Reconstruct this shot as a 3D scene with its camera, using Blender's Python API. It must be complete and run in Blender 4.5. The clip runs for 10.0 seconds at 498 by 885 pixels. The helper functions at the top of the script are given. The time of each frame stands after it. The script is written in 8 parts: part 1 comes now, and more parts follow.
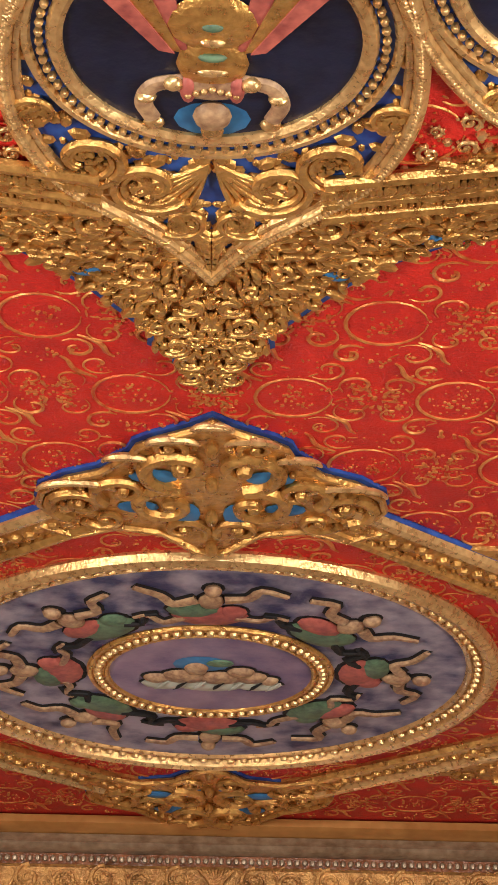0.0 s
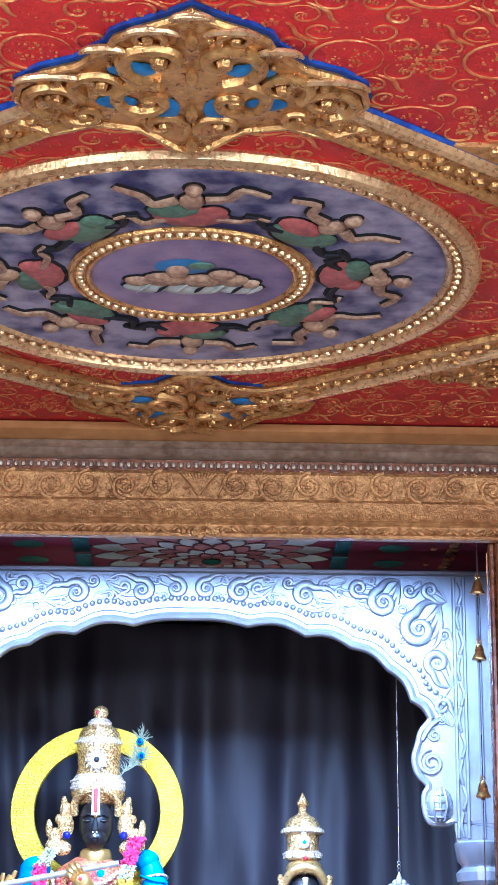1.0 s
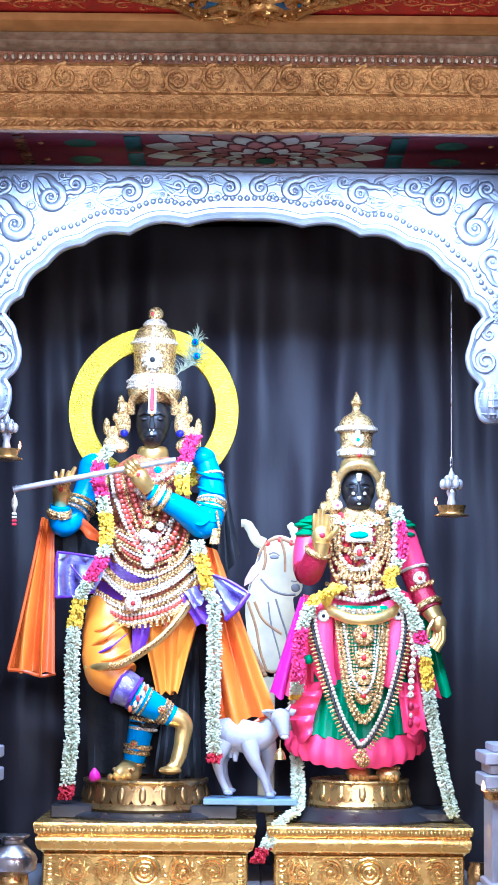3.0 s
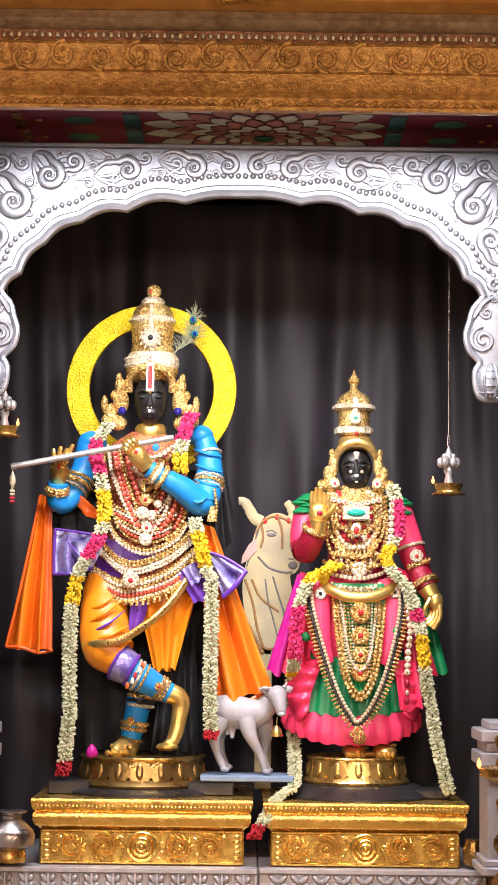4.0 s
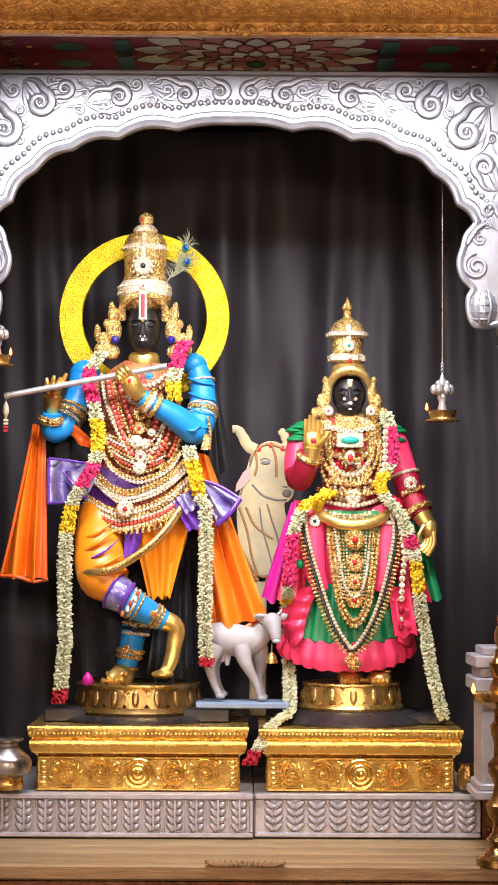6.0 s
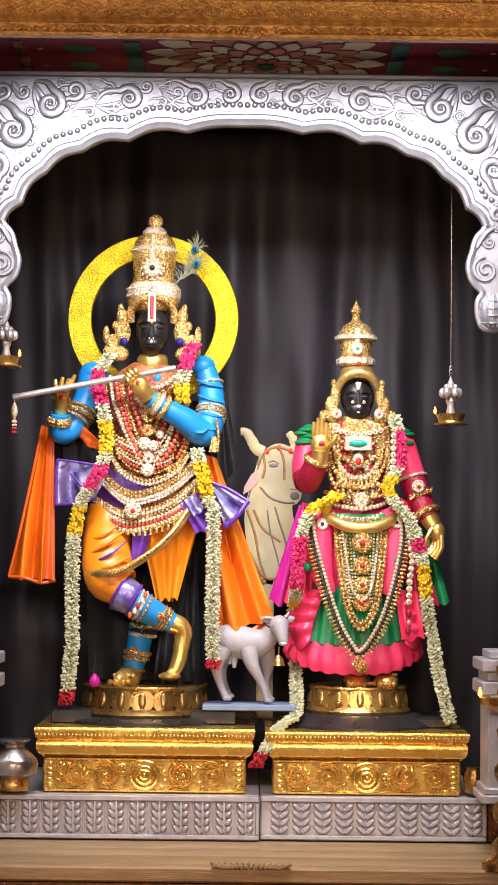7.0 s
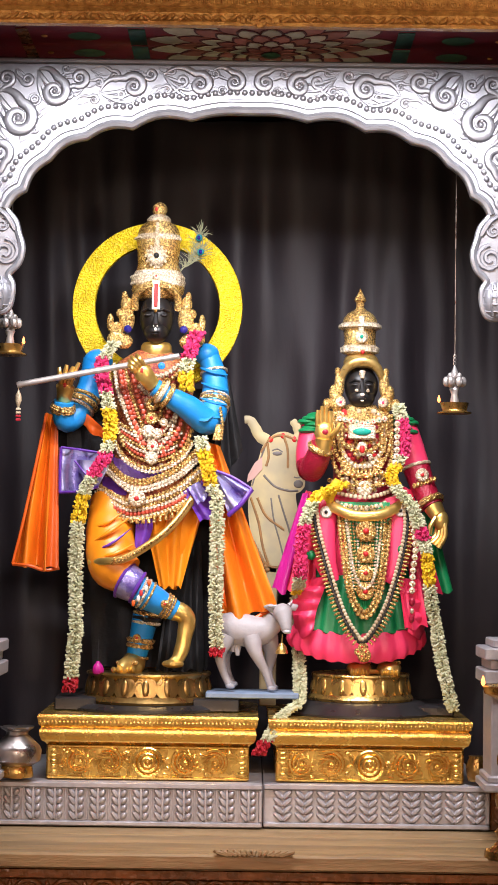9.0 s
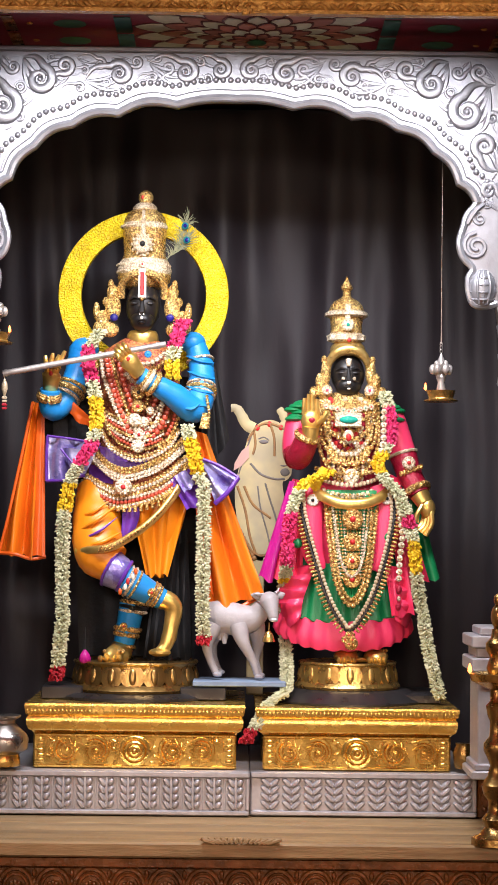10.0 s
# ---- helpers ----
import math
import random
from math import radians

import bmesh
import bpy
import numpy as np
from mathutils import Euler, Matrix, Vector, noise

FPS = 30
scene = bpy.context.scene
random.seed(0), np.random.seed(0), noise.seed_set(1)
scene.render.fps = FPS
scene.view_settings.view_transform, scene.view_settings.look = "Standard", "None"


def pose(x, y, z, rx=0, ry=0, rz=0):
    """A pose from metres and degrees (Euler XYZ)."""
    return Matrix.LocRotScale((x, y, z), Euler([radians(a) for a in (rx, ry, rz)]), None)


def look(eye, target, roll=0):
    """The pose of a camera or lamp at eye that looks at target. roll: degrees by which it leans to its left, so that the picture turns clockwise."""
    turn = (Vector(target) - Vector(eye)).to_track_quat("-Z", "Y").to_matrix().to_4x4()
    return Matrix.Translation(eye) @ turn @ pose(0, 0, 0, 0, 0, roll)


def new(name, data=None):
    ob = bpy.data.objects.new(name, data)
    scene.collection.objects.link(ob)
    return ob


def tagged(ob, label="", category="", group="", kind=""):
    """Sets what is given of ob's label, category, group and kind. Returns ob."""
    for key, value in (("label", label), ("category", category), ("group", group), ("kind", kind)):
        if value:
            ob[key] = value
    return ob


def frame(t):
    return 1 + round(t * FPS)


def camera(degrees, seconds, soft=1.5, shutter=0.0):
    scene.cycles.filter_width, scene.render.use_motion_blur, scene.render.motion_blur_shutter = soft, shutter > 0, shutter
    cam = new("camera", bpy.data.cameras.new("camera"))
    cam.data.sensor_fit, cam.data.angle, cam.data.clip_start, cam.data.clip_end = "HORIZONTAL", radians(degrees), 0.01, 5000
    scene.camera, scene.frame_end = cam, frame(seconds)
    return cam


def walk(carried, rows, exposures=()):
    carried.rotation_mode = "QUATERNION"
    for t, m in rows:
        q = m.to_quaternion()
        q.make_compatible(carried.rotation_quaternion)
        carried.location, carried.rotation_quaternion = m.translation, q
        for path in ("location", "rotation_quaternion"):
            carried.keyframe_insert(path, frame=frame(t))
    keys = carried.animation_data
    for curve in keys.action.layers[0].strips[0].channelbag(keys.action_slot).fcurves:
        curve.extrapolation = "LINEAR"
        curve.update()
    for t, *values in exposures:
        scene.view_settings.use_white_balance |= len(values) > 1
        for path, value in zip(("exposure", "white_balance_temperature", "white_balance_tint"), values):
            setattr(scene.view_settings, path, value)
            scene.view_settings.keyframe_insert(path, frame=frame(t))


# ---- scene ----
cam = camera(14.364, 10.0)
PATH = [
    (0.0, pose(0.0138, -6.4479, 1.6982, 117.776, 0, -0.676) @ pose(0, 0, 0, 0, 0, 1.008)),
    (0.5, pose(0.0129, -6.4384, 1.6799, 112.451, 0, -0.865) @ pose(0, 0, 0, 0, 0, 0.632)),
    (1.0, pose(0.0122, -6.4212, 1.6455, 107.099, 0, -1.451) @ pose(0, 0, 0, 0, 0, 0.416)),
    (1.5, pose(0.0122, -6.3943, 1.6209, 101.627, 0, -1.533) @ pose(0, 0, 0, 0, 0, -0.019)),
    (2.0, pose(0.0054, -6.3807, 1.6019, 97.680, 0, -0.989) @ pose(0, 0, 0, 0, 0, 0.013)),
    (2.5, pose(0.0028, -6.3829, 1.5947, 96.395, 0, -0.074) @ pose(0, 0, 0, 0, 0, 0.421)),
    (4.0, pose(-0.0000, -6.3996, 1.5964, 95.393, 0, -0.140) @ pose(0, 0, 0, 0, 0, 0.678)),
    (4.5, pose(-0.0035, -6.4012, 1.5964, 94.475, 0, -0.264) @ pose(0, 0, 0, 0, 0, 0.591)),
    (5.0, pose(-0.0035, -6.3996, 1.5985, 93.588, 0, -0.429) @ pose(0, 0, 0, 0, 0, 0.485)),
    (5.5, pose(-0.0020, -6.3971, 1.5956, 93.293, 0, -0.511) @ pose(0, 0, 0, 0, 0, 0.325)),
    (6.0, pose(-0.0011, -6.3955, 1.5924, 93.348, 0, -0.353) @ pose(0, 0, 0, 0, 0, 0.325)),
    (7.5, pose(-0.0009, -6.3987, 1.5904, 93.441, 0, -0.102) @ pose(0, 0, 0, 0, 0, 0.780)),
    (8.0, pose(-0.0013, -6.3984, 1.5902, 93.220, 0, -0.162) @ pose(0, 0, 0, 0, 0, 0.793)),
    (8.5, pose(-0.0032, -6.3993, 1.5929, 93.084, 0, -0.126) @ pose(0, 0, 0, 0, 0, 0.749)),
    (9.0, pose(-0.0000, -6.4000, 1.6000, 93.000, 0, -0.000) @ pose(0, 0, 0, 0, 0, 0.800)),
    (9.5, pose(0.0009, -6.3983, 1.5963, 92.935, 0, -0.150) @ pose(0, 0, 0, 0, 0, 0.795)),
    (10.0, pose(0.0032, -6.3957, 1.5920, 92.738, 0, -0.365) @ pose(0, 0, 0, 0, 0, 0.682)),
]
EXPOSURES = [(0.0, 0.7, 5150, 10), (0.5, 0.8, 4500, 10), (1.1, 0.9, 3900, 12), (1.6, 1.08, 3650, 12), (2.5, 1.06, 3600, 12), (2.9, 0.95, 3900, 12), (3.7, 0.34, 6600, 17), (6.1, 0.34, 6600, 17), (7.5, 0.12, 6600, 17), (10.0, 0.12, 6600, 17)]
walk(cam, PATH, EXPOSURES)

# ---- light ----
world = bpy.data.worlds.new("hall_dusk")
scene.world = world
world.use_nodes = True
world.node_tree.nodes["Background"].inputs[0].default_value = (0.9, 0.8, 0.7, 1)
world.node_tree.nodes["Background"].inputs[1].default_value = 0.02


def area_lamp(name, eye, target, sx, sy, watts, color, spread=180):
    d = bpy.data.lights.new(name, "AREA")
    d.shape, d.size, d.size_y, d.energy, d.color = "RECTANGLE", sx, sy, watts, color
    d.spread = radians(spread)
    ob = new(name, d)
    ob.matrix_world = look(eye, target)
    return ob


def spot_lamp(name, eye, target, cone, watts, color, radius=0.08):
    d = bpy.data.lights.new(name, "SPOT")
    d.spot_size, d.spot_blend, d.energy, d.color, d.shadow_soft_size = radians(cone), 0.5, watts, color, radius
    ob = new(name, d)
    ob.matrix_world = look(eye, target)
    return ob


COOL, WARM = (0.90, 0.95, 1.0), (1.0, 0.76, 0.50)
# a strip of white tubes hidden behind the carved beam lights the niche
area_lamp("niche_strip_light", (0, -1.20, 3.03), (0, -0.1, 1.6), 1.5, 0.05, 28, COOL, 110)
# two white spotlights of the hall are trained on the figures
spot_lamp("altar_spot_west", (-1.5, -5.0, 3.0), (-0.15, 0, 1.72), 22, 96, COOL)
spot_lamp("altar_spot_east", (1.5, -5.0, 3.0), (0.2, 0, 1.72), 22, 96, COOL)
# warm lamps of the hall, behind and beside the visitor
area_lamp("hall_lamp_west", (-2.0, -5.2, 1.9), (-0.2, -3.6, 3.2), 0.4, 0.4, 33, WARM)
area_lamp("hall_lamp_east", (2.0, -5.2, 1.9), (0.2, -3.6, 3.2), 0.4, 0.4, 33, WARM)
area_lamp("hall_lamp_back", (0, -8.5, 2.7), (0, -1.0, 1.8), 2.4, 0.6, 110, (1.0, 0.84, 0.66))

# ---- materials ----


def material(name, color, rough=0.5, metal=0.0, color2=None, scale=30.0, spots=0.5, bump=0.0, bump_scale=80.0, kind="noise",
             stretch=(1, 1, 1), sheen=0.0, emit=0.0, island=0.0, obj=0.0):
    """A surface with two scales of colour variation, worn gloss and fine relief."""
    m = bpy.data.materials.new(name)
    m.use_nodes = True
    nt = m.node_tree
    n, l = nt.nodes, nt.links
    b = n["Principled BSDF"]
    co = n.new("ShaderNodeTexCoord")
    mp = n.new("ShaderNodeMapping")
    mp.inputs["Scale"].default_value = stretch
    l.new(co.outputs["Object"], mp.inputs[0])
    fine = n.new("ShaderNodeTexNoise")
    fine.inputs["Scale"].default_value, fine.inputs["Detail"].default_value = scale, 6
    wide = n.new("ShaderNodeTexNoise")
    wide.inputs["Scale"].default_value, wide.inputs["Detail"].default_value = scale / 9, 3
    l.new(mp.outputs[0], fine.inputs[0]), l.new(mp.outputs[0], wide.inputs[0])
    add = n.new("ShaderNodeMath")
    add.operation = "MULTIPLY_ADD"
    add.inputs[1].default_value = 0.6
    l.new(fine.outputs[0], add.inputs[0])
    half = n.new("ShaderNodeMath")
    half.operation = "MULTIPLY"
    half.inputs[1].default_value = 0.4
    l.new(wide.outputs[0], half.inputs[0]), l.new(half.outputs[0], add.inputs[2])
    ramp = n.new("ShaderNodeValToRGB")
    c2 = color2 or tuple(c * 0.62 for c in color)
    ramp.color_ramp.elements[0].position, ramp.color_ramp.elements[1].position = 0.5 - spots / 4, 0.5 + spots / 4
    ramp.color_ramp.elements[0].color, ramp.color_ramp.elements[1].color = (*c2, 1), (*color, 1)
    l.new(add.outputs[0], ramp.inputs[0])
    out = ramp.outputs[0]
    if island or obj:
        hsv = n.new("ShaderNodeHueSaturation")
        src = n.new("ShaderNodeNewGeometry").outputs["Random Per Island"] if island else n.new("ShaderNodeObjectInfo").outputs["Random"]
        mr = n.new("ShaderNodeMapRange")
        mr.inputs["To Min"].default_value, mr.inputs["To Max"].default_value = 1 - (island or obj), 1 + (island or obj)
        l.new(src, mr.inputs[0]), l.new(mr.outputs[0], hsv.inputs["Value"]), l.new(out, hsv.inputs["Color"])
        out = hsv.outputs[0]
    l.new(out, b.inputs["Base Color"])
    b.inputs["Metallic"].default_value = metal
    rr = n.new("ShaderNodeMapRange")
    rr.inputs["To Min"].default_value, rr.inputs["To Max"].default_value = max(0.03, rough - 0.12), min(1, rough + 0.15)
    l.new(fine.outputs[0], rr.inputs[0]), l.new(rr.outputs[0], b.inputs["Roughness"])
    if sheen:
        b.inputs["Sheen Weight"].default_value = sheen
    if emit:
        b.inputs["Emission Color"].default_value, b.inputs["Emission Strength"].default_value = (*color, 1), emit
    if bump:
        if kind == "voronoi":
            h = n.new("ShaderNodeTexVoronoi")
            h.feature = "SMOOTH_F1"
            h.inputs["Scale"].default_value = bump_scale
            l.new(mp.outputs[0], h.inputs["Vector"])
            sock = h.outputs["Distance"]
        elif kind == "weave":
            h = n.new("ShaderNodeTexWave")
            h.inputs["Scale"].default_value, h.inputs["Distortion"].default_value = bump_scale, 2.5
            l.new(mp.outputs[0], h.inputs["Vector"])
            sock = h.outputs["Fac"]
        else:
            h = n.new("ShaderNodeTexNoise")
            h.inputs["Scale"].default_value, h.inputs["Detail"].default_value = bump_scale, 5
            l.new(mp.outputs[0], h.inputs["Vector"])
            sock = h.outputs[0]
        bp = n.new("ShaderNodeBump")
        bp.inputs["Strength"].default_value, bp.inputs["Distance"].default_value = bump, 0.01
        l.new(sock, bp.inputs["Height"]), l.new(bp.outputs[0], b.inputs["Normal"])
    return m


GOLD_PAINT = material("aged_gold_paint", (0.80, 0.50, 0.13), 0.29, 0.75, (0.40, 0.20, 0.045), 60, 0.6, 0.3, 130)
GOLD_PALE = material("pale_gilding", (0.90, 0.66, 0.28), 0.28, 0.7, (0.52, 0.30, 0.10), 70, 0.6, 0.2, 150)
FILIGREE = material("thin_worn_gilding", (0.78, 0.40, 0.10), 0.36, 0.55, (0.60, 0.12, 0.03), 70, 0.5, 0.2, 150)
GOLD_LEAF = material("polished_gold_sheet", (0.95, 0.63, 0.17), 0.24, 0.9, (0.80, 0.48, 0.10), 24, 0.8, 0.10, 120)
GOLD_SKIN = material("gilded_hand_metal", (0.88, 0.60, 0.18), 0.33, 0.85, (0.68, 0.42, 0.11), 30, 0.5)
BRASS = material("old_brass", (0.80, 0.52, 0.16), 0.27, 0.9, (0.45, 0.25, 0.07), 40, 0.7, 0.15, 90)
BRONZE = material("dark_bronze", (0.46, 0.28, 0.09), 0.27, 0.9, (0.16, 0.09, 0.03), 25, 0.7, 0.15, 60)
SILVER = material("embossed_silver_sheet", (0.39, 0.39, 0.42), 0.38, 0.66, (0.32, 0.32, 0.35), 25, 0.7, 0.10, 70)
SILVER_DULL = material("grey_cast_silver", (0.62, 0.60, 0.63), 0.4, 0.5, (0.46, 0.44, 0.47), 40, 0.7, 0.12, 90)
STEEL = material("worn_steel_pot", (0.50, 0.46, 0.43), 0.28, 0.95, (0.25, 0.22, 0.20), 18, 0.6)
RED = material("red_painted_ceiling", (0.82, 0.030, 0.010), 0.55, 0.0, (0.56, 0.016, 0.010), 16, 0.6, 0.5, 190)
BLUE_EDGE = material("blue_paint", (0.03, 0.10, 0.42), 0.45, 0, (0.01, 0.03, 0.2), 50)
NAVY = material("navy_painted_ground", (0.008, 0.014, 0.05), 0.4, 0, (0.004, 0.006, 0.02), 20, 0.6, 0.15, 60)
SKY_PAINT = material("clouded_violet_painting", (0.40, 0.37, 0.46), 0.5, 0, (0.025, 0.03, 0.12), 13, 0.36, 0.15, 90)
SKY_PAINT_LIGHT = material("clouded_mauve_painting", (0.40, 0.30, 0.42), 0.5, 0, (0.10, 0.07, 0.20), 12, 0.6, 0.15, 90)
FLESH = material("cream_painted_relief", (0.52, 0.35, 0.18), 0.5, 0, (0.24, 0.13, 0.07), 90, 0.45)
SALMON = material("salmon_painted_relief", (0.50, 0.14, 0.10), 0.55, 0, (0.26, 0.06, 0.05), 70, 0.5)
SAGE = material("green_painted_relief", (0.15, 0.25, 0.14), 0.55, 0, (0.06, 0.10, 0.06), 70, 0.5)
SKYBLUE = material("light_blue_paint", (0.06, 0.24, 0.52), 0.5, 0, (0.03, 0.14, 0.36), 40)
WOOD = material("pale_worn_wood", (0.50, 0.34, 0.17), 0.42, 0, (0.25, 0.15, 0.065), 7, 0.6, 0.3, 40, "noise", (1, 14, 14))
WOOD_DARK = material("dark_varnished_carved_wood", (0.34, 0.12, 0.03), 0.26, 0.1, (0.09, 0.035, 0.012), 30, 0.7, 0.3, 70)
BEAM = material("carved_gilded_wood", (0.68, 0.39, 0.11), 0.38, 0.45, (0.30, 0.14, 0.035), 55, 0.6, 0.6, 130)
TARNISHED = material("tarnished_pale_gilding", (0.52, 0.42, 0.28), 0.4, 0.5, (0.24, 0.17, 0.10), 40, 0.6, 0.3, 90)
TRIM_OCHRE = material("ochre_painted_trim", (0.50, 0.25, 0.06), 0.5, 0.1, (0.34, 0.15, 0.03), 20)
CURTAIN = material("black_satin_curtain", (0.026, 0.0182, 0.0235), 0.62, 0, (0.015, 0.011, 0.0145), 14, 0.7, 0.08, 60, "noise", (1.2, 1.2, 0.3))
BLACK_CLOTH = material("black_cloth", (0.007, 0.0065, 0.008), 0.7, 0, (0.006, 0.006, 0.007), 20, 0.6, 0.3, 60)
BLACK_STONE = material("polished_black_stone", (0.028, 0.025, 0.026), 0.3, 0, (0.018, 0.016, 0.016), 20)
PLASTER = material("cream_plaster", (0.55, 0.44, 0.30), 0.7, 0, (0.45, 0.34, 0.22), 8, 0.6, 0.15, 60)
STONE_FLOOR = material("polished_stone_floor", (0.30, 0.24, 0.18), 0.3, 0, (0.2, 0.15, 0.11), 5, 0.8)
MAROON = material("maroon_painted_ceiling", (0.20, 0.012, 0.03), 0.5, 0, (0.11, 0.006, 0.02), 16, 0.7, 0.1, 60)
PETAL_WHITE = material("white_painted_petal", (0.62, 0.62, 0.52), 0.55, 0, (0.42, 0.45, 0.36), 30, 0.6, 0, 60, obj=0.15)
LOTUS_LINE = material("dark_painted_outline", (0.10, 0.012, 0.02), 0.55, 0, (0.06, 0.008, 0.012), 30)
PETAL_PINK = material("pink_painted_petal", (0.45, 0.20, 0.16), 0.55, 0, (0.3, 0.1, 0.08), 30, 0.6, 0, 60, obj=0.2)
GREEN_PAINT = material("green_painted_panel", (0.05, 0.16, 0.08), 0.55, 0, (0.02, 0.07, 0.04), 40)
TEAL_PAINT = material("teal_painted_panel", (0.02, 0.11, 0.10), 0.55, 0, (0.01, 0.05, 0.05), 40)
FLAME = material("oil_flame", (1.0, 0.22, 0.05), 0.5, emit=6)

# ---- mesh tools ----


def lin(a, b, n):
    return [a + (b - a) * i / (n - 1) for i in range(n)]


class Geo:
    """Collects vertices and faces of one mesh."""

    def __init__(self):
        self.v, self.f, self.m = [], [], []

    def add(self, verts, faces, mi=0):
        o = len(self.v)
        self.v.extend(tuple(p) for p in verts)
        self.f.extend(tuple(i + o for i in q) for q in faces)
        self.m.extend([mi] * len(faces))

    def box(self, x0, x1, y0, y1, z0, z1, mi=0, bevel=0.004):
        b = min(bevel, (x1 - x0) / 3, (y1 - y0) / 3, (z1 - z0) / 3)
        rings = []
        for z, s in ((z0, b), (z0 + b, 0), (z1 - b, 0), (z1, b)):
            c = b
            rings.append([(x0 + s + c, y0 + s, z), (x1 - s - c, y0 + s, z), (x1 - s, y0 + s + c, z), (x1 - s, y1 - s - c, z),
                          (x1 - s - c, y1 - s, z), (x0 + s + c, y1 - s, z), (x0 + s, y1 - s - c, z), (x0 + s, y0 + s + c, z)])
        v = [p for r in rings for p in r]
        f = [tuple(reversed(range(8))), tuple(range(24, 32))]
        for k in range(3):
            f += [(k * 8 + i, k * 8 + (i + 1) % 8, k * 8 + 8 + (i + 1) % 8, k * 8 + 8 + i) for i in range(8)]
        self.add(v, f, mi)

    def ball(self, c, r, mi=0, u=8, w=5, turn=None):
        r = (r, r, r) if isinstance(r, (int, float)) else r
        v = [Vector((0, 0, -r[2]))]
        for j in range(1, w):
            a = math.pi * j / w - math.pi / 2
            v += [Vector((r[0] * math.cos(a) * math.cos(2 * math.pi * i / u), r[1] * math.cos(a) * math.sin(2 * math.pi * i / u), r[2] * math.sin(a))) for i in range(u)]
        v.append(Vector((0, 0, r[2])))
        if turn is not None:
            v = [turn @ p for p in v]
        c = Vector(c)
        f = [(0, 1 + (i + 1) % u, 1 + i) for i in range(u)]
        for j in range(w - 2):
            f += [(1 + j * u + i, 1 + j * u + (i + 1) % u, 1 + (j + 1) * u + (i + 1) % u, 1 + (j + 1) * u + i) for i in range(u)]
        t = len(v) - 1
        f += [(t, t - u + i, t - u + (i + 1) % u) for i in range(u)]
        self.add([p + c for p in v], f, mi)

    def lathe(self, c, profile, mi=0, u=24, sy=1.0, ripple=0.0, waves=0):
        v, f = [], []
        for r, z in profile:
            for i in range(u):
                a = 2 * math.pi * i / u
                q = r * (1 + ripple * math.cos(waves * a))
                v.append((c[0] + q * math.cos(a), c[1] + q * sy * math.sin(a), c[2] + z))
        for j in range(len(profile) - 1):
            f += [(j * u + i, j * u + (i + 1) % u, (j + 1) * u + (i + 1) % u, (j + 1) * u + i) for i in range(u)]
        f += [tuple(reversed(range(u))), tuple(range(len(v) - u, len(v)))]
        self.add(v, f, mi)

    def tube(self, pts, radii, mi=0, u=8, flat=1.0, normal=None, closed=False):
        pts = [Vector(p) for p in pts]
        n = len(pts)
        if isinstance(radii, (int, float)):
            radii = [radii] * n
        v, f = [], []
        ref = Vector(normal) if normal else None
        for k in range(n):
            a = pts[k - 1] if k or closed else pts[0]
            b = pts[(k + 1) % n] if k < n - 1 or closed else pts[-1]
            d = (b - a).normalized()
            if ref is None:
                ref = Vector((0, 1, 0)) if abs(d.y) < 0.8 else Vector((1, 0, 0))
            s = d.cross(ref)
            s = s.normalized() if s.length > 1e-6 else Vector((1, 0, 0))
            t = s.cross(d).normalized()
            for i in range(u):
                an = 2 * math.pi * i / u
                v.append(pts[k] + radii[k] * (math.cos(an) * s + flat * math.sin(an) * t))
        for k in range(n if closed else n - 1):
            q = (k + 1) % n
            f += [(k * u + i, k * u + (i + 1) % u, q * u + (i + 1) % u, q * u + i) for i in range(u)]
        if not closed:
            f += [tuple(reversed(range(u))), tuple(range((n - 1) * u, n * u))]
        self.add(v, f, mi)

    def slab(self, pts, to, mi=0, thick=0.02, chamfer=0.0):
        """A plate with the outline pts (2D), laid out in space by to(x, y, height)."""
        n = len(pts)
        cx, cy = sum(p[0] for p in pts) / n, sum(p[1] for p in pts) / n
        v = [to(p[0], p[1], 0) for p in pts] + [to(p[0], p[1], thick) for p in pts]
        self.add(v, [tuple(range(n)), tuple(reversed(range(n, 2 * n)))] + [(i, n + i, n + (i + 1) % n, (i + 1) % n) for i in range(n)], mi)

    def sheet(self, rows, mi=0, thick=0.004):
        """A cloth: rows of points, given a thickness along y."""
        h, w = len(rows), len(rows[0])
        v = [p for r in rows for p in r]
        v2 = [(p[0], p[1] + thick, p[2]) for p in v]
        f = [(j * w + i, j * w + i + 1, (j + 1) * w + i + 1, (j + 1) * w + i) for j in range(h - 1) for i in range(w - 1)]
        o = h * w
        f += [tuple(o + i for i in reversed(q)) for q in f]
        edge = [j * w for j in range(h)] + [(h - 1) * w + i for i in range(1, w)] + [j * w + w - 1 for j in range(h - 2, -1, -1)] + [i for i in range(w - 2, 0, -1)]
        f += [(edge[i], edge[(i + 1) % len(edge)], o + edge[(i + 1) % len(edge)], o + edge[i]) for i in range(len(edge))]
        self.add(v + v2, f, mi)

    def mesh(self, name, mats, sharp=40):
        me = bpy.data.meshes.new(name)
        me.from_pydata(self.v, [], self.f)
        for m in mats if isinstance(mats, (list, tuple)) else [mats]:
            me.materials.append(m)
        me.polygons.foreach_set("material_index", self.m)
        bm = bmesh.new()
        bm.from_mesh(me)
        bmesh.ops.recalc_face_normals(bm, faces=bm.faces)
        bm.to_mesh(me)
        bm.free()
        me.polygons.foreach_set("use_smooth", [True] * len(me.polygons))
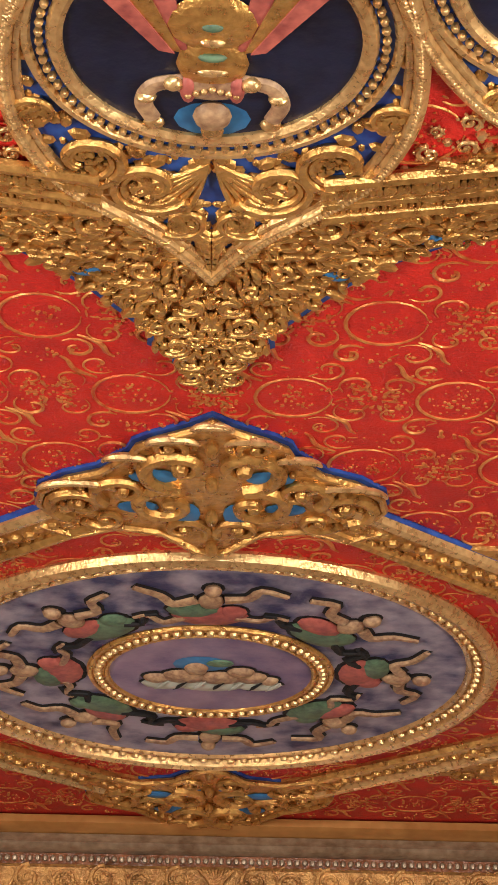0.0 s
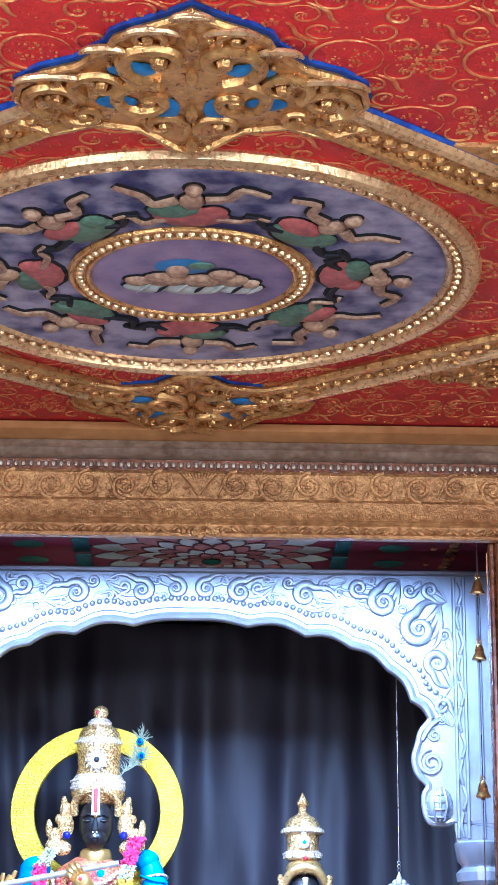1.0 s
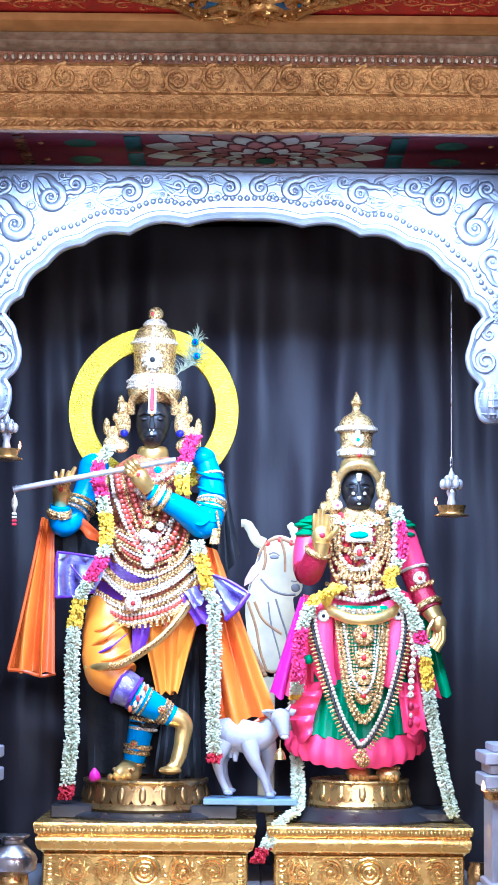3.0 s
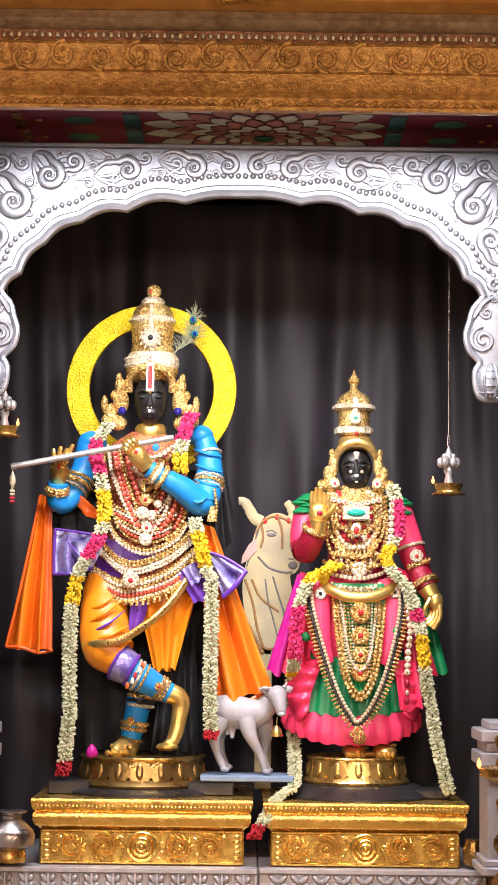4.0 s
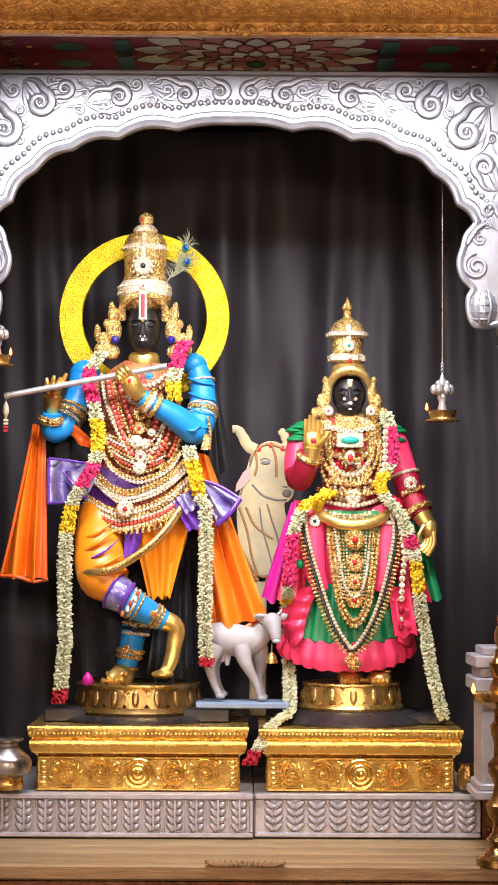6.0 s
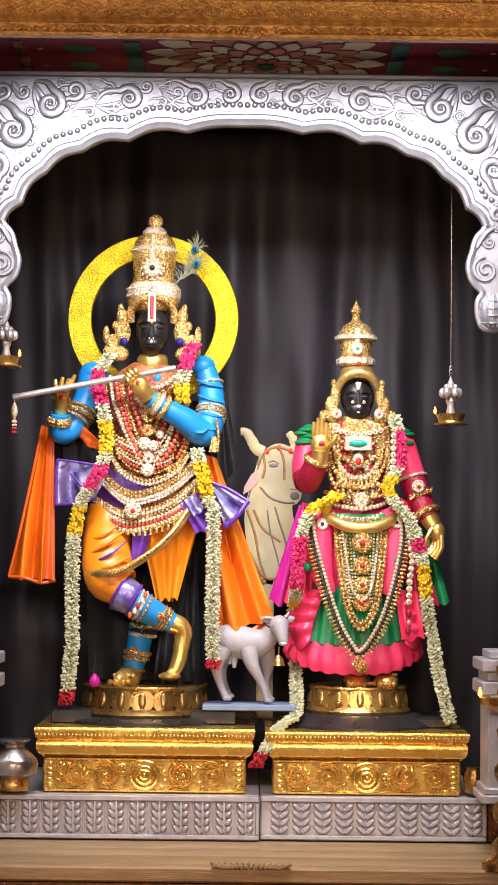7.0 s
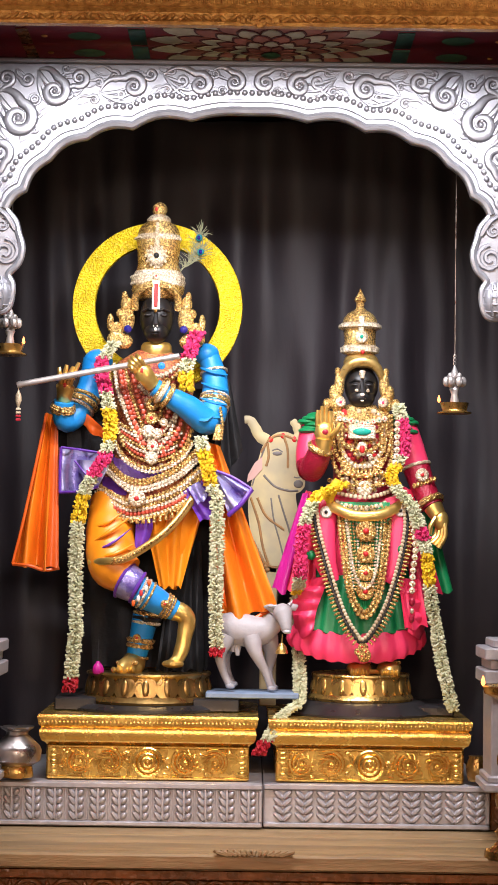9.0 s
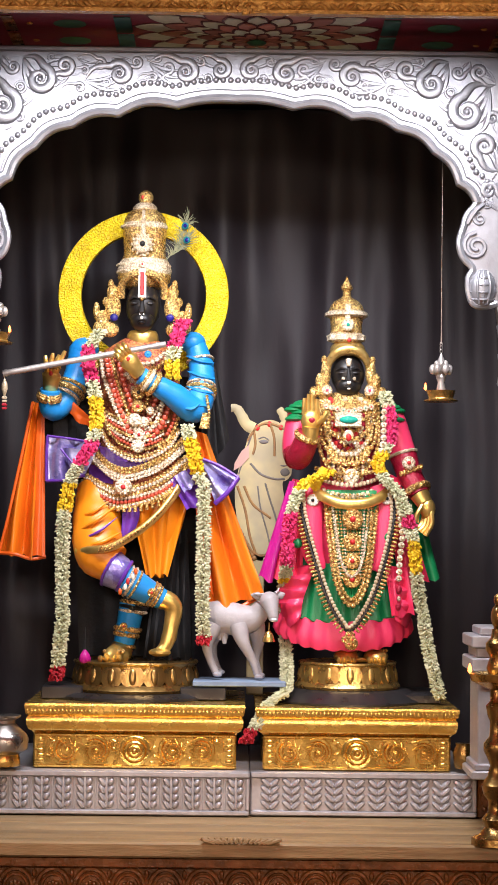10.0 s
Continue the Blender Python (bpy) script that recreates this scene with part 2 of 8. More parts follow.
        me.set_sharp_from_angle(angle=radians(sharp))
        me.update()
        return me


def part(name, g, mats, parent=None, label="", at=None):
    ob = new(name, g.mesh(name, mats))
    if parent is not None:
        ob.parent = parent
        ob.matrix_parent_inverse = parent.matrix_basis.inverted()
    if label:
        tagged(ob, label)
    return ob


def share(name, me, parent, m):
    """A piece that shares its mesh with others like it."""
    ob = new(name, me)
    ob.parent = parent
    ob.matrix_basis = m
    return ob


def thing(name, base, label, category, group="", kind=""):
    ob = new(name)
    ob.empty_display_size = 0.05
    ob.location = base
    ob.matrix_basis = Matrix.Translation(base)
    return tagged(ob, label, category, group, kind)


def solid(name, g, mats, label, category="", group="", kind=""):
    return tagged(new(name, g.mesh(name, mats)), label, category, group, kind)


def spiral(cx, cy, r, a0, turns, hand=1, n=22, inner=0.12):
    """A flat volute that winds in from its rim."""
    out = []
    for i in range(n):
        s = i / (n - 1)
        a = a0 + hand * 2 * math.pi * turns * s
        q = r * (1 - (1 - inner) * s)
        out.append((cx + q * math.cos(a), cy + q * math.sin(a)))
    return out


def smooth(pts, k=6):
    """A Catmull-Rom line through the points."""
    P = [Vector(p) for p in pts]
    P = [2 * P[0] - P[1]] + P + [2 * P[-1] - P[-2]]
    out = []
    for i in range(1, len(P) - 2):
        for j in range(k):
            t = j / k
            a, b, c, d = P[i - 1:i + 3]
            out.append(0.5 * ((2 * b) + (c - a) * t + (2 * a - 5 * b + 4 * c - d) * t * t + (3 * b - a - 3 * c + d) * t ** 3))
    return out + [P[-2]]


def inside(x, y, poly):
    hit = False
    for i in range(len(poly)):
        (x0, y0), (x1, y1) = poly[i - 1], poly[i]
        if (y0 > y) != (y1 > y) and x < (x1 - x0) * (y - y0) / (y1 - y0) + x0:
            hit = not hit
    return hit


def along(pts, step):
    """Evenly spaced points on a line."""
    pts = [Vector(p) for p in pts]
    out, left = [], 0.0
    for a, b in zip(pts, pts[1:]):
        d = (b - a).length
        while left <= d:
            out.append(a + (b - a) * (left / d if d else 0))
            left += step
        left -= d
    return out


def rosette(g, c, r, mi, mj=None):
    """A round jewel facing the front, ringed with beads."""
    g.ball(c, (r, r * 0.35, r), mi, 14, 6)
    for k in range(10):
        a = 2 * math.pi * k / 10
        g.ball((c[0] + r * 0.72 * math.cos(a), c[1] - r * 0.22, c[2] + r * 0.72 * math.sin(a)), r * 0.2, mi, 6, 4)
    g.ball((c[0], c[1] - r * 0.3, c[2]), r * 0.3, mi if mj is None else mj, 8, 5)


CZ = 3.24
AX = -0.013


def on_ceiling(x, y, h):
    return (x, y, CZ - h)


def carve(g, poly, to, rnd, rmin, rmax, tries, mi=0, thick=0.22, mirror=None, bead=1, base=0.0):
    """Fills an outline with raised volutes, curled leaves and beads that don't overlap."""
    xs, ys = [p[0] for p in poly], [p[1] for p in poly]
    done = []
    for _ in range(tries):
        r = rmin + (rmax - rmin) * rnd.random() ** 1.6
        x, y = rnd.uniform(min(xs), max(xs)), rnd.uniform(min(ys), max(ys))
        if mirror is not None and x < mirror + 0.3 * r:
            continue
        if not inside(x, y, poly) or any((x - a) ** 2 + (y - b) ** 2 < (r + c) ** 2 * 0.92 for a, b, c in done):
            continue
        done.append((x, y, r))
        hand, a0 = rnd.choice((-1, 1)), rnd.uniform(0, 6.3)
        for sgn in ((1,) if mirror is None else (1, -1)):
            fx = (lambda q: q) if sgn == 1 else (lambda q: 2 * mirror - q)
            if r > rmin * 1.5:
                pts = spiral(x, y, r * 0.9, a0, 1.35, hand, 18)
                n = len(pts)
                g.tube([to(fx(p[0]), p[1], base + r * 0.10) for p in pts], [r * thick * (1.1 - 0.6 * i / n) for i in range(n)], mi, 6, 1.0, to(0, 0, 1))
                for k in range(5):
                    a = a0 + hand * (0.5 + k * 0.8)
                    g.ball(to(fx(x + r * math.cos(a)), y + r * math.sin(a), base + r * 0.1), r * 0.16, mi, 6, 4)
                g.ball(to(fx(x), y, base + r * 0.2), r * 0.24, mi, 6, 4)
            else:
                g.ball(to(fx(x), y, base), (r * 0.8, r * 0.8, r * 0.8), mi, 6, 4)
    return done

# ---- the hall ----
g = Geo()
g.box(-4, 4, -12, 2, -0.2, 0)
solid("floor", g, STONE_FLOOR, "polished brown stone hall floor", "floor", kind="structure")
for nm, b in (("wall_west", (-4.2, -4, -12, 2)), ("wall_east", (4, 4.2, -12, 2)), ("wall_south", (-4.2, 4.2, -12.2, -12)), ("wall_north", (-4.2, 4.2, 2, 2.2))):
    g = Geo()
    g.box(*b, 0, 3.6)
    solid(nm, g, PLASTER, "plain cream plaster hall wall", "wall", kind="structure")
g = Geo()
g.box(-4, 4, -12, -1.36, CZ, CZ + 0.12)
solid("ceiling", g, RED, "red painted ceiling of the hall", "ceiling", kind="structure")

rnd = random.Random(4)
# gold filigree on the red ground: roundels with rosettes in a lattice of scrolls and leaf clusters
g = Geo()


def ceiling_line(pts, w):
    n = len(pts)
    g.tube([on_ceiling(p[0], p[1], 0.001) for p in pts], [w * (0.3 + 0.7 * math.sin(math.pi * (i + 0.5) / n)) for i in range(n)], 0, 5, 0.8, (0, 0, 1))


def ceiling_dots(x, y, r, n, q0, q1):
    for _ in range(n):
        a, q = rnd.uniform(0, 6.3), r * rnd.random() ** 0.6
        g.ball(on_ceiling(x + q * math.cos(a), y + q * math.sin(a), 0.0), rnd.uniform(q0, q1), 0, 5, 3)


for iy in range(-2, 14):
    for ix in range(-5, 6):
        x, y = AX + (ix + 0.5 * (iy % 2)) * 0.26 + 0.13, -4.62 + iy * 0.235
        if y > -1.52:
            continue
        ceiling_line([(x + 0.062 * math.cos(a), y + 0.062 * math.sin(a)) for a in lin(0, 6.1, 22)], 0.0034)
        ceiling_dots(x, y, 0.036, 26, 0.0015, 0.0042)
        ceiling_dots(x, y, 0.13, 70, 0.0012, 0.0034)
        for k in range(4):
            a = math.pi / 4 + k * math.pi / 2
            ex, ey = math.cos(a), math.sin(a)
            for hand in (-1, 1):
                cx, cy = x + 0.105 * ex - hand * 0.034 * ey, y + 0.098 * ey + hand * 0.034 * ex
                ceiling_line(spiral(cx, cy, rnd.uniform(0.028, 0.036), a + math.pi, rnd.uniform(0.8, 1.15), hand, 16, 0.25), rnd.uniform(0.002, 0.004))
                ceiling_dots(cx, cy, 0.010, 3, 0.002, 0.0045)
            if k % 2 == 0:
                ceiling_line([(x + (0.075 + 0.09 * t) * ex + 0.014 * math.sin(5 * t) * ey, y + (0.075 + 0.09 * t) * ey) for t in lin(0, 1, 10)], 0.005)
        ceiling_dots(x + 0.13, y, 0.05, 64, 0.0018, 0.005)
        for k in range(10):
            a, q = rnd.uniform(0, 3), rnd.uniform(0.07, 0.12)
            e = rnd.uniform(0, 6.3)
            g.ball(on_ceiling(x + q * math.cos(e), y + q * math.sin(e), 0.0), (rnd.uniform(0.006, 0.014), 0.0024, 0.002), 0, 5, 3, Matrix.Rotation(a, 3, "Z"))
        for k in range(6):
            a = k * 1.05 + rnd.uniform(-0.2, 0.2)
            g.ball(on_ceiling(x + 0.13 + 0.03 * math.cos(a), y + 0.03 * math.sin(a), 0.0), (0.013, 0.004, 0.003), 0, 6, 3, Matrix.Rotation(a, 3, "Z"))
        ceiling_dots(x, y + 0.117, 0.02, 8, 0.002, 0.005)
ceiling_gold = solid("ceiling_filigree", g, FILIGREE, "fine gold scrolls and dots on the red ceiling", "ornament", kind="stuff")

# ---- round ceiling painting ----
MY = -2.475


def ring_path(cx, cy, r, n=72, h=0.0):
    return [on_ceiling(cx + r * math.cos(2 * math.pi * i / n), cy + r * math.sin(2 * math.pi * i / n), h) for i in range(n)]


def disc(g, cx, cy, r0, r1, h0, h1, mi=0, n=96):
    """A flat raised ring (or disc when r0 is 0) under the ceiling."""
    v, f = [], []
    prof = [(r0, h1), (r1 - 0.004, h1), (r1, h1 - 0.004), (r1, h0)] if r0 == 0 else [(r0, h0), (r0, h1), (r1, h1), (r1, h0)]
    for r, h in prof:
        v += [on_ceiling(cx + r * math.cos(2 * math.pi * i / n), cy + r * math.sin(2 * math.pi * i / n), h) for i in range(n)]
    for j in range(len(prof) - 1):
        f += [(j * n + i, j * n + (i + 1) % n, (j + 1) * n + (i + 1) % n, (j + 1) * n + i) for i in range(n)]
    g.add(v, f, mi)


medallion = thing("ceiling_medallion", (AX, MY, CZ), "round violet ceiling painting with winged shapes and beaded gold rims", "ceiling ornament")
g = Geo()
disc(g, AX, MY, 0, 0.55, 0, 0.006)
part("painted_ground", g, SKY_PAINT, medallion, "clouded violet and blue painted ground")
g = Geo()
disc(g, AX, MY, 0, 0.222, 0.006, 0.012)
part("inner_painting", g, SKY_PAINT_LIGHT, medallion, "mauve painted roundel")
g = Geo()
g.tube(ring_path(AX, MY, 0.598, 96, 0.008), 0.02, 0, 8, 1, (0, 0, 1), True)
g.tube(ring_path(AX, MY, 0.552, 96, 0.006), 0.008, 0, 6, 1, (0, 0, 1), True)
part("outer_rim", g, GOLD_PALE, medallion, "smooth gilded rim")
g = Geo()
disc(g, AX, MY, 0.55, 0.6, 0, 0.008)
part("rim_bed", g, GOLD_PAINT, medallion)
g = Geo()
g.ball((0, 0, 0), (0.0095, 0.0095, 0.008), 0, 7, 4)
bead_big = g.mesh("bead", GOLD_PALE)
for i in range(110):
    a = 2 * math.pi * i / 110
    share("rim_bead", bead_big, medallion, Matrix.Translation((0.569 * math.cos(a), 0.569 * math.sin(a), -0.012)))
g = Geo()
disc(g, AX, MY, 0.222, 0.258, 0.0, 0.012)
g.tube(ring_path(AX, MY, 0.258, 72, 0.010), 0.007, 0, 6, 1, (0, 0, 1), True)
g.tube(ring_path(AX, MY, 0.222, 72, 0.012), 0.006, 0, 6, 1, (0, 0, 1), True)
part("inner_rim", g, GOLD_PAINT, medallion)
for i in range(64):
    a = 2 * math.pi * i / 64
    share("inner_bead", bead_big, medallion, Matrix.Translation((0.240 * math.cos(a), 0.240 * math.sin(a), -0.015)))


def winged_shape(k):
    """A plain raised shape with spread arms, laid radially on the painting."""
    g = Geo()
    a = 2 * math.pi * k / 8 - math.pi / 2
    er, et = Vector((math.cos(a), math.sin(a))), Vector((-math.sin(a), math.cos(a)))

    def to(r, t, h):
        p = Vector((AX, MY)) + er * r + et * t
        return (p.x, p.y, CZ - 0.006 - h)
    body, cloth = ((SALMON, SAGE) if k % 2 == 0 else (SAGE, SALMON))
    turn = Matrix.Rotation(a, 3, "Z")

    def blob(r, t, h, size, mi):
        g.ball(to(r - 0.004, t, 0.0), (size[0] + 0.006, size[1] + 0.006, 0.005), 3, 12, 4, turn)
        g.ball(to(r, t, h), size, mi, 12, 6, turn)

    def limb(pts, w0, w1, mi):
        ln = smooth([to(r, t, 0.006) for r, t in pts], 3)
        m = len(ln)
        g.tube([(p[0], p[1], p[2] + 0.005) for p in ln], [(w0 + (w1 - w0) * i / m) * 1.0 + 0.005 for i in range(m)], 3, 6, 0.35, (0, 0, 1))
        g.tube(ln, [w0 + (w1 - w0) * i / m for i in range(m)], mi, 7, 0.6, (0, 0, 1))
    sw = rnd.uniform(-0.02, 0.02)
    blob(0.318, sw, 0.003, (0.046, 0.078, 0.010), 1)
    blob(0.348, sw - 0.032, 0.004, (0.034, 0.056, 0.010), 2)
    blob(0.34, sw + 0.045, 0.004, (0.028, 0.03, 0.009), 1)
    for s in (-1, 1):
        up = rnd.uniform(-0.015, 0.03)
        limb([(0.405, 0.028 * s), (0.392 + up, 0.075 * s), (0.43 + up, 0.10 * s), (0.445 - up, 0.15 * s)], 0.014, 0.007, 0)
        limb([(0.315, 0.05 * s + sw), (0.29 + up * 0.5, 0.095 * s), (0.318, 0.125 * s), (0.305, 0.155 * s)], 0.010, 0.004, 3 if s * k % 3 else 0)
    blob(0.398, 0, 0.006, (0.032, 0.026, 0.012), 0)
    blob(0.452, 0.004, 0.008, (0.021, 0.018, 0.012), 0)
    part("winged_shape", g, [FLESH, body, cloth, BLACK_CLOTH], medallion, "plain raised shape with spread arms in cream, salmon and green")


for k in range(8):
    winged_shape(k)
g = Geo()
for dx, dy, rx, ry, m in ((-0.095, 0.045, 0.055, 0.022, 0), (0.0, 0.05, 0.075, 0.026, 0), (0.10, 0.045, 0.055, 0.022, 0), (-0.055, 0.0, 0.05, 0.034, 1), (0.02, 0.005, 0.05, 0.032, 1), (0.085, 0.0, 0.038, 0.028, 1),
                          (-0.115, 0.01, 0.03, 0.02, 1), (-0.03, -0.045, 0.026, 0.03, 1), (0.065, -0.03, 0.03, 0.022, 1), (0.125, 0.015, 0.022, 0.016, 1)):
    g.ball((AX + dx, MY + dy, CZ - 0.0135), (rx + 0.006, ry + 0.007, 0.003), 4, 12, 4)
    g.ball((AX + dx, MY + dy, CZ - 0.016), (rx, ry, 0.012), m, 12, 6)
for k in range(7):
    x = -0.12 + 0.04 * k
    g.tube([(AX + x, MY + 0.065, CZ - 0.022), (AX + x + 0.012, MY + 0.035, CZ - 0.028), (AX + x + 0.03, MY + 0.01, CZ - 0.026)], [0.002, 0.004, 0.002], 4 if k % 2 else 0, 6)
g.ball((AX - 0.02, MY - 0.06, CZ - 0.013), (0.06, 0.045, 0.003), 2, 14, 4)
g.ball((AX + 0.02, MY - 0.075, CZ - 0.016), (0.03, 0.018, 0.006), 3, 10, 5)
part("reclining_shape", g, [PETAL_WHITE, FLESH, SKYBLUE, SAGE, BLACK_CLOTH], medallion, "cream and tan raised plain shape before a blue disc")

# ---- lobed gold frame round the painting ----
ogee = thing("ceiling_frame", (AX, MY, CZ), "carved gilded lobed frame with blue edging round the ceiling painting", "ceiling ornament")


def crest_poly(sy, grow=0.0):
    """The stepped outline of a crest, peak on the axis, on the camera's side (sy -1) or the altar's (sy 1)."""
    half = [(0.0, 1.145), (0.028, 1.115), (0.06, 1.095), (0.095, 1.075), (0.125, 1.05), (0.135, 1.02), (0.165, 0.985), (0.19, 0.955), (0.25, 0.925), (0.295, 0.88), (0.305, 0.83),
            (0.285, 0.79), (0.315, 0.745), (0.25, 0.70), (0.17, 0.74), (0.09, 0.72), (0.03, 0.645), (0, 0.635)]
    half = [(x + grow * (1 if x > 0.01 else 0), y + (grow if y > 0.76 else -grow * 0.3)) for x, y in half]
    return [(AX + x, MY + sy * y) for x, y in half] + [(AX - x, MY + sy * y) for x, y in reversed(half[1:-1])]


for sy in (-1, 1):
    g = Geo()
    g.slab(crest_poly(sy, 0.009), on_ceiling, 0, 0.007)
    part("crest_edging", g, BLUE_EDGE, ogee, "blue painted edging")
    g = Geo()
    poly = crest_poly(sy)
    g.slab(poly, on_ceiling, 0, 0.015)
    g.tube([on_ceiling(x, y, 0.016) for x, y in poly], 0.008, 0, 6, 1, (0, 0, 1), True)
    for s in (-1, 1):
        for cx, cy, r, a0, hand, turns in ((0.055, 0.98, 0.075, 1.6, -1, 1.1), (0.075, 0.84, 0.07, -1.4, 1, 1.1), (0.155, 0.89, 0.055, 2.2, -1, 1.2), (0.235, 0.84, 0.06, 1.8, -1, 1.3), (0.05, 0.74, 0.045, 0.5, 1, 1.2), (0.19, 0.78, 0.04, 2.9, 1, 1.1), (0.075, 1.055, 0.032, 0.4, 1, 1.2)):
            pts = spiral(AX + s * cx, MY + sy * cy, r, a0 if s * sy > 0 else math.pi - a0, turns, -hand * s * sy, 20)
            g.tube([on_ceiling(x, y, 0.02) for x, y in pts], [r * 0.19 * (1.15 - 0.5 * i / 20) for i in range(20)], 0, 7, 1, (0, 0, 1))
            g.ball(on_ceiling(AX + s * cx, MY + sy * cy, 0.02), r * 0.22, 0, 7, 4)
        for k in range(14):
            g.ball(on_ceiling(AX + s * (0.03 + 0.018 * k), MY + sy * (1.06 - 0.0165 * k - 0.02 * math.sin(k)), 0.02), rnd.uniform(0.005, 0.010), 0, 6, 4)
    for k in range(4):
        g.ball(on_ceiling(AX, MY + sy * (0.66 + 0.13 * k), 0.02), (0.012, 0.03, 0.012), 0, 8, 5)
    part("crest", g, GOLD_PAINT, ogee, "carved gilded crest of paired volutes")
    g = Geo()
    lobes = [(0.0, 1.135, 0.035), (0.065, 1.085, 0.045), (0.145, 1.02, 0.04), (0.235, 0.915, 0.07)]
    for s in (-1, 1):
        for cx, cy, r in (lobes if sy < 0 else lobes[:1]):
            pts = [(AX + s * (cx + r * math.cos(q)), MY + sy * (cy - 0.4 * r + r * 0.55 * math.sin(q))) for q in lin(0.1, 2.9, 12)]
            g.tube([on_ceiling(x, y, 0.022) for x, y in pts], [0.008 * (0.4 + 0.6 * math.sin(math.pi * i / 11)) for i in range(12)], 0, 7, 1, (0, 0, 1))
    part("crest_lobes", g, GOLD_PALE, ogee, "pale gilded scalloped edge")
    for s in (-1, 1):
        for cx, cy, rx, ry in ((0.10, 0.945, 0.035, 0.018), (0.13, 0.825, 0.03, 0.016), (0.045, 0.80, 0.02, 0.03)):
            g = Geo()
            g.ball(on_ceiling(AX + s * cx, MY + sy * cy, 0.017), (rx * 1.25, ry * 1.5, 0.006), 0, 12, 4)
            part("inlay", g, SKYBLUE, ogee, "blue painted hollow")

for sx in (-1, 1):
    for sy in (-1, 1):
        a, b = Vector((sx * 0.20, sy * 0.80)), Vector((sx * 1.02, sy * 0.14))
        d = (b - a).normalized()
        nrm = Vector((-d.y, d.x)) * (1 if sx * sy < 0 else -1)
        if nrm.dot(Vector((sx, sy))) < 0:
            nrm = -nrm
        P = lambda t, w, h: on_ceiling(AX + (a + (b - a) * t + nrm * w).x, MY + (a + (b - a) * t + nrm * w).y, h)
        for w, r, h, mt, nm in ((0.060, 0.008, 0.004, BLUE_EDGE, "band_edging"), (0.048, 0.016, 0.010, GOLD_PALE, "band_outer_roll"), (-0.042, 0.014, 0.010, GOLD_PAINT, "band_inner_roll")):
            g = Geo()
            g.tube([P(t, w, h) for t in lin(0, 1, 8)], r, 0, 7, 1, (0, 0, 1))
            part(nm, g, mt, ogee)
        g = Geo()
        g.tube([P(t, 0.004, 0.0) for t in lin(0, 1, 8)], 0.045, 0, 8, 0.3, (0, 0, 1))
        n = 34
        for k in range(n):
            g.ball(P((k + 0.5) / n, 0.004 + 0.008 * math.sin(k * 2.1), 0.014), (0.014, 0.012, 0.010), 0, 6, 4)
            g.ball(P((k + 0.2) / n, -0.02, 0.014), 0.006, 0, 5, 3)
        part("band", g, GOLD_PAINT, ogee, "gilded band of beads and leaves")
        # leaf spray outside the band
        g = Geo()
        poly = [(AX + sx * x, MY + sy * y) for x, y in ((0.43, 0.635), (0.47, 0.66), (0.60, 0.655), (0.75, 0.70), (0.95, 0.62), (0.9, 0.30), (0.62, 0.50))]
        g.slab(poly, on_ceiling, 0, 0.010)
        carve(g, poly, on_ceiling, rnd, 0.012, 0.05, 260, 0, 0.22, None, 1, 0.010)
        part("corner_spray", g, GOLD_PAINT, ogee, "gilded leaf spray")

# ---- rosette of pointed panels nearer the visitor ----
RC = Vector((-0.016, -5.36))


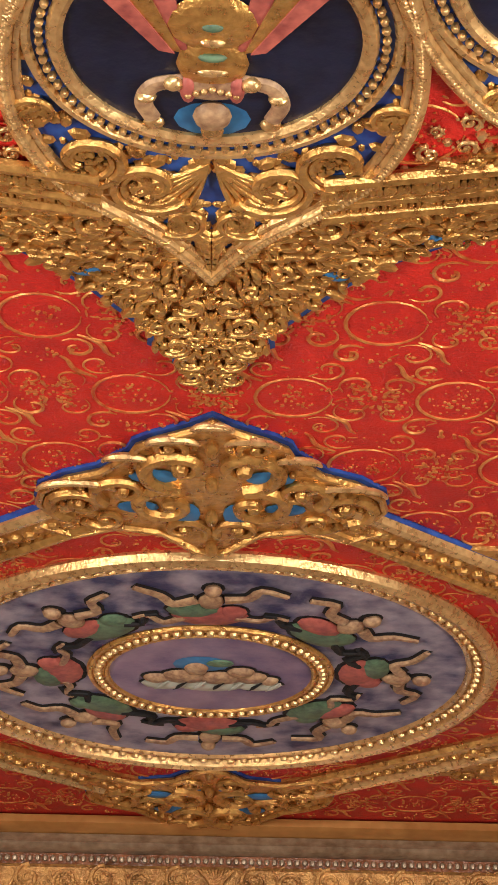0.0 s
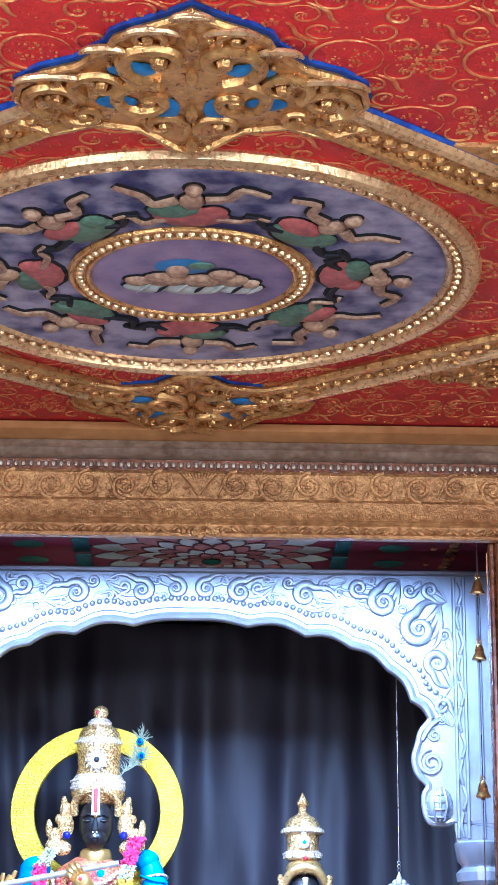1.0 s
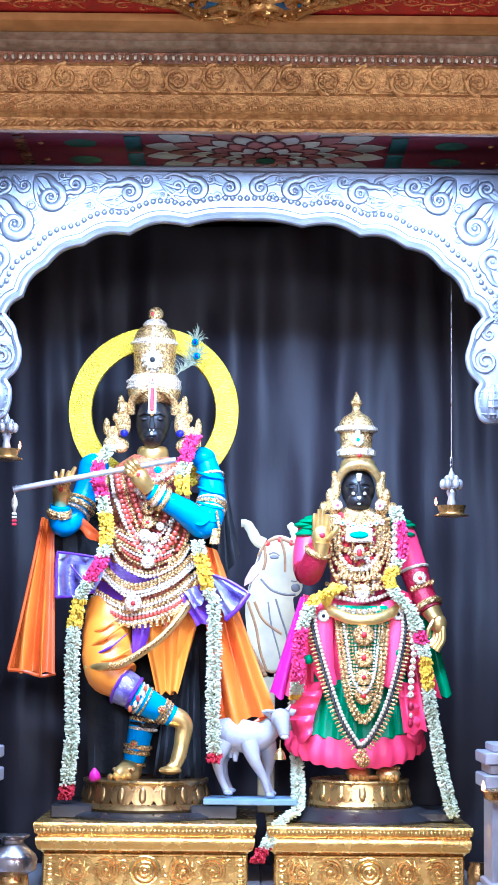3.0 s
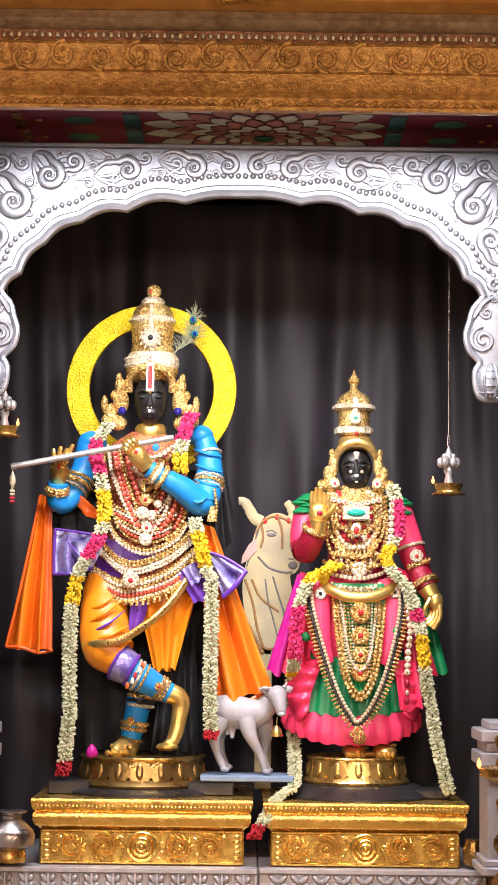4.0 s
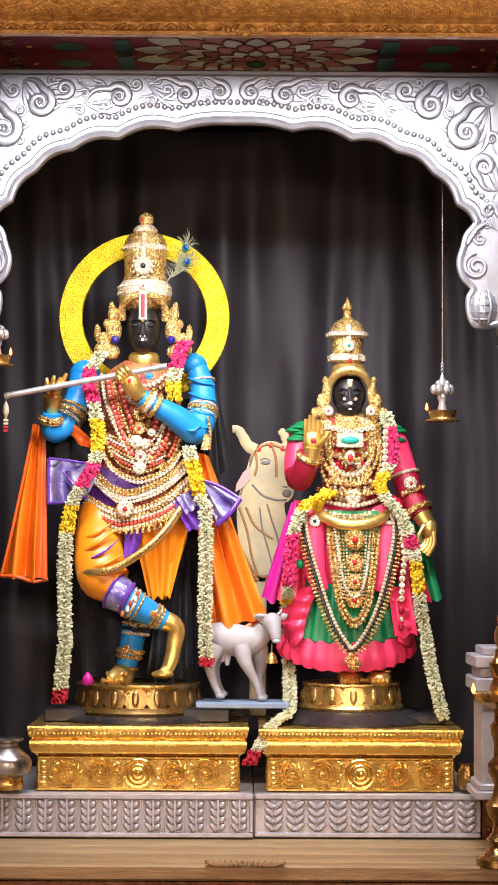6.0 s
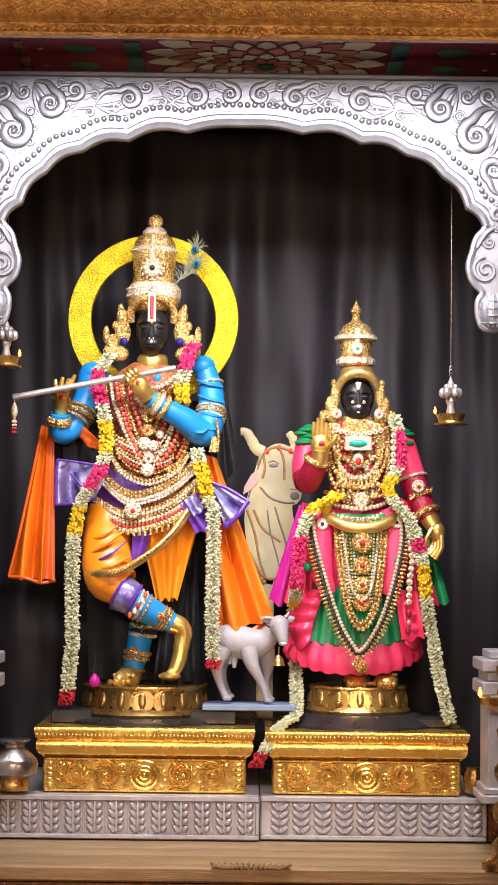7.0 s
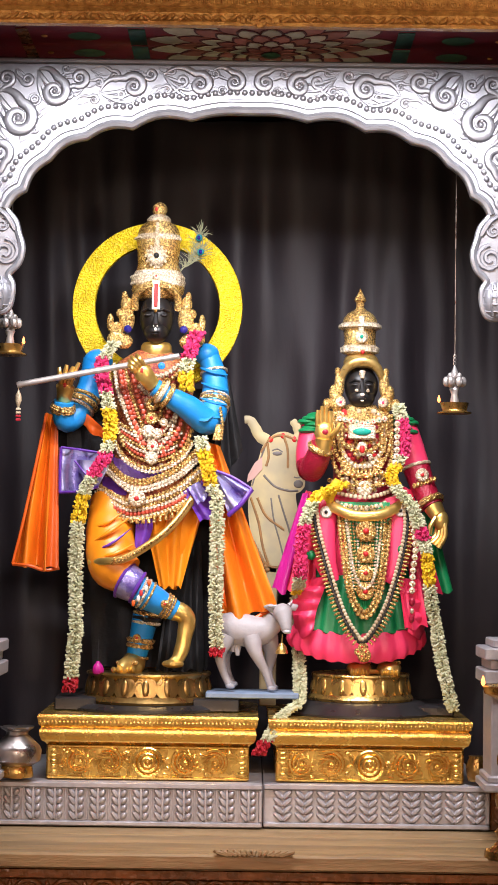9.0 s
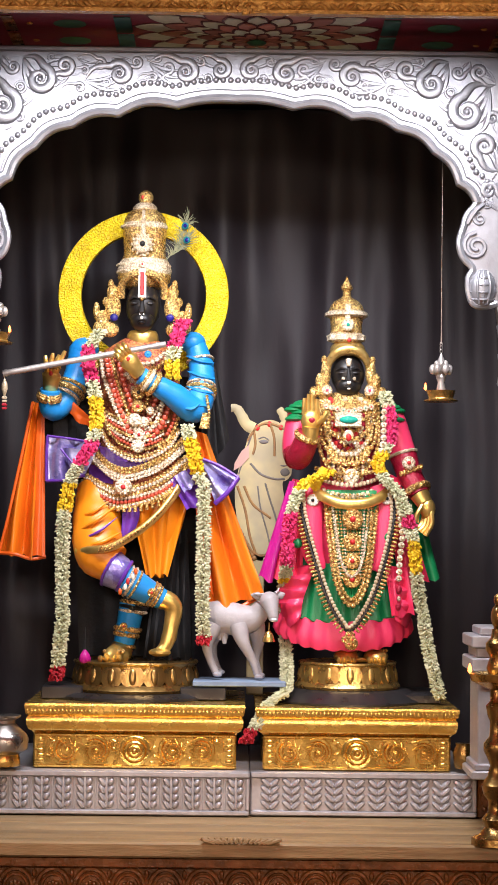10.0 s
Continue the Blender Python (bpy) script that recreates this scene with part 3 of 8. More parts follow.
def petal_panel(turn, full):
    """One ogee panel of the rosette: dark oval with a plain shape, carved gold field, rope frame."""
    rot = Matrix.Rotation(turn, 2)

    def to(x, y, h):
        p = RC + rot @ Vector((x, y))
        return (p.x, p.y, CZ - h)
    t = thing("ceiling_panel", to(0, 0.79, 0), "pointed gilded ceiling panel with a dark oval and rope frame", "ceiling ornament", "panels of the ceiling rosette")
    half = [(0.0, 1.312), (0.03, 1.265), (0.075, 1.205), (0.14, 1.145), (0.205, 1.075), (0.245, 0.98), (0.258, 0.88), (0.245, 0.75), (0.20, 0.62), (0.12, 0.52), (0.0, 0.47)]
    line = [tuple(p) for p in smooth(half, 5)]
    poly = line + [(-x, y) for x, y in reversed(line[1:-1])]
    g = Geo()
    g.slab(poly, to, 0, 0.006)
    part("field", g, BLUE_EDGE, t, "blue painted ground between the carving")
    g = Geo()
    g.tube([to(x, y, 0.012) for x, y in poly], 0.012, 0, 7, 1, (0, 0, 1), True)
    loop = [Vector(p) for p in poly] + [Vector(poly[0])]
    for i, p in enumerate(along(loop, 0.0075)):
        g.ball(to(p.x, p.y, 0.020), (0.0062, 0.0045, 0.006), 0, 5, 3, Matrix.Rotation(0.8, 3, "Z"))
    g.tube([to(x * 0.94, 0.85 + (y - 0.85) * 0.95, 0.009) for x, y in poly], 0.007, 0, 6, 1, (0, 0, 1), True)
    part("rope_frame", g, GOLD_PALE, t, "twisted gilded rope frame")
    g = Geo()
    n = 64
    C = (0, 0.79)
    circ = lambda r, h: [to(r * math.cos(2 * math.pi * i / n), C[1] + r * math.sin(2 * math.pi * i / n), h) for i in range(n)]
    v = circ(0.186, 0.006) + circ(0.186, 0.012)
    g.add(v, [tuple(range(n, 2 * n))] + [(i, (i + 1) % n, n + (i + 1) % n, n + i) for i in range(n)])
    part("oval", g, NAVY, t, "dark navy painted oval")
    g = Geo()
    g.tube(circ(0.190, 0.012), 0.011, 0, 7, 1, (0, 0, 1), True)
    g.tube(circ(0.226, 0.010), 0.007, 0, 6, 1, (0, 0, 1), True)
    part("oval_rim", g, GOLD_PALE, t, "smooth gilded rim")
    g = Geo()
    for i in range(76):
        a = 2 * math.pi * i / 76
        g.ball(to(0.209 * math.cos(a), C[1] + 0.209 * math.sin(a), 0.014), (0.006, 0.006, 0.008), 0, 6, 4)
    part("oval_beads", g, GOLD_PALE, t, "ring of gilded beads")
    # carved field: volutes in mirrored pairs, fan on the axis
    g = Geo()
    rr = random.Random(11)
    for s in (-1, 1):
        for cx, cy, r, a0, hand, turns in ((0.085, 1.085, 0.062, 2.6, -1, 1.4), (0.165, 1.03, 0.066, 0.2, 1, 1.4), (0.225, 0.935, 0.04, 1.2, -1, 1.3), (0.04, 1.17, 0.038, 0.8, 1, 1.3), (0.205, 0.63, 0.04, 2.0, 1, 1.3), (0.10, 0.56, 0.05, 1.0, 1, 1.3)):
            for wgt, rad in ((0.15, 1.0), (0.10, 0.74)):
                pts = spiral(s * cx, cy, r * rad, a0 if s > 0 else math.pi - a0, turns * 0.8, hand * s, 22, 0.3)
                g.tube([to(x, y, 0.014) for x, y in pts], [r * wgt * (1.1 - 0.5 * i / 22) for i in range(22)], 0, 6, 1, (0, 0, 1))
            for k in range(26):
                a, q = rr.uniform(0, 6.3), r * 0.42 * rr.random() ** 0.5
                g.ball(to(s * cx + q * math.cos(a), cy + q * math.sin(a), 0.014), rr.uniform(0.004, 0.008), 0, 5, 3)
        for k in range(6):
            a = 0.25 + k * 0.2
            pts = [(s * (0.005 + q * 0.10 * math.sin(a) * (0.6 + 0.5 * q)), 1.035 + q * 0.105 * math.cos(a * 0.8)) for q in lin(0, 1, 7)]
            g.tube([to(x, y, 0.012) for x, y in pts], [0.003 + 0.004 * q for q in lin(0, 1, 7)], 0, 6, 1, (0, 0, 1))
        for k in range(7):
            pts = [(s * (0.004 + 0.0095 * k * q), 1.285 - 0.014 * k - q * (0.07 - 0.004 * k)) for q in lin(0, 1, 5)]
            g.tube([to(x, y, 0.012) for x, y in pts], [0.006, 0.006, 0.005, 0.004, 0.003], 0, 6, 1, (0, 0, 1))
    fieldpoly = [(x * 0.93, 0.85 + (y - 0.85) * 0.94) for x, y in poly]
    for _ in range(900):
        x, y = rr.uniform(0, 0.25), rr.uniform(0.48, 1.3)
        if inside(x, y, fieldpoly) and math.hypot(x, y - 0.79) > 0.235 and rr.random() < 0.62:
            q, tw = rr.uniform(0.005, 0.011), Matrix.Rotation(rr.uniform(0, 3), 3, "Z")
            for s in (-1, 1):
                g.ball(to(s * x, y, 0.006), (q * 1.5, q, q * 0.9), 0, 6, 4, tw)
    part("carved_field", g, GOLD_PAINT, t, "densely carved gilded scrollwork")
    # plain painted shape with bent arms inside the oval
    g = Geo()
    q3 = Matrix.Rotation(turn, 3, "Z")
    B = lambda x, y, r, mi, h=0.014: g.ball(to(x, y, h), r, mi, 12, 6, q3)
    B(0, 0.825, (0.045, 0.05, 0.012), 4)
    B(0, 0.75, (0.058, 0.05, 0.012), 4)
    B(0, 0.868, (0.050, 0.026, 0.012), 0)
    B(0, 0.938, (0.054, 0.038, 0.003), 1, 0.011)
    B(0, 0.925, (0.025, 0.028, 0.012), 0, 0.018)
    B(0, 0.955, (0.015, 0.020, 0.009), 3, 0.018)
    for s in (-1, 1):
        g.tube(smooth([to(s * 0.035, 0.858, 0.014), to(s * 0.073, 0.868, 0.016), to(s * 0.086, 0.902, 0.016), to(s * 0.076, 0.932, 0.016)], 4), 0.012, 0, 8, 0.6, (0, 0, 1))
        B(s * 0.074, 0.945, (0.014, 0.012, 0.008), 3)
        B(s * 0.03, 0.87, (0.011, 0.026, 0.010), 2, 0.018)
        for q in range(3):
            g.slab([(s * (0.03 + 0.008 * q), 0.80), (s * (0.045 + 0.010 * q), 0.795), (s * (0.075 + 0.032 * q), 0.69), (s * (0.048 + 0.032 * q), 0.68)], lambda x, y, h: to(x, y, 0.012 + 0.002 * q + h), (2, 4, 2)[q], 0.005)
        B(s * 0.048, 0.858, (0.013, 0.011, 0.010), 3, 0.02)
        B(s * 0.082, 0.885, (0.013, 0.007, 0.010), 3, 0.02)
    for k in range(4):
        B(0, 0.83 - 0.028 * k, (0.020 - 0.002 * k, 0.007, 0.006), 5 if k % 2 else 3, 0.024)
    for k in range(7):
        B(-0.03 + 0.01 * k, 0.862 + 0.004 * abs(k - 3), (0.005, 0.005, 0.005), 3, 0.025)
    part("plain_shape", g, [FLESH, SKYBLUE, SALMON, GOLD_PALE, GOLD_PAINT, SAGE], t, "plain gold and red raised shape before a blue disc")
    return t


for k, turn in enumerate((0, -0.63, 0.63)):
    petal_panel(turn, k == 0)

edge = thing("ceiling_border", (AX, -4.1, CZ), "pointed carved gilded ceiling border with blue edging", "ceiling ornament")
half = [(0.0, 1.635), (0.025, 1.605), (0.05, 1.56), (0.05, 1.53), (0.088, 1.505), (0.085, 1.47), (0.11, 1.435), (0.17, 1.35), (0.235, 1.275), (0.32, 1.215), (0.42, 1.165), (0.62, 1.11), (0.62, 0.9), (0.4, 0.98), (0.26, 1.05), (0.14, 1.14), (0.075, 1.20), (0.0, 1.31)]
for grow, h, nm, mt in ((0.010, 0.006, "edging", BLUE_EDGE), (0, 0.012, "border_ground", GOLD_PAINT)):
    hp = [(x + (grow if x > 0.01 else 0), y + (grow if i < 12 else 0)) for i, (x, y) in enumerate(half)]
    g = Geo()
    g.slab([(RC.x + x, RC.y + y) for x, y in hp] + [(RC.x - x, RC.y + y) for x, y in reversed(hp[1:-1])], on_ceiling, 0, h)
    part(nm, g, mt, edge)
g = Geo()
bpoly = [(RC.x + x, RC.y + y) for x, y in half]
carve(g, bpoly, on_ceiling, rnd, 0.0095, 0.034, 5000, 0, 0.24, RC.x, 1, 0.016)
for s in (-1, 1):
    for cx, cy, r, a0, hand in ((0.028, 1.585, 0.022, 0.5, 1), (0.034, 1.535, 0.026, 2.4, -1), (0.052, 1.49, 0.028, 0.8, 1), (0.024, 1.475, 0.020, 3.0, -1), (0.045, 1.425, 0.030, 2.2, -1), (0.078, 1.44, 0.018, 0.3, 1), (0.030, 1.375, 0.026, 0.6, 1)):
        for rad, wgt in ((1.0, 0.2), (0.6, 0.16)):
            pts = spiral(RC.x + s * cx, RC.y + cy, r * rad, a0 if s > 0 else math.pi - a0, 0.9, hand * s, 16, 0.3)
            g.tube([on_ceiling(x, y, 0.022) for x, y in pts], [r * wgt * (1.1 - 0.5 * i / 16) for i in range(16)], 0, 6, 1, (0, 0, 1))
        for k in range(5):
            q = a0 + k * 1.25
            g.ball(on_ceiling(RC.x + s * (cx + r * 1.05 * math.cos(q)), RC.y + cy + r * 1.05 * math.sin(q), 0.018), rnd.uniform(0.004, 0.008), 0, 6, 4)
for _ in range(1500):
    x, y = rnd.uniform(0, 0.6), rnd.uniform(0.9, 1.63)
    if inside(RC.x + x, RC.y + y, bpoly):
        a, q = math.atan2(y - 1.2, x) + rnd.uniform(-0.7, 0.7), rnd.uniform(0.006, 0.013)
        for s in (-1, 1):
            g.ball(on_ceiling(RC.x + s * x, RC.y + y, 0.014 + rnd.uniform(0, 0.006)), (q * 1.5, q * 0.55, q * 0.7), 0, 6, 4, Matrix.Rotation(a if s > 0 else math.pi - a, 3, "Z"))
part("border_carving", g, GOLD_PAINT, edge, "dense gilded leaves and beads")
for s in (-1, 1):
    for x, y in ((0.18, 1.30), (0.085, 1.36), (0.30, 1.20)):
        g = Geo()
        g.ball(on_ceiling(RC.x + s * x, RC.y + y, 0.012), (0.022, 0.011, 0.006), 0, 10, 4)
        part("inlay", g, SKYBLUE, edge, "blue painted hollow")
    g = Geo()
    for w, r in ((0.0, 0.012), (-0.028, 0.009), (-0.075, 0.011)):
        g.tube([on_ceiling(RC.x + s * (0.15 + 0.42 * t), RC.y + 1.145 - 0.085 * t + w, 0.016) for t in lin(0, 1, 6)], r, 0, 7, 1, (0, 0, 1))
    for k in range(46):
        t = k / 46
        g.ball(on_ceiling(RC.x + s * (0.15 + 0.42 * t), RC.y + 1.131 - 0.085 * t, 0.018), (0.004, 0.010, 0.006), 0, 5, 3)
        g.ball(on_ceiling(RC.x + s * (0.15 + 0.42 * t), RC.y + 1.092 - 0.085 * t, 0.018), (0.006, 0.012, 0.008), 0, 6, 3)
    part("rail", g, GOLD_PAINT, edge, "beaded gilded rail")

g = Geo()
for s in (-1, 1):
    carve(g, [(RC.x + s * x, RC.y + y) for x, y in ((0.215, 1.11), (0.255, 1.02), (0.275, 0.95), (0.31, 0.93), (0.42, 0.99), (0.50, 1.04), (0.42, 1.085))], on_ceiling, rnd, 0.008, 0.035, 900, 0, 0.22, None, 1, 0.002)
part("spandrel_leaves", g, GOLD_PALE, edge, "gilded leaf clusters between the panels")

# ---- carved beam over the niche ----
beam = thing("beam", (0, -1.34, 2.94), "carved and gilded wooden beam over the niche", "beam", kind="structure")


def moulding(name, prof, mt, x0=-1.6, x1=1.6, label=""):
    g = Geo()
    n = len(prof)
    v = [(x0, y, z) for y, z in prof] + [(x1, y, z) for y, z in prof]
    g.add(v, [tuple(range(n)), tuple(reversed(range(n, 2 * n)))] + [(i, (i + 1) % n, n + (i + 1) % n, n + i) for i in range(n)])
    return part(name, g, mt, beam, label)


moulding("ceiling_trim", [(-1.42, 3.236), (-1.425, 3.215), (-1.40, 3.203), (-1.33, 3.20), (-1.33, 3.238)], TRIM_OCHRE, label="ochre painted trim board")
moulding("crown_moulding", [(-1.375, 3.199), (-1.385, 3.185), (-1.40, 3.17), (-1.385, 3.158), (-1.36, 3.154), (-1.33, 3.154), (-1.33, 3.199)], TARNISHED, label="tarnished pale gilt moulding")
moulding("dentil_bed", [(-1.352, 3.153), (-1.352, 3.122), (-1.33, 3.122), (-1.33, 3.153)], WOOD_DARK)
moulding("frieze", [(-1.362, 3.121), (-1.372, 3.11), (-1.362, 3.045), (-1.372, 3.035), (-1.374, 2.990), (-1.38, 2.982), (-1.368, 2.972), (-1.368, 2.955), (-1.378, 2.946), (-1.374, 2.938), (-1.33, 2.942), (-1.33, 3.121)], BEAM, label="carved gilded frieze")
wall_to = lambda y0: (lambda x, z, h: (x, y0 - h, z))
g = Geo()
for k in range(150):
    g.ball((-1.5 + k * 0.02, -1.354, 3.138), (0.008, 0.008, 0.009), 0, 6, 4)
part("dentil_row", g, TARNISHED, beam, "row of small beads")
g = Geo()
to = wall_to(-1.366)
for k in range(-13, 14):
    x = 0.008 + k * 0.098
    if k == 0:
        for j in range(-5, 6):
            g.tube([(x, -1.372, 3.052), (x + 0.004 * j, -1.384, 3.08), (x + 0.009 * j, -1.38, 3.108)], [0.004, 0.005, 0.004], 0, 6)
        continue
    s = 1 if k % 2 else -1
    pts = spiral(x, 3.078 + 0.004 * s, 0.036, 1.5 * s, 1.6, s, 22)
    g.tube([to(a, b, 0.004) for a, b in pts], [0.0062 * (1.1 - 0.5 * i / 22) for i in range(22)], 0, 6, 1, (0, 1, 0))
    for j in range(7):
        a = j * 0.9
        g.ball(to(x + 0.018 * math.cos(a), 3.078 + 0.018 * math.sin(a), 0.006), 0.0055, 0, 6, 4)
    g.tube(smooth([to(x - 0.05, 3.05, 0.002), to(x - 0.03, 3.075 + 0.02 * s, 0.006), to(x - 0.045, 3.11, 0.002)], 5), 0.004, 0, 6)
carve(g, [(-1.0, 3.046), (1.0, 3.046), (1.0, 3.116), (-1.0, 3.116)], to, rnd, 0.004, 0.012, 1600, 0, 0.22)
part("frieze_scrolls", g, BEAM, beam, "row of carved volutes")
g = Geo()
for k in range(190):
    x = -1.45 + k * 0.0153
    g.ball((x, -1.373, 3.000), (0.004, 0.004, 0.006), 0, 5, 3)
for k in range(130):
    x = -1.45 + k * 0.0225 + rnd.uniform(-0.004, 0.004)
    g.ball((x, -1.374, 2.957 + rnd.uniform(-0.003, 0.003)), (0.014, 0.007, 0.006), 0, 6, 4, Matrix.Rotation(rnd.choice((-0.6, 0.6)), 3, "Y"))
for k in range(30):
    a = rnd.uniform(-1, 1)
    g.ball((0.01 + a * 0.055, -1.378, 2.952 - 0.016 * (1 - abs(a)) * rnd.random()), 0.007, 0, 6, 4)
part("leaf_drip", g, BEAM, beam, "small carved leaf edge")
for s in (-1, 1):
    g = Geo()
    g.box(*sorted((s * 0.80, s * 1.0)), -1.33, -1.15, 0.0, 2.96)
    g.box(*sorted((s * 0.785, s * 0.80)), -1.31, -1.27, 0.74, 2.95)
    solid("door_post", g, WOOD_DARK, "dark wooden post beside the niche", "post", "posts of the niche", kind="structure")
g = Geo()
for s in (-1, 1):
    g.box(*sorted((s * 1.0, s * 4.0)), -1.32, -1.16, 0, 3.24)
g.box(-1.0, 1.0, -1.32, -1.28, 2.96, 3.24)
solid("wall_niche_front", g, PLASTER, "plain cream wall round the niche opening", "wall", kind="structure")

# ---- niche shell ----
g = Geo()
g.box(-1.32, 1.32, -1.26, 0.72, 3.12, 3.2)
niche_ceiling = solid("ceiling_niche", g, MAROON, "maroon niche ceiling painted with a white lotus", "ceiling", kind="structure")
g = Geo()
for s in (-1, 1):
    g.box(*sorted((s * 1.3, s * 1.36)), -1.15, 0.72, 0, 3.12)
g.box(-1.3, 1.3, 0.66, 0.72, 0, 3.12)
solid("wall_niche", g, BLACK_CLOTH, "dark niche wall behind the curtain", "wall", kind="structure")
lotus = thing("painted_lotus", (0.050, -0.47, 3.12), "large painted lotus with white petals on the niche ceiling", "ceiling ornament")


def petal_mesh(ln, wd, mt, nm):
    """A painted pointed petal with a dark outline."""
    g = Geo()
    for grow, h, mi in ((0.006, 0.002, 1), (0.0, 0.004, 0)):
        w, n = wd + grow, ln + 1.6 * grow
        pts = [(0, -grow), (w * 0.62, n * 0.18), (w, n * 0.48), (w * 0.78, n * 0.74), (w * 0.3, n * 0.93), (0, n), (-w * 0.3, n * 0.93), (-w * 0.78, n * 0.74), (-w, n * 0.48), (-w * 0.62, n * 0.18)]
        g.slab(pts, lambda x, y, q: (x, y, -q), mi, h)
    return g.mesh(nm, [mt, LOTUS_LINE])


for ring, (n, r0, ln, wd, mt) in enumerate(((18, 0.215, 0.155, 0.046, PETAL_WHITE), (18, 0.165, 0.125, 0.036, PETAL_PINK), (16, 0.125, 0.10, 0.030, PETAL_WHITE), (14, 0.088, 0.085, 0.026, PETAL_PINK), (12, 0.055, 0.07, 0.022, PETAL_WHITE), (10, 0.028, 0.055, 0.016, PETAL_PINK))):
    me = petal_mesh(ln, wd, mt, "petal")
    for k in range(n):
        share("petal", me, lotus, Matrix.Translation((0, 0, -0.005 * ring)) @ pose(0, 0, 0, 0, 0, 360 * (k + 0.5 * (ring % 2)) / n) @ Matrix.Translation((0, r0, 0)))
g = Geo()
g.ball((0.050, -0.47, 3.088), (0.03, 0.03, 0.008), 0, 16, 4)
part("centre", g, GREEN_PAINT, lotus, "green painted centre")
for s in (-1, 1):
    t = thing("painted_border", (0.050 + s * 0.45, -0.5, 3.12), "painted border with green, teal and orange motifs on the niche ceiling", "ceiling ornament", "painted borders of the niche ceiling")
    for x, w, mt, nm in ((0.40, 0.05, TEAL_PAINT, "teal_band"), (0.56, 0.10, GREEN_PAINT, "green_motif"), (0.68, 0.02, TRIM_OCHRE, "orange_motif"), (0.74, 0.035, WOOD_DARK, "brown_band")):
        for yy in (-0.75, -0.55, -0.35):
            g = Geo()
            if w > 0.04 and nm == "green_motif" or nm == "orange_motif":
                g.ball((0.050 + s * x, yy, 3.118), (w / 2, w * 0.5, 0.004), 0, 14, 4)
            else:
                g.box(*sorted((0.050 + s * (x - w / 2), 0.050 + s * (x + w / 2))), yy - 0.085, yy + 0.085, 3.115, 3.12, 0, 0.001)
            part(nm, g, mt, t)

g = Geo()
rows = []
for j in range(40):
    z = 3.1 - j * (3.1 - 0.76) / 39
    row = []
    for i in range(261):
        x = -1.28 + i * 2.56 / 260
        amp = 0.010 + 0.016 * min(1, (3.1 - z) / 0.5)
        w = math.sin(x * 19 + 1.6 * math.sin(x * 4) + 0.5 * math.sin(z * 2.3 + x * 3)) + 0.3 * math.sin(x * 47 + 2 * math.sin(z * 1.1 + x * 4)) + 0.4 * noise.noise((x * 12, z * 2.5, 0))
        row.append((x, 0.52 + amp * w + 0.02 * noise.noise((x * 3, z * 3, 2)), z))
    rows.append(row)
g.sheet(rows, 0, 0.004)
solid("curtain", g, CURTAIN, "black satin curtain hanging in folds behind the figures", "curtain")
# ---- silver arch ----
arch = thing("silver_arch", (0, -0.5, 2.23), "embossed silver cusped arch over the figures", "arch")
AC = -0.012
cusps = [(0.0, 2.905), (0.175, 2.885), (0.352, 2.857), (0.49, 2.823), (0.60, 2.757), (0.672, 2.662), (0.727, 2.600)]


def cusp_line(grow=0.0):
    out = [(0.0, cusps[0][1] + grow)]
    for (xa, za), (xb, zb) in zip(cusps, cusps[1:]):
        ln = math.hypot(xb - xa, zb - za)
        nx, nz = -(zb - za) / ln, (xb - xa) / ln
        for t in lin(0, 1, 9)[1:]:
            b = 0.125 * ln * math.sin(math.pi * t) * (0.4 if xa == 0 else 1)
            out.append((xa + (xb - xa) * t + nx * (b + grow), za + (zb - za) * t + nz * (b + grow)))
    return out


bracket = smooth([(0.722, 2.592), (0.700, 2.565), (0.690, 2.53), (0.678, 2.485), (0.688, 2.44), (0.718, 2.405), (0.706, 2.375), (0.708, 2.33), (0.722, 2.298), (0.755, 2.292), (0.79, 2.30)], 4)
half = cusp_line() + [tuple(p) for p in bracket] + [(0.80, 2.24), (0.97, 2.24), (0.97, 3.06)]
g = Geo()
# the sheet is filled in two mirrored strips from the opening to the outer edge
for s in (1, -1):
    inner = half[:-2]
    outer = [(0.97 * min(1, i / 44), 3.06) if i < 44 else (0.97, 3.06 - (3.06 - 2.24) * (i - 44) / max(1, len(inner) - 45)) for i in range(len(inner))]
    n = len(inner)
    v = [(AC + s * x, -0.5, z) for x, z in inner] + [(AC + s * x, -0.5, z) for x, z in outer] + [(AC + s * x, -0.45, z) for x, z in inner] + [(AC + s * x, -0.45, z) for x, z in outer]
    f = []
    for i in range(n - 1):
        f += [(i, i + 1, n + i + 1, n + i), (2 * n + i, 3 * n + i, 3 * n + i + 1, 2 * n + i + 1), (i, 2 * n + i, 2 * n + i + 1, i + 1), (n + i, n + i + 1, 3 * n + i + 1, 3 * n + i)]
    g.add(v, f)
part("arch_panel", g, SILVER, arch, "beaten silver sheet")
lip = [(AC - x, z) for x, z in reversed(cusp_line(0.006))][:-1] + [(AC + x, z) for x, z in cusp_line(0.006)]
g = Geo()
g.tube([(x, -0.50, z) for x, z in lip], 0.012, 0, 8, 1, (0, 1, 0))
lip2 = [(AC - x, z) for x, z in reversed(cusp_line(0.034))][:-1] + [(AC + x, z) for x, z in cusp_line(0.034)]
g.tube([(x, -0.502, z) for x, z in lip2], 0.005, 0, 6, 1, (0, 1, 0))
part("arch_lip", g, SILVER, arch, "rolled silver edge")
g = Geo()
bd = [(AC - x, z) for x, z in reversed(cusp_line(0.060))][:-1] + [(AC + x, z) for x, z in cusp_line(0.060)]
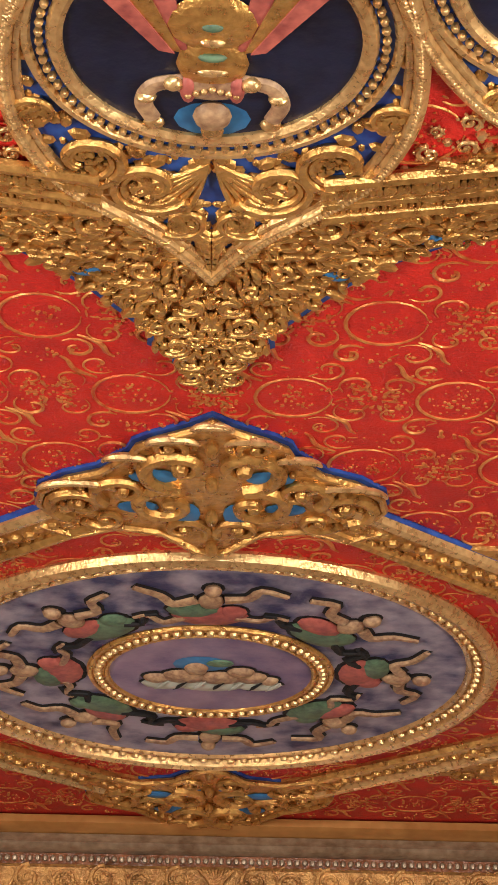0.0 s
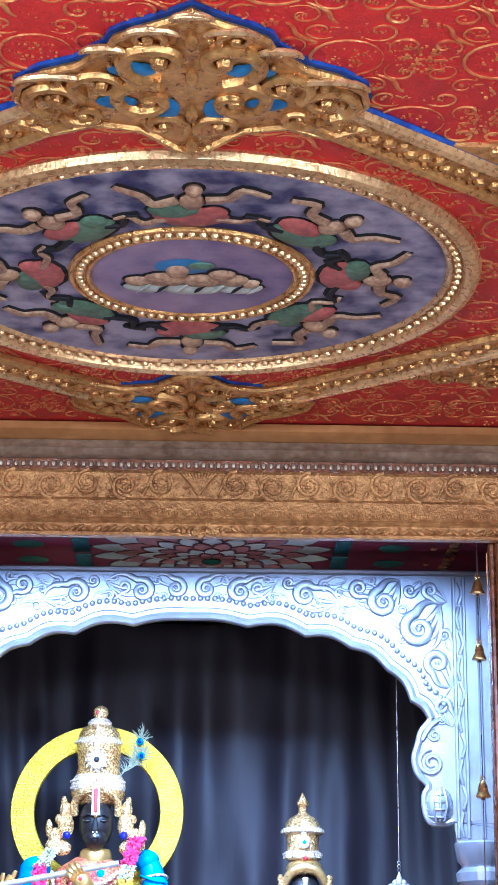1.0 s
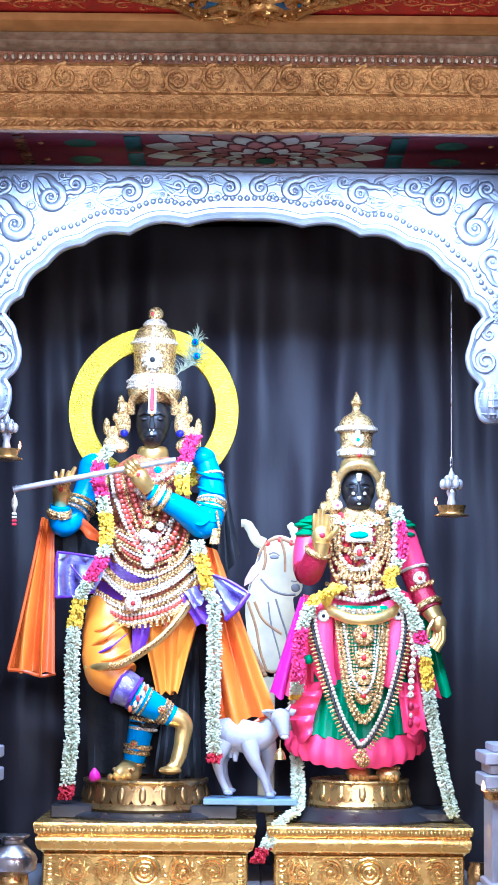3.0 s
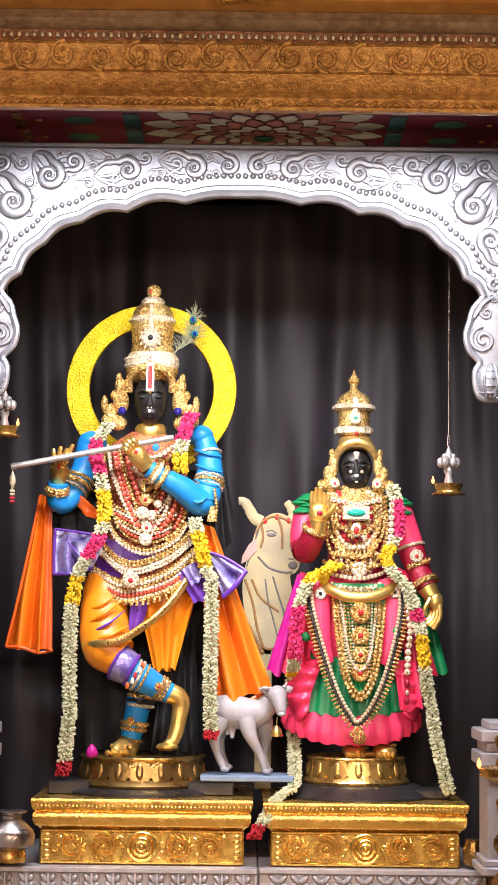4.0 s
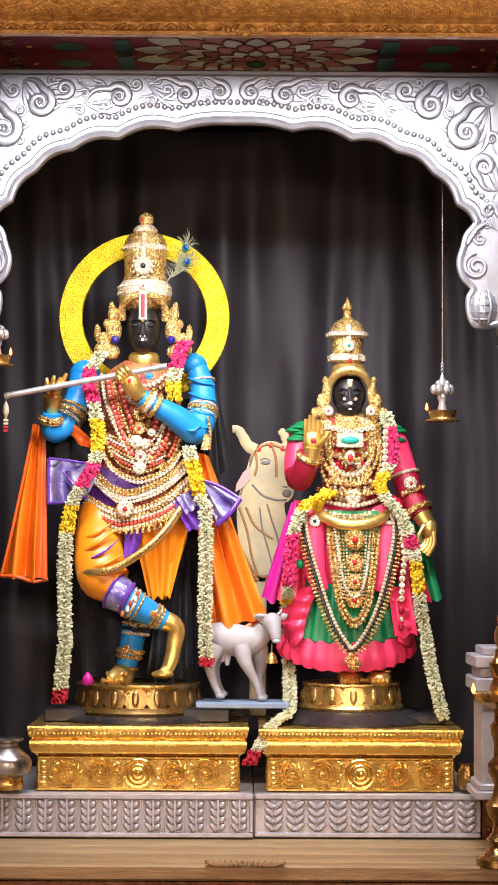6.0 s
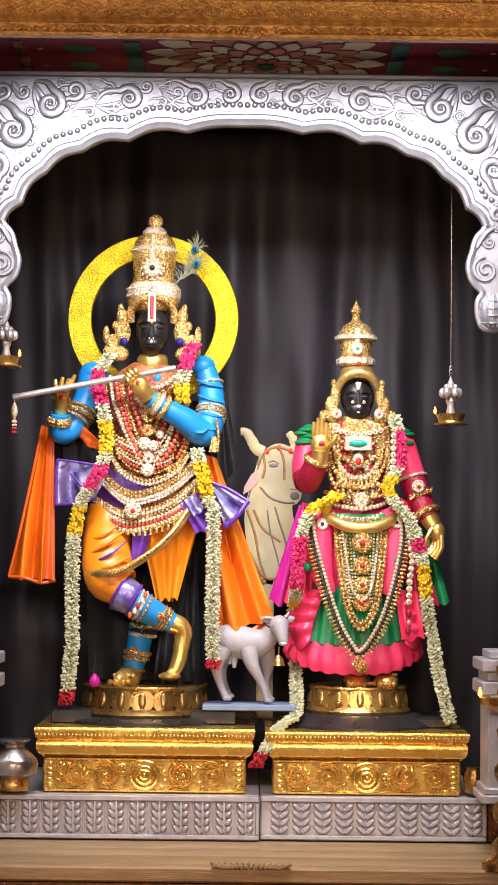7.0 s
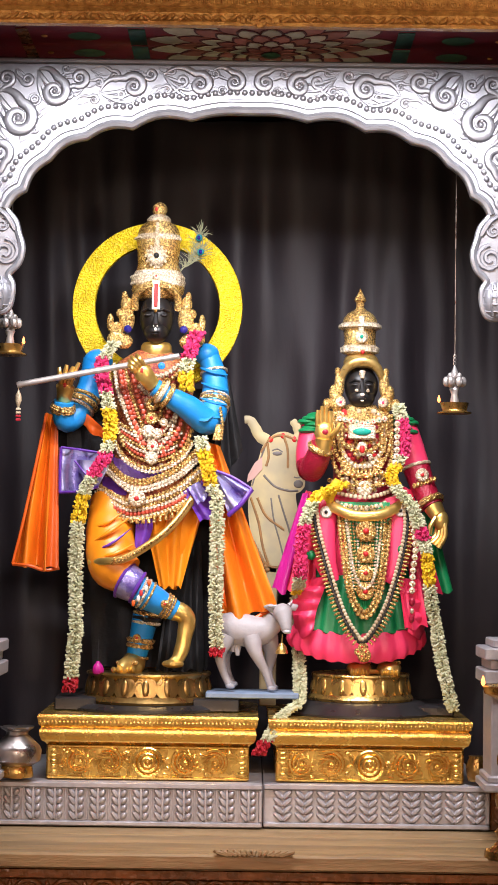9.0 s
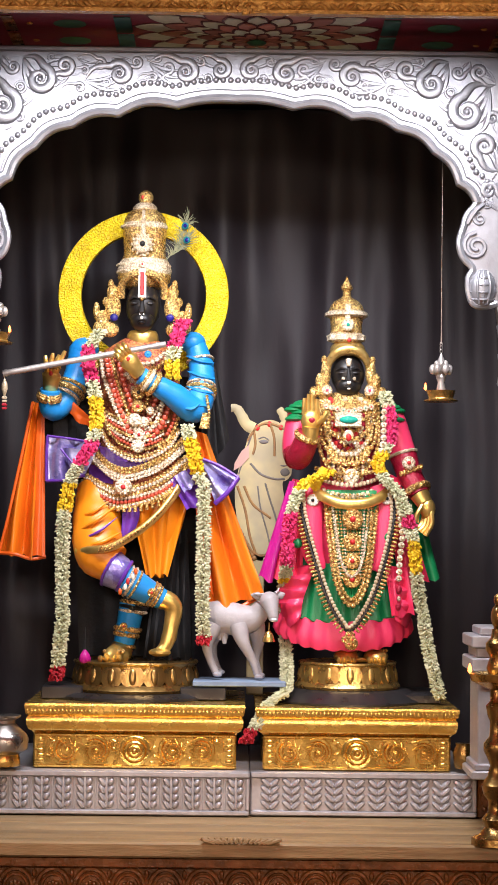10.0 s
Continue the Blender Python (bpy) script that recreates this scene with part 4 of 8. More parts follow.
g.ball((0, 0, 0), (0.0092, 0.009, 0.0092), 0, 8, 5)
silver_bead = g.mesh("bead", SILVER)
for p in along(bd, 0.0222):
    share("bead", silver_bead, arch, Matrix.Translation((p.x, -0.003, p.y - 2.23)))
g = Geo()
g.box(AC - 0.97, AC + 0.97, -0.512, -0.5, 3.045, 3.062)
part("arch_top_rail", g, SILVER, arch)
to = wall_to(-0.5)


def scroll_leaf(g, s, cx, cz, r, tx, tz, hand, leaves=3):
    """One embossed running leaf: a tail that swells, arches over and curls into a volute, with slim leaves beside it."""
    c, tail = Vector((cx, cz)), Vector((tx, tz))
    a0 = math.atan2(tz - cz, tx - cx) + hand * 0.9
    curl = [Vector(p) for p in spiral(cx, cz, r, a0, 1.35, hand, 26, 0.22)]
    d = curl[0] - tail
    n = Vector((-d.y, d.x)) * hand
    start = [tail + d * t - n * 0.22 * math.sin(math.pi * t) for t in lin(0, 1, 9)[:-1]]
    line = start + curl
    m = len(line)
    g.tube([to(AC + s * p.x, p.y, 0.002) for p in line], [r * (0.06 + 0.32 * math.sin(math.pi * min(1, (i / m) ** 0.75)) ** 1.3) for i in range(m)], 0, 8, 0.8, (0, 1, 0))
    g.ball(to(AC + s * cx, cz, 0.002), (r * 0.2, r * 0.14, r * 0.2), 0, 8, 5)
    for k in range(leaves):
        e = curl[0].lerp(c, 0.3 + 0.5 * k / max(1, leaves)) + n.normalized() * r * (0.5 + 0.42 * k)
        pts = [tail.lerp(e, t) + n * (0.10 + 0.10 * k) * math.sin(math.pi * t) for t in lin(0, 1, 8)]
        g.tube([to(AC + s * p.x, p.y, 0.001) for p in pts], [r * (0.04 + 0.15 * math.sin(math.pi * t ** 0.8)) for t in lin(0, 1, 8)], 0, 6, 0.8, (0, 1, 0))
        g.ball(to(AC + s * pts[-1].x, pts[-1].y, 0.001), (r * 0.13, r * 0.09, r * 0.13), 0, 7, 4)


for s in (-1, 1):
    for cx, cz, r, tx, tz, hd, lv in ((0.046, 2.998, 0.029, 0.115, 3.030, 1, 1), (0.150, 2.990, 0.034, 0.262, 3.016, 1, 3), (0.205, 3.000, 0.018, 0.285, 2.965, -1, 1), (0.350, 2.982, 0.035, 0.455, 2.958, 1, 3), (0.300, 3.018, 0.018, 0.375, 3.028, -1, 1), (0.410, 3.010, 0.018, 0.480, 3.030, 1, 2),
                                      (0.515, 3.004, 0.028, 0.590, 2.995, -1, 2), (0.590, 2.962, 0.042, 0.640, 3.028, 1, 3), (0.470, 2.938, 0.015, 0.530, 2.925, 1, 1), (0.698, 2.878, 0.050, 0.765, 2.960, 1, 4), (0.735, 3.000, 0.024, 0.785, 2.965, -1, 2), (0.672, 2.998, 0.020, 0.705, 3.032, -1, 1),
                                      (0.085, 2.972, 0.014, 0.125, 2.985, -1, 1), (0.250, 2.972, 0.014, 0.300, 2.962, 1, 1), (0.105, 3.022, 0.013, 0.150, 3.034, -1, 1), (0.235, 3.030, 0.011, 0.275, 3.036, -1, 1), (0.390, 2.955, 0.013, 0.430, 2.935, -1, 1), (0.545, 2.955, 0.018, 0.500, 2.975, -1, 2), (0.555, 3.030, 0.012, 0.520, 3.036, 1, 1), (0.640, 2.895, 0.014, 0.610, 2.915, 1, 1), (0.455, 2.990, 0.014, 0.500, 2.975, 1, 1),
                                      (0.650, 2.845, 0.016, 0.690, 2.805, 1, 1), (0.752, 2.775, 0.036, 0.790, 2.700, -1, 3), (0.765, 2.64, 0.026, 0.790, 2.58, 1, 2), (0.775, 2.86, 0.02, 0.79, 2.81, 1, 1)):
        g = Geo()
        scroll_leaf(g, s, cx, cz, r, tx, tz, hd, lv)
        part("embossed_leaf", g, SILVER, arch)
    g = Geo()
    for q, h in ((0.017, 0.0), (0.009, 0.005)):
        g.tube([to(AC + s * (0.648 + q * math.cos(a)), 2.937 + q * math.sin(a), h) for a in lin(0, 2 * math.pi, 15)[:-1]], 0.004, 0, 6, 1, (0, 1, 0), True)
    part("embossed_flower", g, SILVER, arch)
    g = Geo()
    br = [Vector((0.727, 2.60))] + [Vector(p) for p in bracket]
    g.tube([(AC + s * p.x, -0.5, p.y) for p in br], 0.011, 0, 8, 1, (0, 1, 0))
    for cx, cz, r in ((0.728, 2.472, 0.042), (0.738, 2.555, 0.022), (0.762, 2.60, 0.016)):
        sp = spiral(AC + s * cx, cz, r, 1.6, 1.6, s, 22, 0.15)
        g.tube([(x, -0.503, z) for x, z in sp], [r * 0.17] * 22, 0, 6, 1, (0, 1, 0))
    g.ball((AC + s * 0.748, -0.5, 2.345), (0.042, 0.030, 0.058), 0, 16, 10)
    for j in range(4):
        z = 2.312 + j * 0.022
        q = math.sqrt(max(0.05, 1 - ((z - 2.345) / 0.058) ** 2))
        g.tube(smooth([(AC + s * (0.748 - 0.040 * q), -0.508, z), (AC + s * 0.748, -0.502 - 0.030 * q, z - 0.003), (AC + s * (0.748 + 0.040 * q), -0.508, z)], 4), 0.0035, 0, 6)
    for j in (-1, 0, 1):
        g.tube(smooth([(AC + s * (0.748 + 0.012 * j), -0.52, 2.298), (AC + s * (0.748 + 0.020 * j), -0.531, 2.345), (AC + s * (0.748 + 0.012 * j), -0.52, 2.395)], 4), 0.0035, 0, 6)
    g.tube(smooth([(AC + s * 0.70, -0.502, 2.54), (AC + s * 0.725, -0.508, 2.58), (AC + s * 0.75, -0.505, 2.60)], 4), 0.008, 0, 6)
    part("bracket", g, SILVER, arch, "swelling silver bracket with a bud tip")
    g = Geo()
    for x, r in ((0.805, 0.006), (0.835, 0.006), (0.88, 0.007)):
        g.tube([(AC + s * x, -0.503, z) for z in lin(2.25, 3.04, 4)], r, 0, 6)
    for k in range(10):
        z = 2.29 + 0.078 * k
        sp = smooth([(AC + s * 0.82, -0.503, z - 0.035), (AC + s * (0.812 + 0.018 * (k % 2)), -0.506, z), (AC + s * 0.82, -0.503, z + 0.035)], 4)
        g.tube(sp, 0.006, 0, 6)
    part("arch_side_border", g, SILVER, arch)

for s in (-1, 1):
    col = thing("silver_column", (AC + s * 0.88, -0.475, 0.886), "fluted silver column with ringed capital on a stepped pedestal", "column", "silver columns")
    c = (AC + s * 0.885, -0.475, 0)
    g = Geo()
    g.lathe(c, [(0.06, 1.333), (0.066, 1.36), (0.062, 1.42), (0.058, 1.45), (0.062, 1.7), (0.058, 2.03)], 0, 48, 1, 0.05, 12)
    part("shaft", g, SILVER, col, "fluted shaft")
    g = Geo()
    g.lathe(c, [(0.06, 2.03), (0.075, 2.035), (0.088, 2.06), (0.082, 2.09), (0.068, 2.105), (0.07, 2.115), (0.084, 2.125), (0.086, 2.15), (0.07, 2.165), (0.072, 2.175), (0.082, 2.185), (0.09, 2.235), (0.086, 2.24)], 0, 40, 1, 0.02, 16)
    part("capital", g, SILVER, col, "ringed leaf capital")
    g = Geo()
    x0, x1 = sorted((AC + s * 0.735, AC + s * 1.03))
    g.box(x0, x1, -0.56, -0.36, 0.93, 1.206)
    g.box(x0 - 0.02, x1 + 0.02, -0.58, -0.34, 0.89, 0.915)
    g.box(x0 - 0.01, x1 + 0.01, -0.57, -0.35, 0.915, 0.935)
    g.box(x0 - 0.022, x1 + 0.022, -0.582, -0.338, 1.205, 1.245)
    g.box(x0 - 0.006, x1 + 0.006, -0.566, -0.354, 1.245, 1.275)
    g.box(x0 - 0.022, x1 + 0.022, -0.582, -0.338, 1.275, 1.31)
    g.box(x0 + 0.005, x1 - 0.03, -0.56, -0.36, 1.31, 1.335)
    g.box(x0 + 0.045, x1 - 0.045, -0.565, -0.56, 0.97, 1.17)
    part("pedestal", g, SILVER_DULL, col, "stepped grey pedestal")

# ---- platform ----
platform = thing("wooden_platform", (0, -0.6, 0), "worn wooden altar platform with carved dark front", "platform")
g = Geo()
for j, (ya, yb) in enumerate(((-0.80, -0.64), (-0.638, -0.48), (-0.478, -0.30), (-0.298, 0.66))):
    g = Geo()
    g.box(-1.29, 1.29, ya, yb, 0.70, 0.74 - 0.0015 * (j % 2), 0, 0.002)
    part("plank", g, WOOD, platform)
g = Geo()
g.box(-1.29, 1.29, -0.862, -0.802, 0.698, 0.742, 0, 0.006)
part("front_lip", g, WOOD, platform, "worn front edge board")
g = Geo()
g.box(-1.29, 1.29, -0.80, 0.6, 0.0, 0.697)
part("body", g, WOOD_DARK, platform)
g = Geo()
to = wall_to(-0.80)
g.box(-1.29, 1.29, -0.83, -0.80, 0.665, 0.695, 0)
for k in range(-9, 10):
    x = 0.03 + k * 0.105
    for r, w in ((0.046, 0.007), (0.033, 0.005)):
        pts = [(x + r * math.cos(a), 0.605 + r * 1.15 * math.sin(a)) for a in lin(-0.35, math.pi + 0.35, 15)]
        g.tube([to(px, pz, 0.004) for px, pz in pts], w, 0, 6, 1, (0, 1, 0))
    for j in range(5):
        a = 0.4 + j * 0.6
        g.ball(to(x + 0.018 * math.cos(a), 0.60 + 0.02 * math.sin(a), 0.006), 0.007, 0, 6, 4)
    for j in range(4):
        g.ball(to(x + 0.052, 0.57 + 0.025 * j, 0.004), (0.007, 0.007, 0.013), 0, 6, 4)
g.box(-1.29, 1.29, -0.83, -0.80, 0.50, 0.545, 0)
part("front_carving", g, WOOD_DARK, platform, "carved row of small arches")
g = Geo()
for k in range(-6, 7):
    g.tube(smooth([(0.03 + 0.012 * k, -0.865, 0.742), (0.03 + 0.018 * k, -0.862, 0.752), (0.03 + 0.0125 * k + 0.003, -0.85, 0.749 - 0.001 * abs(k))], 3), 0.006, 0, 6)
for s in (-1, 1):
    sp = spiral(0.03 + s * 0.085, -0.845, 0.018, 0, 1.4, s, 14)
    g.tube([(x, y, 0.746) for x, y in sp], 0.005, 0, 6, 1, (0, 0, 1))
part("shell_ornament", g, WOOD, platform, "carved shell on the front edge")

plinth_l = thing("silver_plinth", (-0.6, -0.42, 0.742), "grey silver plinth strip embossed with upright leaf sprays", "plinth", "silver plinths")
plinth_r = thing("silver_plinth", (0.4, -0.40, 0.742), "grey silver plinth strip embossed with chevron leaves", "plinth", "silver plinths")
for pl, xa, xb, yf, kind_ in ((plinth_l, -1.25, 0.056, -0.335, 0), (plinth_r, 0.059, 0.75, -0.315, 1)):
    g = Geo()
    g.box(xa, xb, yf, 0.46, 0.742, 0.875, 0, 0.004)
    part("body", g, SILVER_DULL, pl)
    g = Geo()
    g.box(xa, xb, yf - 0.012, yf, 0.858, 0.877, 0, 0.004)
    g.box(xa, xb, yf - 0.012, yf, 0.744, 0.760, 0, 0.004)
    g.box(xb - 0.012, xb, yf - 0.010, yf, 0.760, 0.858, 0, 0.003)
    part("rim", g, SILVER_DULL, pl)
    pitch = 0.0655
    for k in range(int((xb - xa - 0.03) / pitch)):
        x = xb - 0.042 - k * pitch
        if x < -0.85:
            break
        g = Geo()
        for j in range(4):
            z = 0.776 + j * 0.0225
            for s in (-1, 1):
                wd = 0.021 if kind_ else (0.019 if s < 0 else 0.014)
                g.ball((x + s * 0.013, yf - 0.002, z), (wd, 0.012, 0.0098), 0, 8, 5, Matrix.Rotation(-s * (0.75 if kind_ else 0.95), 3, "Y"))
        if not kind_:
            g.box(x + 0.030, x + 0.035, yf - 0.008, yf, 0.763, 0.858, 0, 0.001)
            g.tube([(x, yf - 0.004, 0.768), (x, yf - 0.008, 0.815), (x, yf - 0.004, 0.862)], 0.005, 0, 6)
        part("leaf_spray", g, SILVER_DULL, pl)
g = Geo()
g.box(0.753, 0.86, -0.32, 0.3, 0.742, 0.87)
for j in range(5):
    g.ball((0.775 + 0.02 * (j % 2), -0.322, 0.77 + j * 0.02), (0.014, 0.008, 0.008), 0, 8, 5, Matrix.Rotation(0.7, 3, "Y"))
solid("wooden_block", g, WOOD_DARK, "brown carved block beside the silver plinth", "block")


def gold_pedestal(x0, x1, bx0, bx1, label, seed, dz):
    t = thing("gold_pedestal", ((x0 + x1) / 2, 0, 0.886), label, "pedestal", "gold pedestals")
    g = Geo()
    g.box(bx0, bx1, -0.28, 0.28, 0.877, 0.985, 0, 0.004)
    part("body", g, GOLD_LEAF, t)
    g = Geo()
    prof = [(0.0, 0.984), (0.004, 0.99), (0.014, 0.996), (0.020, 1.012), (0.020, 1.03), (0.014, 1.038), (0.022, 1.044), (0.026, 1.062 + dz), (0.024, 1.070 + dz)]
    v, f = [], []
    for o, z in prof:
        k = o / 0.026 * (bx0 - x0)
        v += [(bx0 - k, -0.28 - o, z), (bx1 + k, -0.28 - o, z), (bx1 + k, 0.28 + o, z), (bx0 - k, 0.28 + o, z)]
    for j in range(len(prof) - 1):
        f += [(j * 4 + i, j * 4 + (i + 1) % 4, j * 4 + 4 + (i + 1) % 4, j * 4 + 4 + i) for i in range(4)]
    f += [(len(v) - 4, len(v) - 3, len(v) - 2, len(v) - 1)]
    g.add(v, f)
    for k in range(int((x1 - x0) / 0.012)):
        g.ball((x0 + 0.01 + k * 0.012, -0.3045, 1.052), (0.0045, 0.002, 0.008), 0, 5, 3)
    part("cornice", g, GOLD_LEAF, t, "stepped gold cornice")
    cx = (bx0 + bx1) / 2 - 0.0
    g = Geo()
    for r, h, rad in ((0.042, 0.002, 0.008), (0.026, 0.008, 0.006), (0.012, 0.010, 0.005)):
        g.tube([(cx + r * math.cos(a), -0.28 - h, 0.931 + r * math.sin(a)) for a in lin(0, 2 * math.pi, 28)[:-1]], rad, 0, 7, 1, (0, 1, 0), True)
    g.ball((cx, -0.28, 0.932), (0.036, 0.009, 0.036), 0, 18, 8)
    g.ball((cx, -0.29, 0.932), (0.008, 0.006, 0.008), 0, 10, 6)
    part("boss", g, GOLD_LEAF, t, "round embossed boss")
    g = Geo()
    to = wall_to(-0.28)
    rr = random.Random(seed)
    w = (bx1 - bx0) / 2
    for s in (-1, 1):
        for cx2, r, hd in ((0.118, 0.044, 1), (0.208, 0.042, -1)):
            for q, wd in ((1.0, 0.0065), (0.72, 0.005)):
                pts = spiral(cx + s * cx2, 0.931, r * q, 1.2 + q, 1.5, hd * s, 26)
                g.tube([to(x, z, 0.005) for x, z in pts], [wd * (1.1 - 0.5 * i / 26) for i in range(26)], 0, 6, 1.2, (0, 1, 0))
            for j in range(11):
                a = j * 0.571 + seed
                g.tube(smooth([to(cx + s * cx2 + r * e * math.cos(a + b), 0.931 + r * e * math.sin(a + b), 0.003) for e, b in ((0.35, 0.0), (0.6, 0.25), (0.92, 0.7))], 3), [0.002, 0.003, 0.004, 0.0045, 0.004, 0.003, 0.0015], 0, 6, 1.2, (0, 1, 0))
            rosette(g, to(cx + s * cx2, 0.931, 0.003), 0.010, 0)
        for j in range(60):
            x, z = rr.uniform(0.055, 0.265), rr.uniform(0.892, 0.970)
            if all(math.hypot(x - e, z - 0.931) > 0.047 for e in (0.118, 0.208)):
                g.ball(to(cx + s * x, z, 0.001), (0.011, 0.005, 0.0045), 0, 6, 4, Matrix.Rotation(rr.uniform(0, 3), 3, "Y"))
        xx = cx + s * (w - 0.022)
        g.box(xx - 0.018, xx + 0.018, -0.284, -0.28, 0.886, 0.975, 0, 0.002)
        for j in range(5):
            g.ball((xx, -0.285, 0.90 + j * 0.016), (0.012, 0.004, 0.007), 0, 6, 4)
    g.box(bx0 + 0.004, bx1 - 0.004, -0.287, -0.28, 0.879, 0.888, 0, 0.002)
    g.box(bx0 + 0.004, bx1 - 0.004, -0.287, -0.28, 0.974, 0.982, 0, 0.002)
    part("embossing", g, GOLD_LEAF, t, "embossed gold scrollwork")
    return t


gold_pedestal(-0.637, 0.035, -0.610, 0.014, "bright gold sheet pedestal with embossed scrolls and boss", 3, 0.006)
gold_pedestal(0.071, 0.702, 0.096, 0.674, "gold sheet pedestal with embossed roundels and boss", 5, 0.0)


def lotus_base(cx, r, z0, z1, label, mt):
    t = thing("lotus_base", (cx, 0, z0), label, "base", "lotus bases")
    h = z1 - z0
    g = Geo()
    g.lathe((cx, 0, z0), [(r * 1.08, 0), (r * 1.1, 0.008), (r * 1.05, 0.02), (r * 0.97, 0.03), (r * 0.93, 0.04), (r * 0.96, h * 0.75), (r, h - 0.006), (r * 0.99, h)], 0, 48)
    g.tube([(cx + r * 0.985 * math.cos(q), r * 0.985 * math.sin(q), z1 - 0.003) for q in lin(0, 2 * math.pi, 49)[:-1]], 0.006, 0, 7, 1, (0, 0, 1), True)
    part("drum", g, mt, t)
    me = None
    g = Geo()
    rows = [[(w * (t - 0.5) * 2, -0.003 * math.cos((t - 0.5) * 2.6) - 0.006 * (q / 5) ** 2, -0.030 + q * 0.0105) for t in lin(0, 1, 7)] for q, w in enumerate((0.016, 0.022, 0.025, 0.024, 0.018, 0.006))]
    g.sheet(rows, 0, 0.003)
    g.ball((0, -0.004, -0.006), (0.008, 0.004, 0.022), 0, 10, 6)
    me = g.mesh("petal", mt)
    n = int(2 * math.pi * r / 0.066)
    for k in range(n):
        a = 2 * math.pi * k / n
        share("petal", me, t, pose(r * 0.96 * math.sin(a), -r * 0.96 * math.cos(a), 0.034 + (h - 0.04) * 0.5, -14, 0, math.degrees(a)) @ Matrix.Diagonal((1.55, 1.5, 1.3, 1)))
    return t


g = Geo()
g.lathe((-0.317, 0, 1.077), [(0.262, 0), (0.262, 0.008), (0.24, 0.02)], 0, 40)
g.box(-0.60, -0.47, -0.16, 0.2, 1.077, 1.118)
g.box(-0.165, -0.02, -0.16, 0.2, 1.077, 1.118)
solid("stone_base", g, BLACK_STONE, "polished black stone base on the gold pedestal", "base")
lotus_base(-0.312, 0.198, 1.098, 1.192, "bronze lotus base with upright petals", BRONZE)
g = Geo()
g.lathe((0.37, 0, 1.071), [(0.25, 0), (0.25, 0.006), (0.20, 0.034), (0.19, 0.04)], 0, 40, 1, 0.02, 18)
g.box(0.52, 0.66, -0.12, 0.2, 1.071, 1.10)
solid("stone_base", g, BLACK_STONE, "dark ribbed stone base on the gold pedestal", "base")
lotus_base(0.37, 0.155, 1.112, 1.195, "golden lotus base with broad petals", BRASS)

# ---- figures ----
SATIN_BLUE = material("turquoise_blue_satin", (0.006, 0.27, 0.66), 0.42, 0, (0.004, 0.19, 0.52), 12, 0.8, 0.25, 16)
SATIN_ORANGE = material("orange_satin", (0.86, 0.29, 0.010), 0.36, 0, (0.72, 0.20, 0.006), 7, 0.9, 0.22, 12, "noise", (2, 2, 0.8))
SATIN_FLAME = material("flame_orange_satin", (0.88, 0.24, 0.014), 0.30, 0, (0.72, 0.15, 0.008), 6, 0.8, 0.25, 10, "noise", (2, 2, 0.6))
SATIN_RED_ORANGE = material("vermilion_satin", (0.80, 0.13, 0.012), 0.34, 0, (0.62, 0.08, 0.008), 7, 0.8, 0.22, 11, "noise", (2, 2, 0.7))
SATIN_PURPLE = material("purple_satin", (0.16, 0.045, 0.38), 0.3, 0, (0.07, 0.015, 0.20), 25, 0.9, 0.25, 50, "noise", (1, 1, 1))
SATIN_LAVENDER = material("silvery_lavender_brocade", (0.50, 0.48, 0.68), 0.28, 0.4, (0.12, 0.07, 0.36), 14, 0.5, 0.5, 40)
SATIN_GREEN = material("emerald_green_satin", (0.002, 0.26, 0.085), 0.42, 0, (0.001, 0.17, 0.05), 10, 0.8, 0.15, 30, "noise", (3, 3, 0.5))
SATIN_PINK = material("hot_pink_satin", (0.86, 0.055, 0.15), 0.40, 0, (0.74, 0.028, 0.09), 10, 0.9, 0.15, 24, "noise", (2, 2, 0.6))
SATIN_MAGENTA = material("magenta_satin", (0.55, 0.012, 0.26), 0.36, 0, (0.34, 0.005, 0.15), 22, 0.9, 0.3, 50, "noise", (3, 3, 0.6))
SATIN_CRIMSON = material("crimson_brocade", (0.42, 0.01, 0.04), 0.38, 0, (0.22, 0.004, 0.02), 50, 0.8, 0.4, 140)
BROCADE = material("crimson_and_gold_brocade", (0.62, 0.22, 0.07), 0.45, 0.2, (0.22, 0.02, 0.02), 150, 0.3, 0.4, 220, "voronoi")
JEWEL_GOLD = material("worked_gold_jewellery", (0.94, 0.68, 0.27), 0.26, 0.7, (0.46, 0.22, 0.05), 150, 0.5, 0.6, 260, "voronoi")
JEWEL_PALE = material("stone_set_pale_jewellery", (0.92, 0.82, 0.64), 0.26, 0.35, (0.58, 0.42, 0.26), 170, 0.5, 0.6, 260, "voronoi")
CORAL = material("coral_bead", (0.58, 0.085, 0.035), 0.3, 0, (0.36, 0.04, 0.02), 80)
FACE_STONE = material("oiled_black_stone", (0.014, 0.012, 0.012), 0.36, 0, (0.008, 0.007, 0.007), 20)
PEARL = material("pearl", (0.72, 0.60, 0.42), 0.25, 0.2, (0.5, 0.38, 0.24), 60)
WHITE_PAINT = material("white_mark", (0.80, 0.76, 0.68), 0.5, 0, (0.7, 0.66, 0.58), 60)
RED_PAINT = material("red_mark", (0.62, 0.02, 0.02), 0.5, 0, (0.45, 0.01, 0.01), 60)
GEM_GREEN = material("green_gem", (0.01, 0.38, 0.28), 0.08, 0, (0.005, 0.25, 0.2), 60)
GEM_BLUE = material("dark_blue_gem", (0.02, 0.015, 0.20), 0.08, 0, (0.01, 0.01, 0.12), 60)
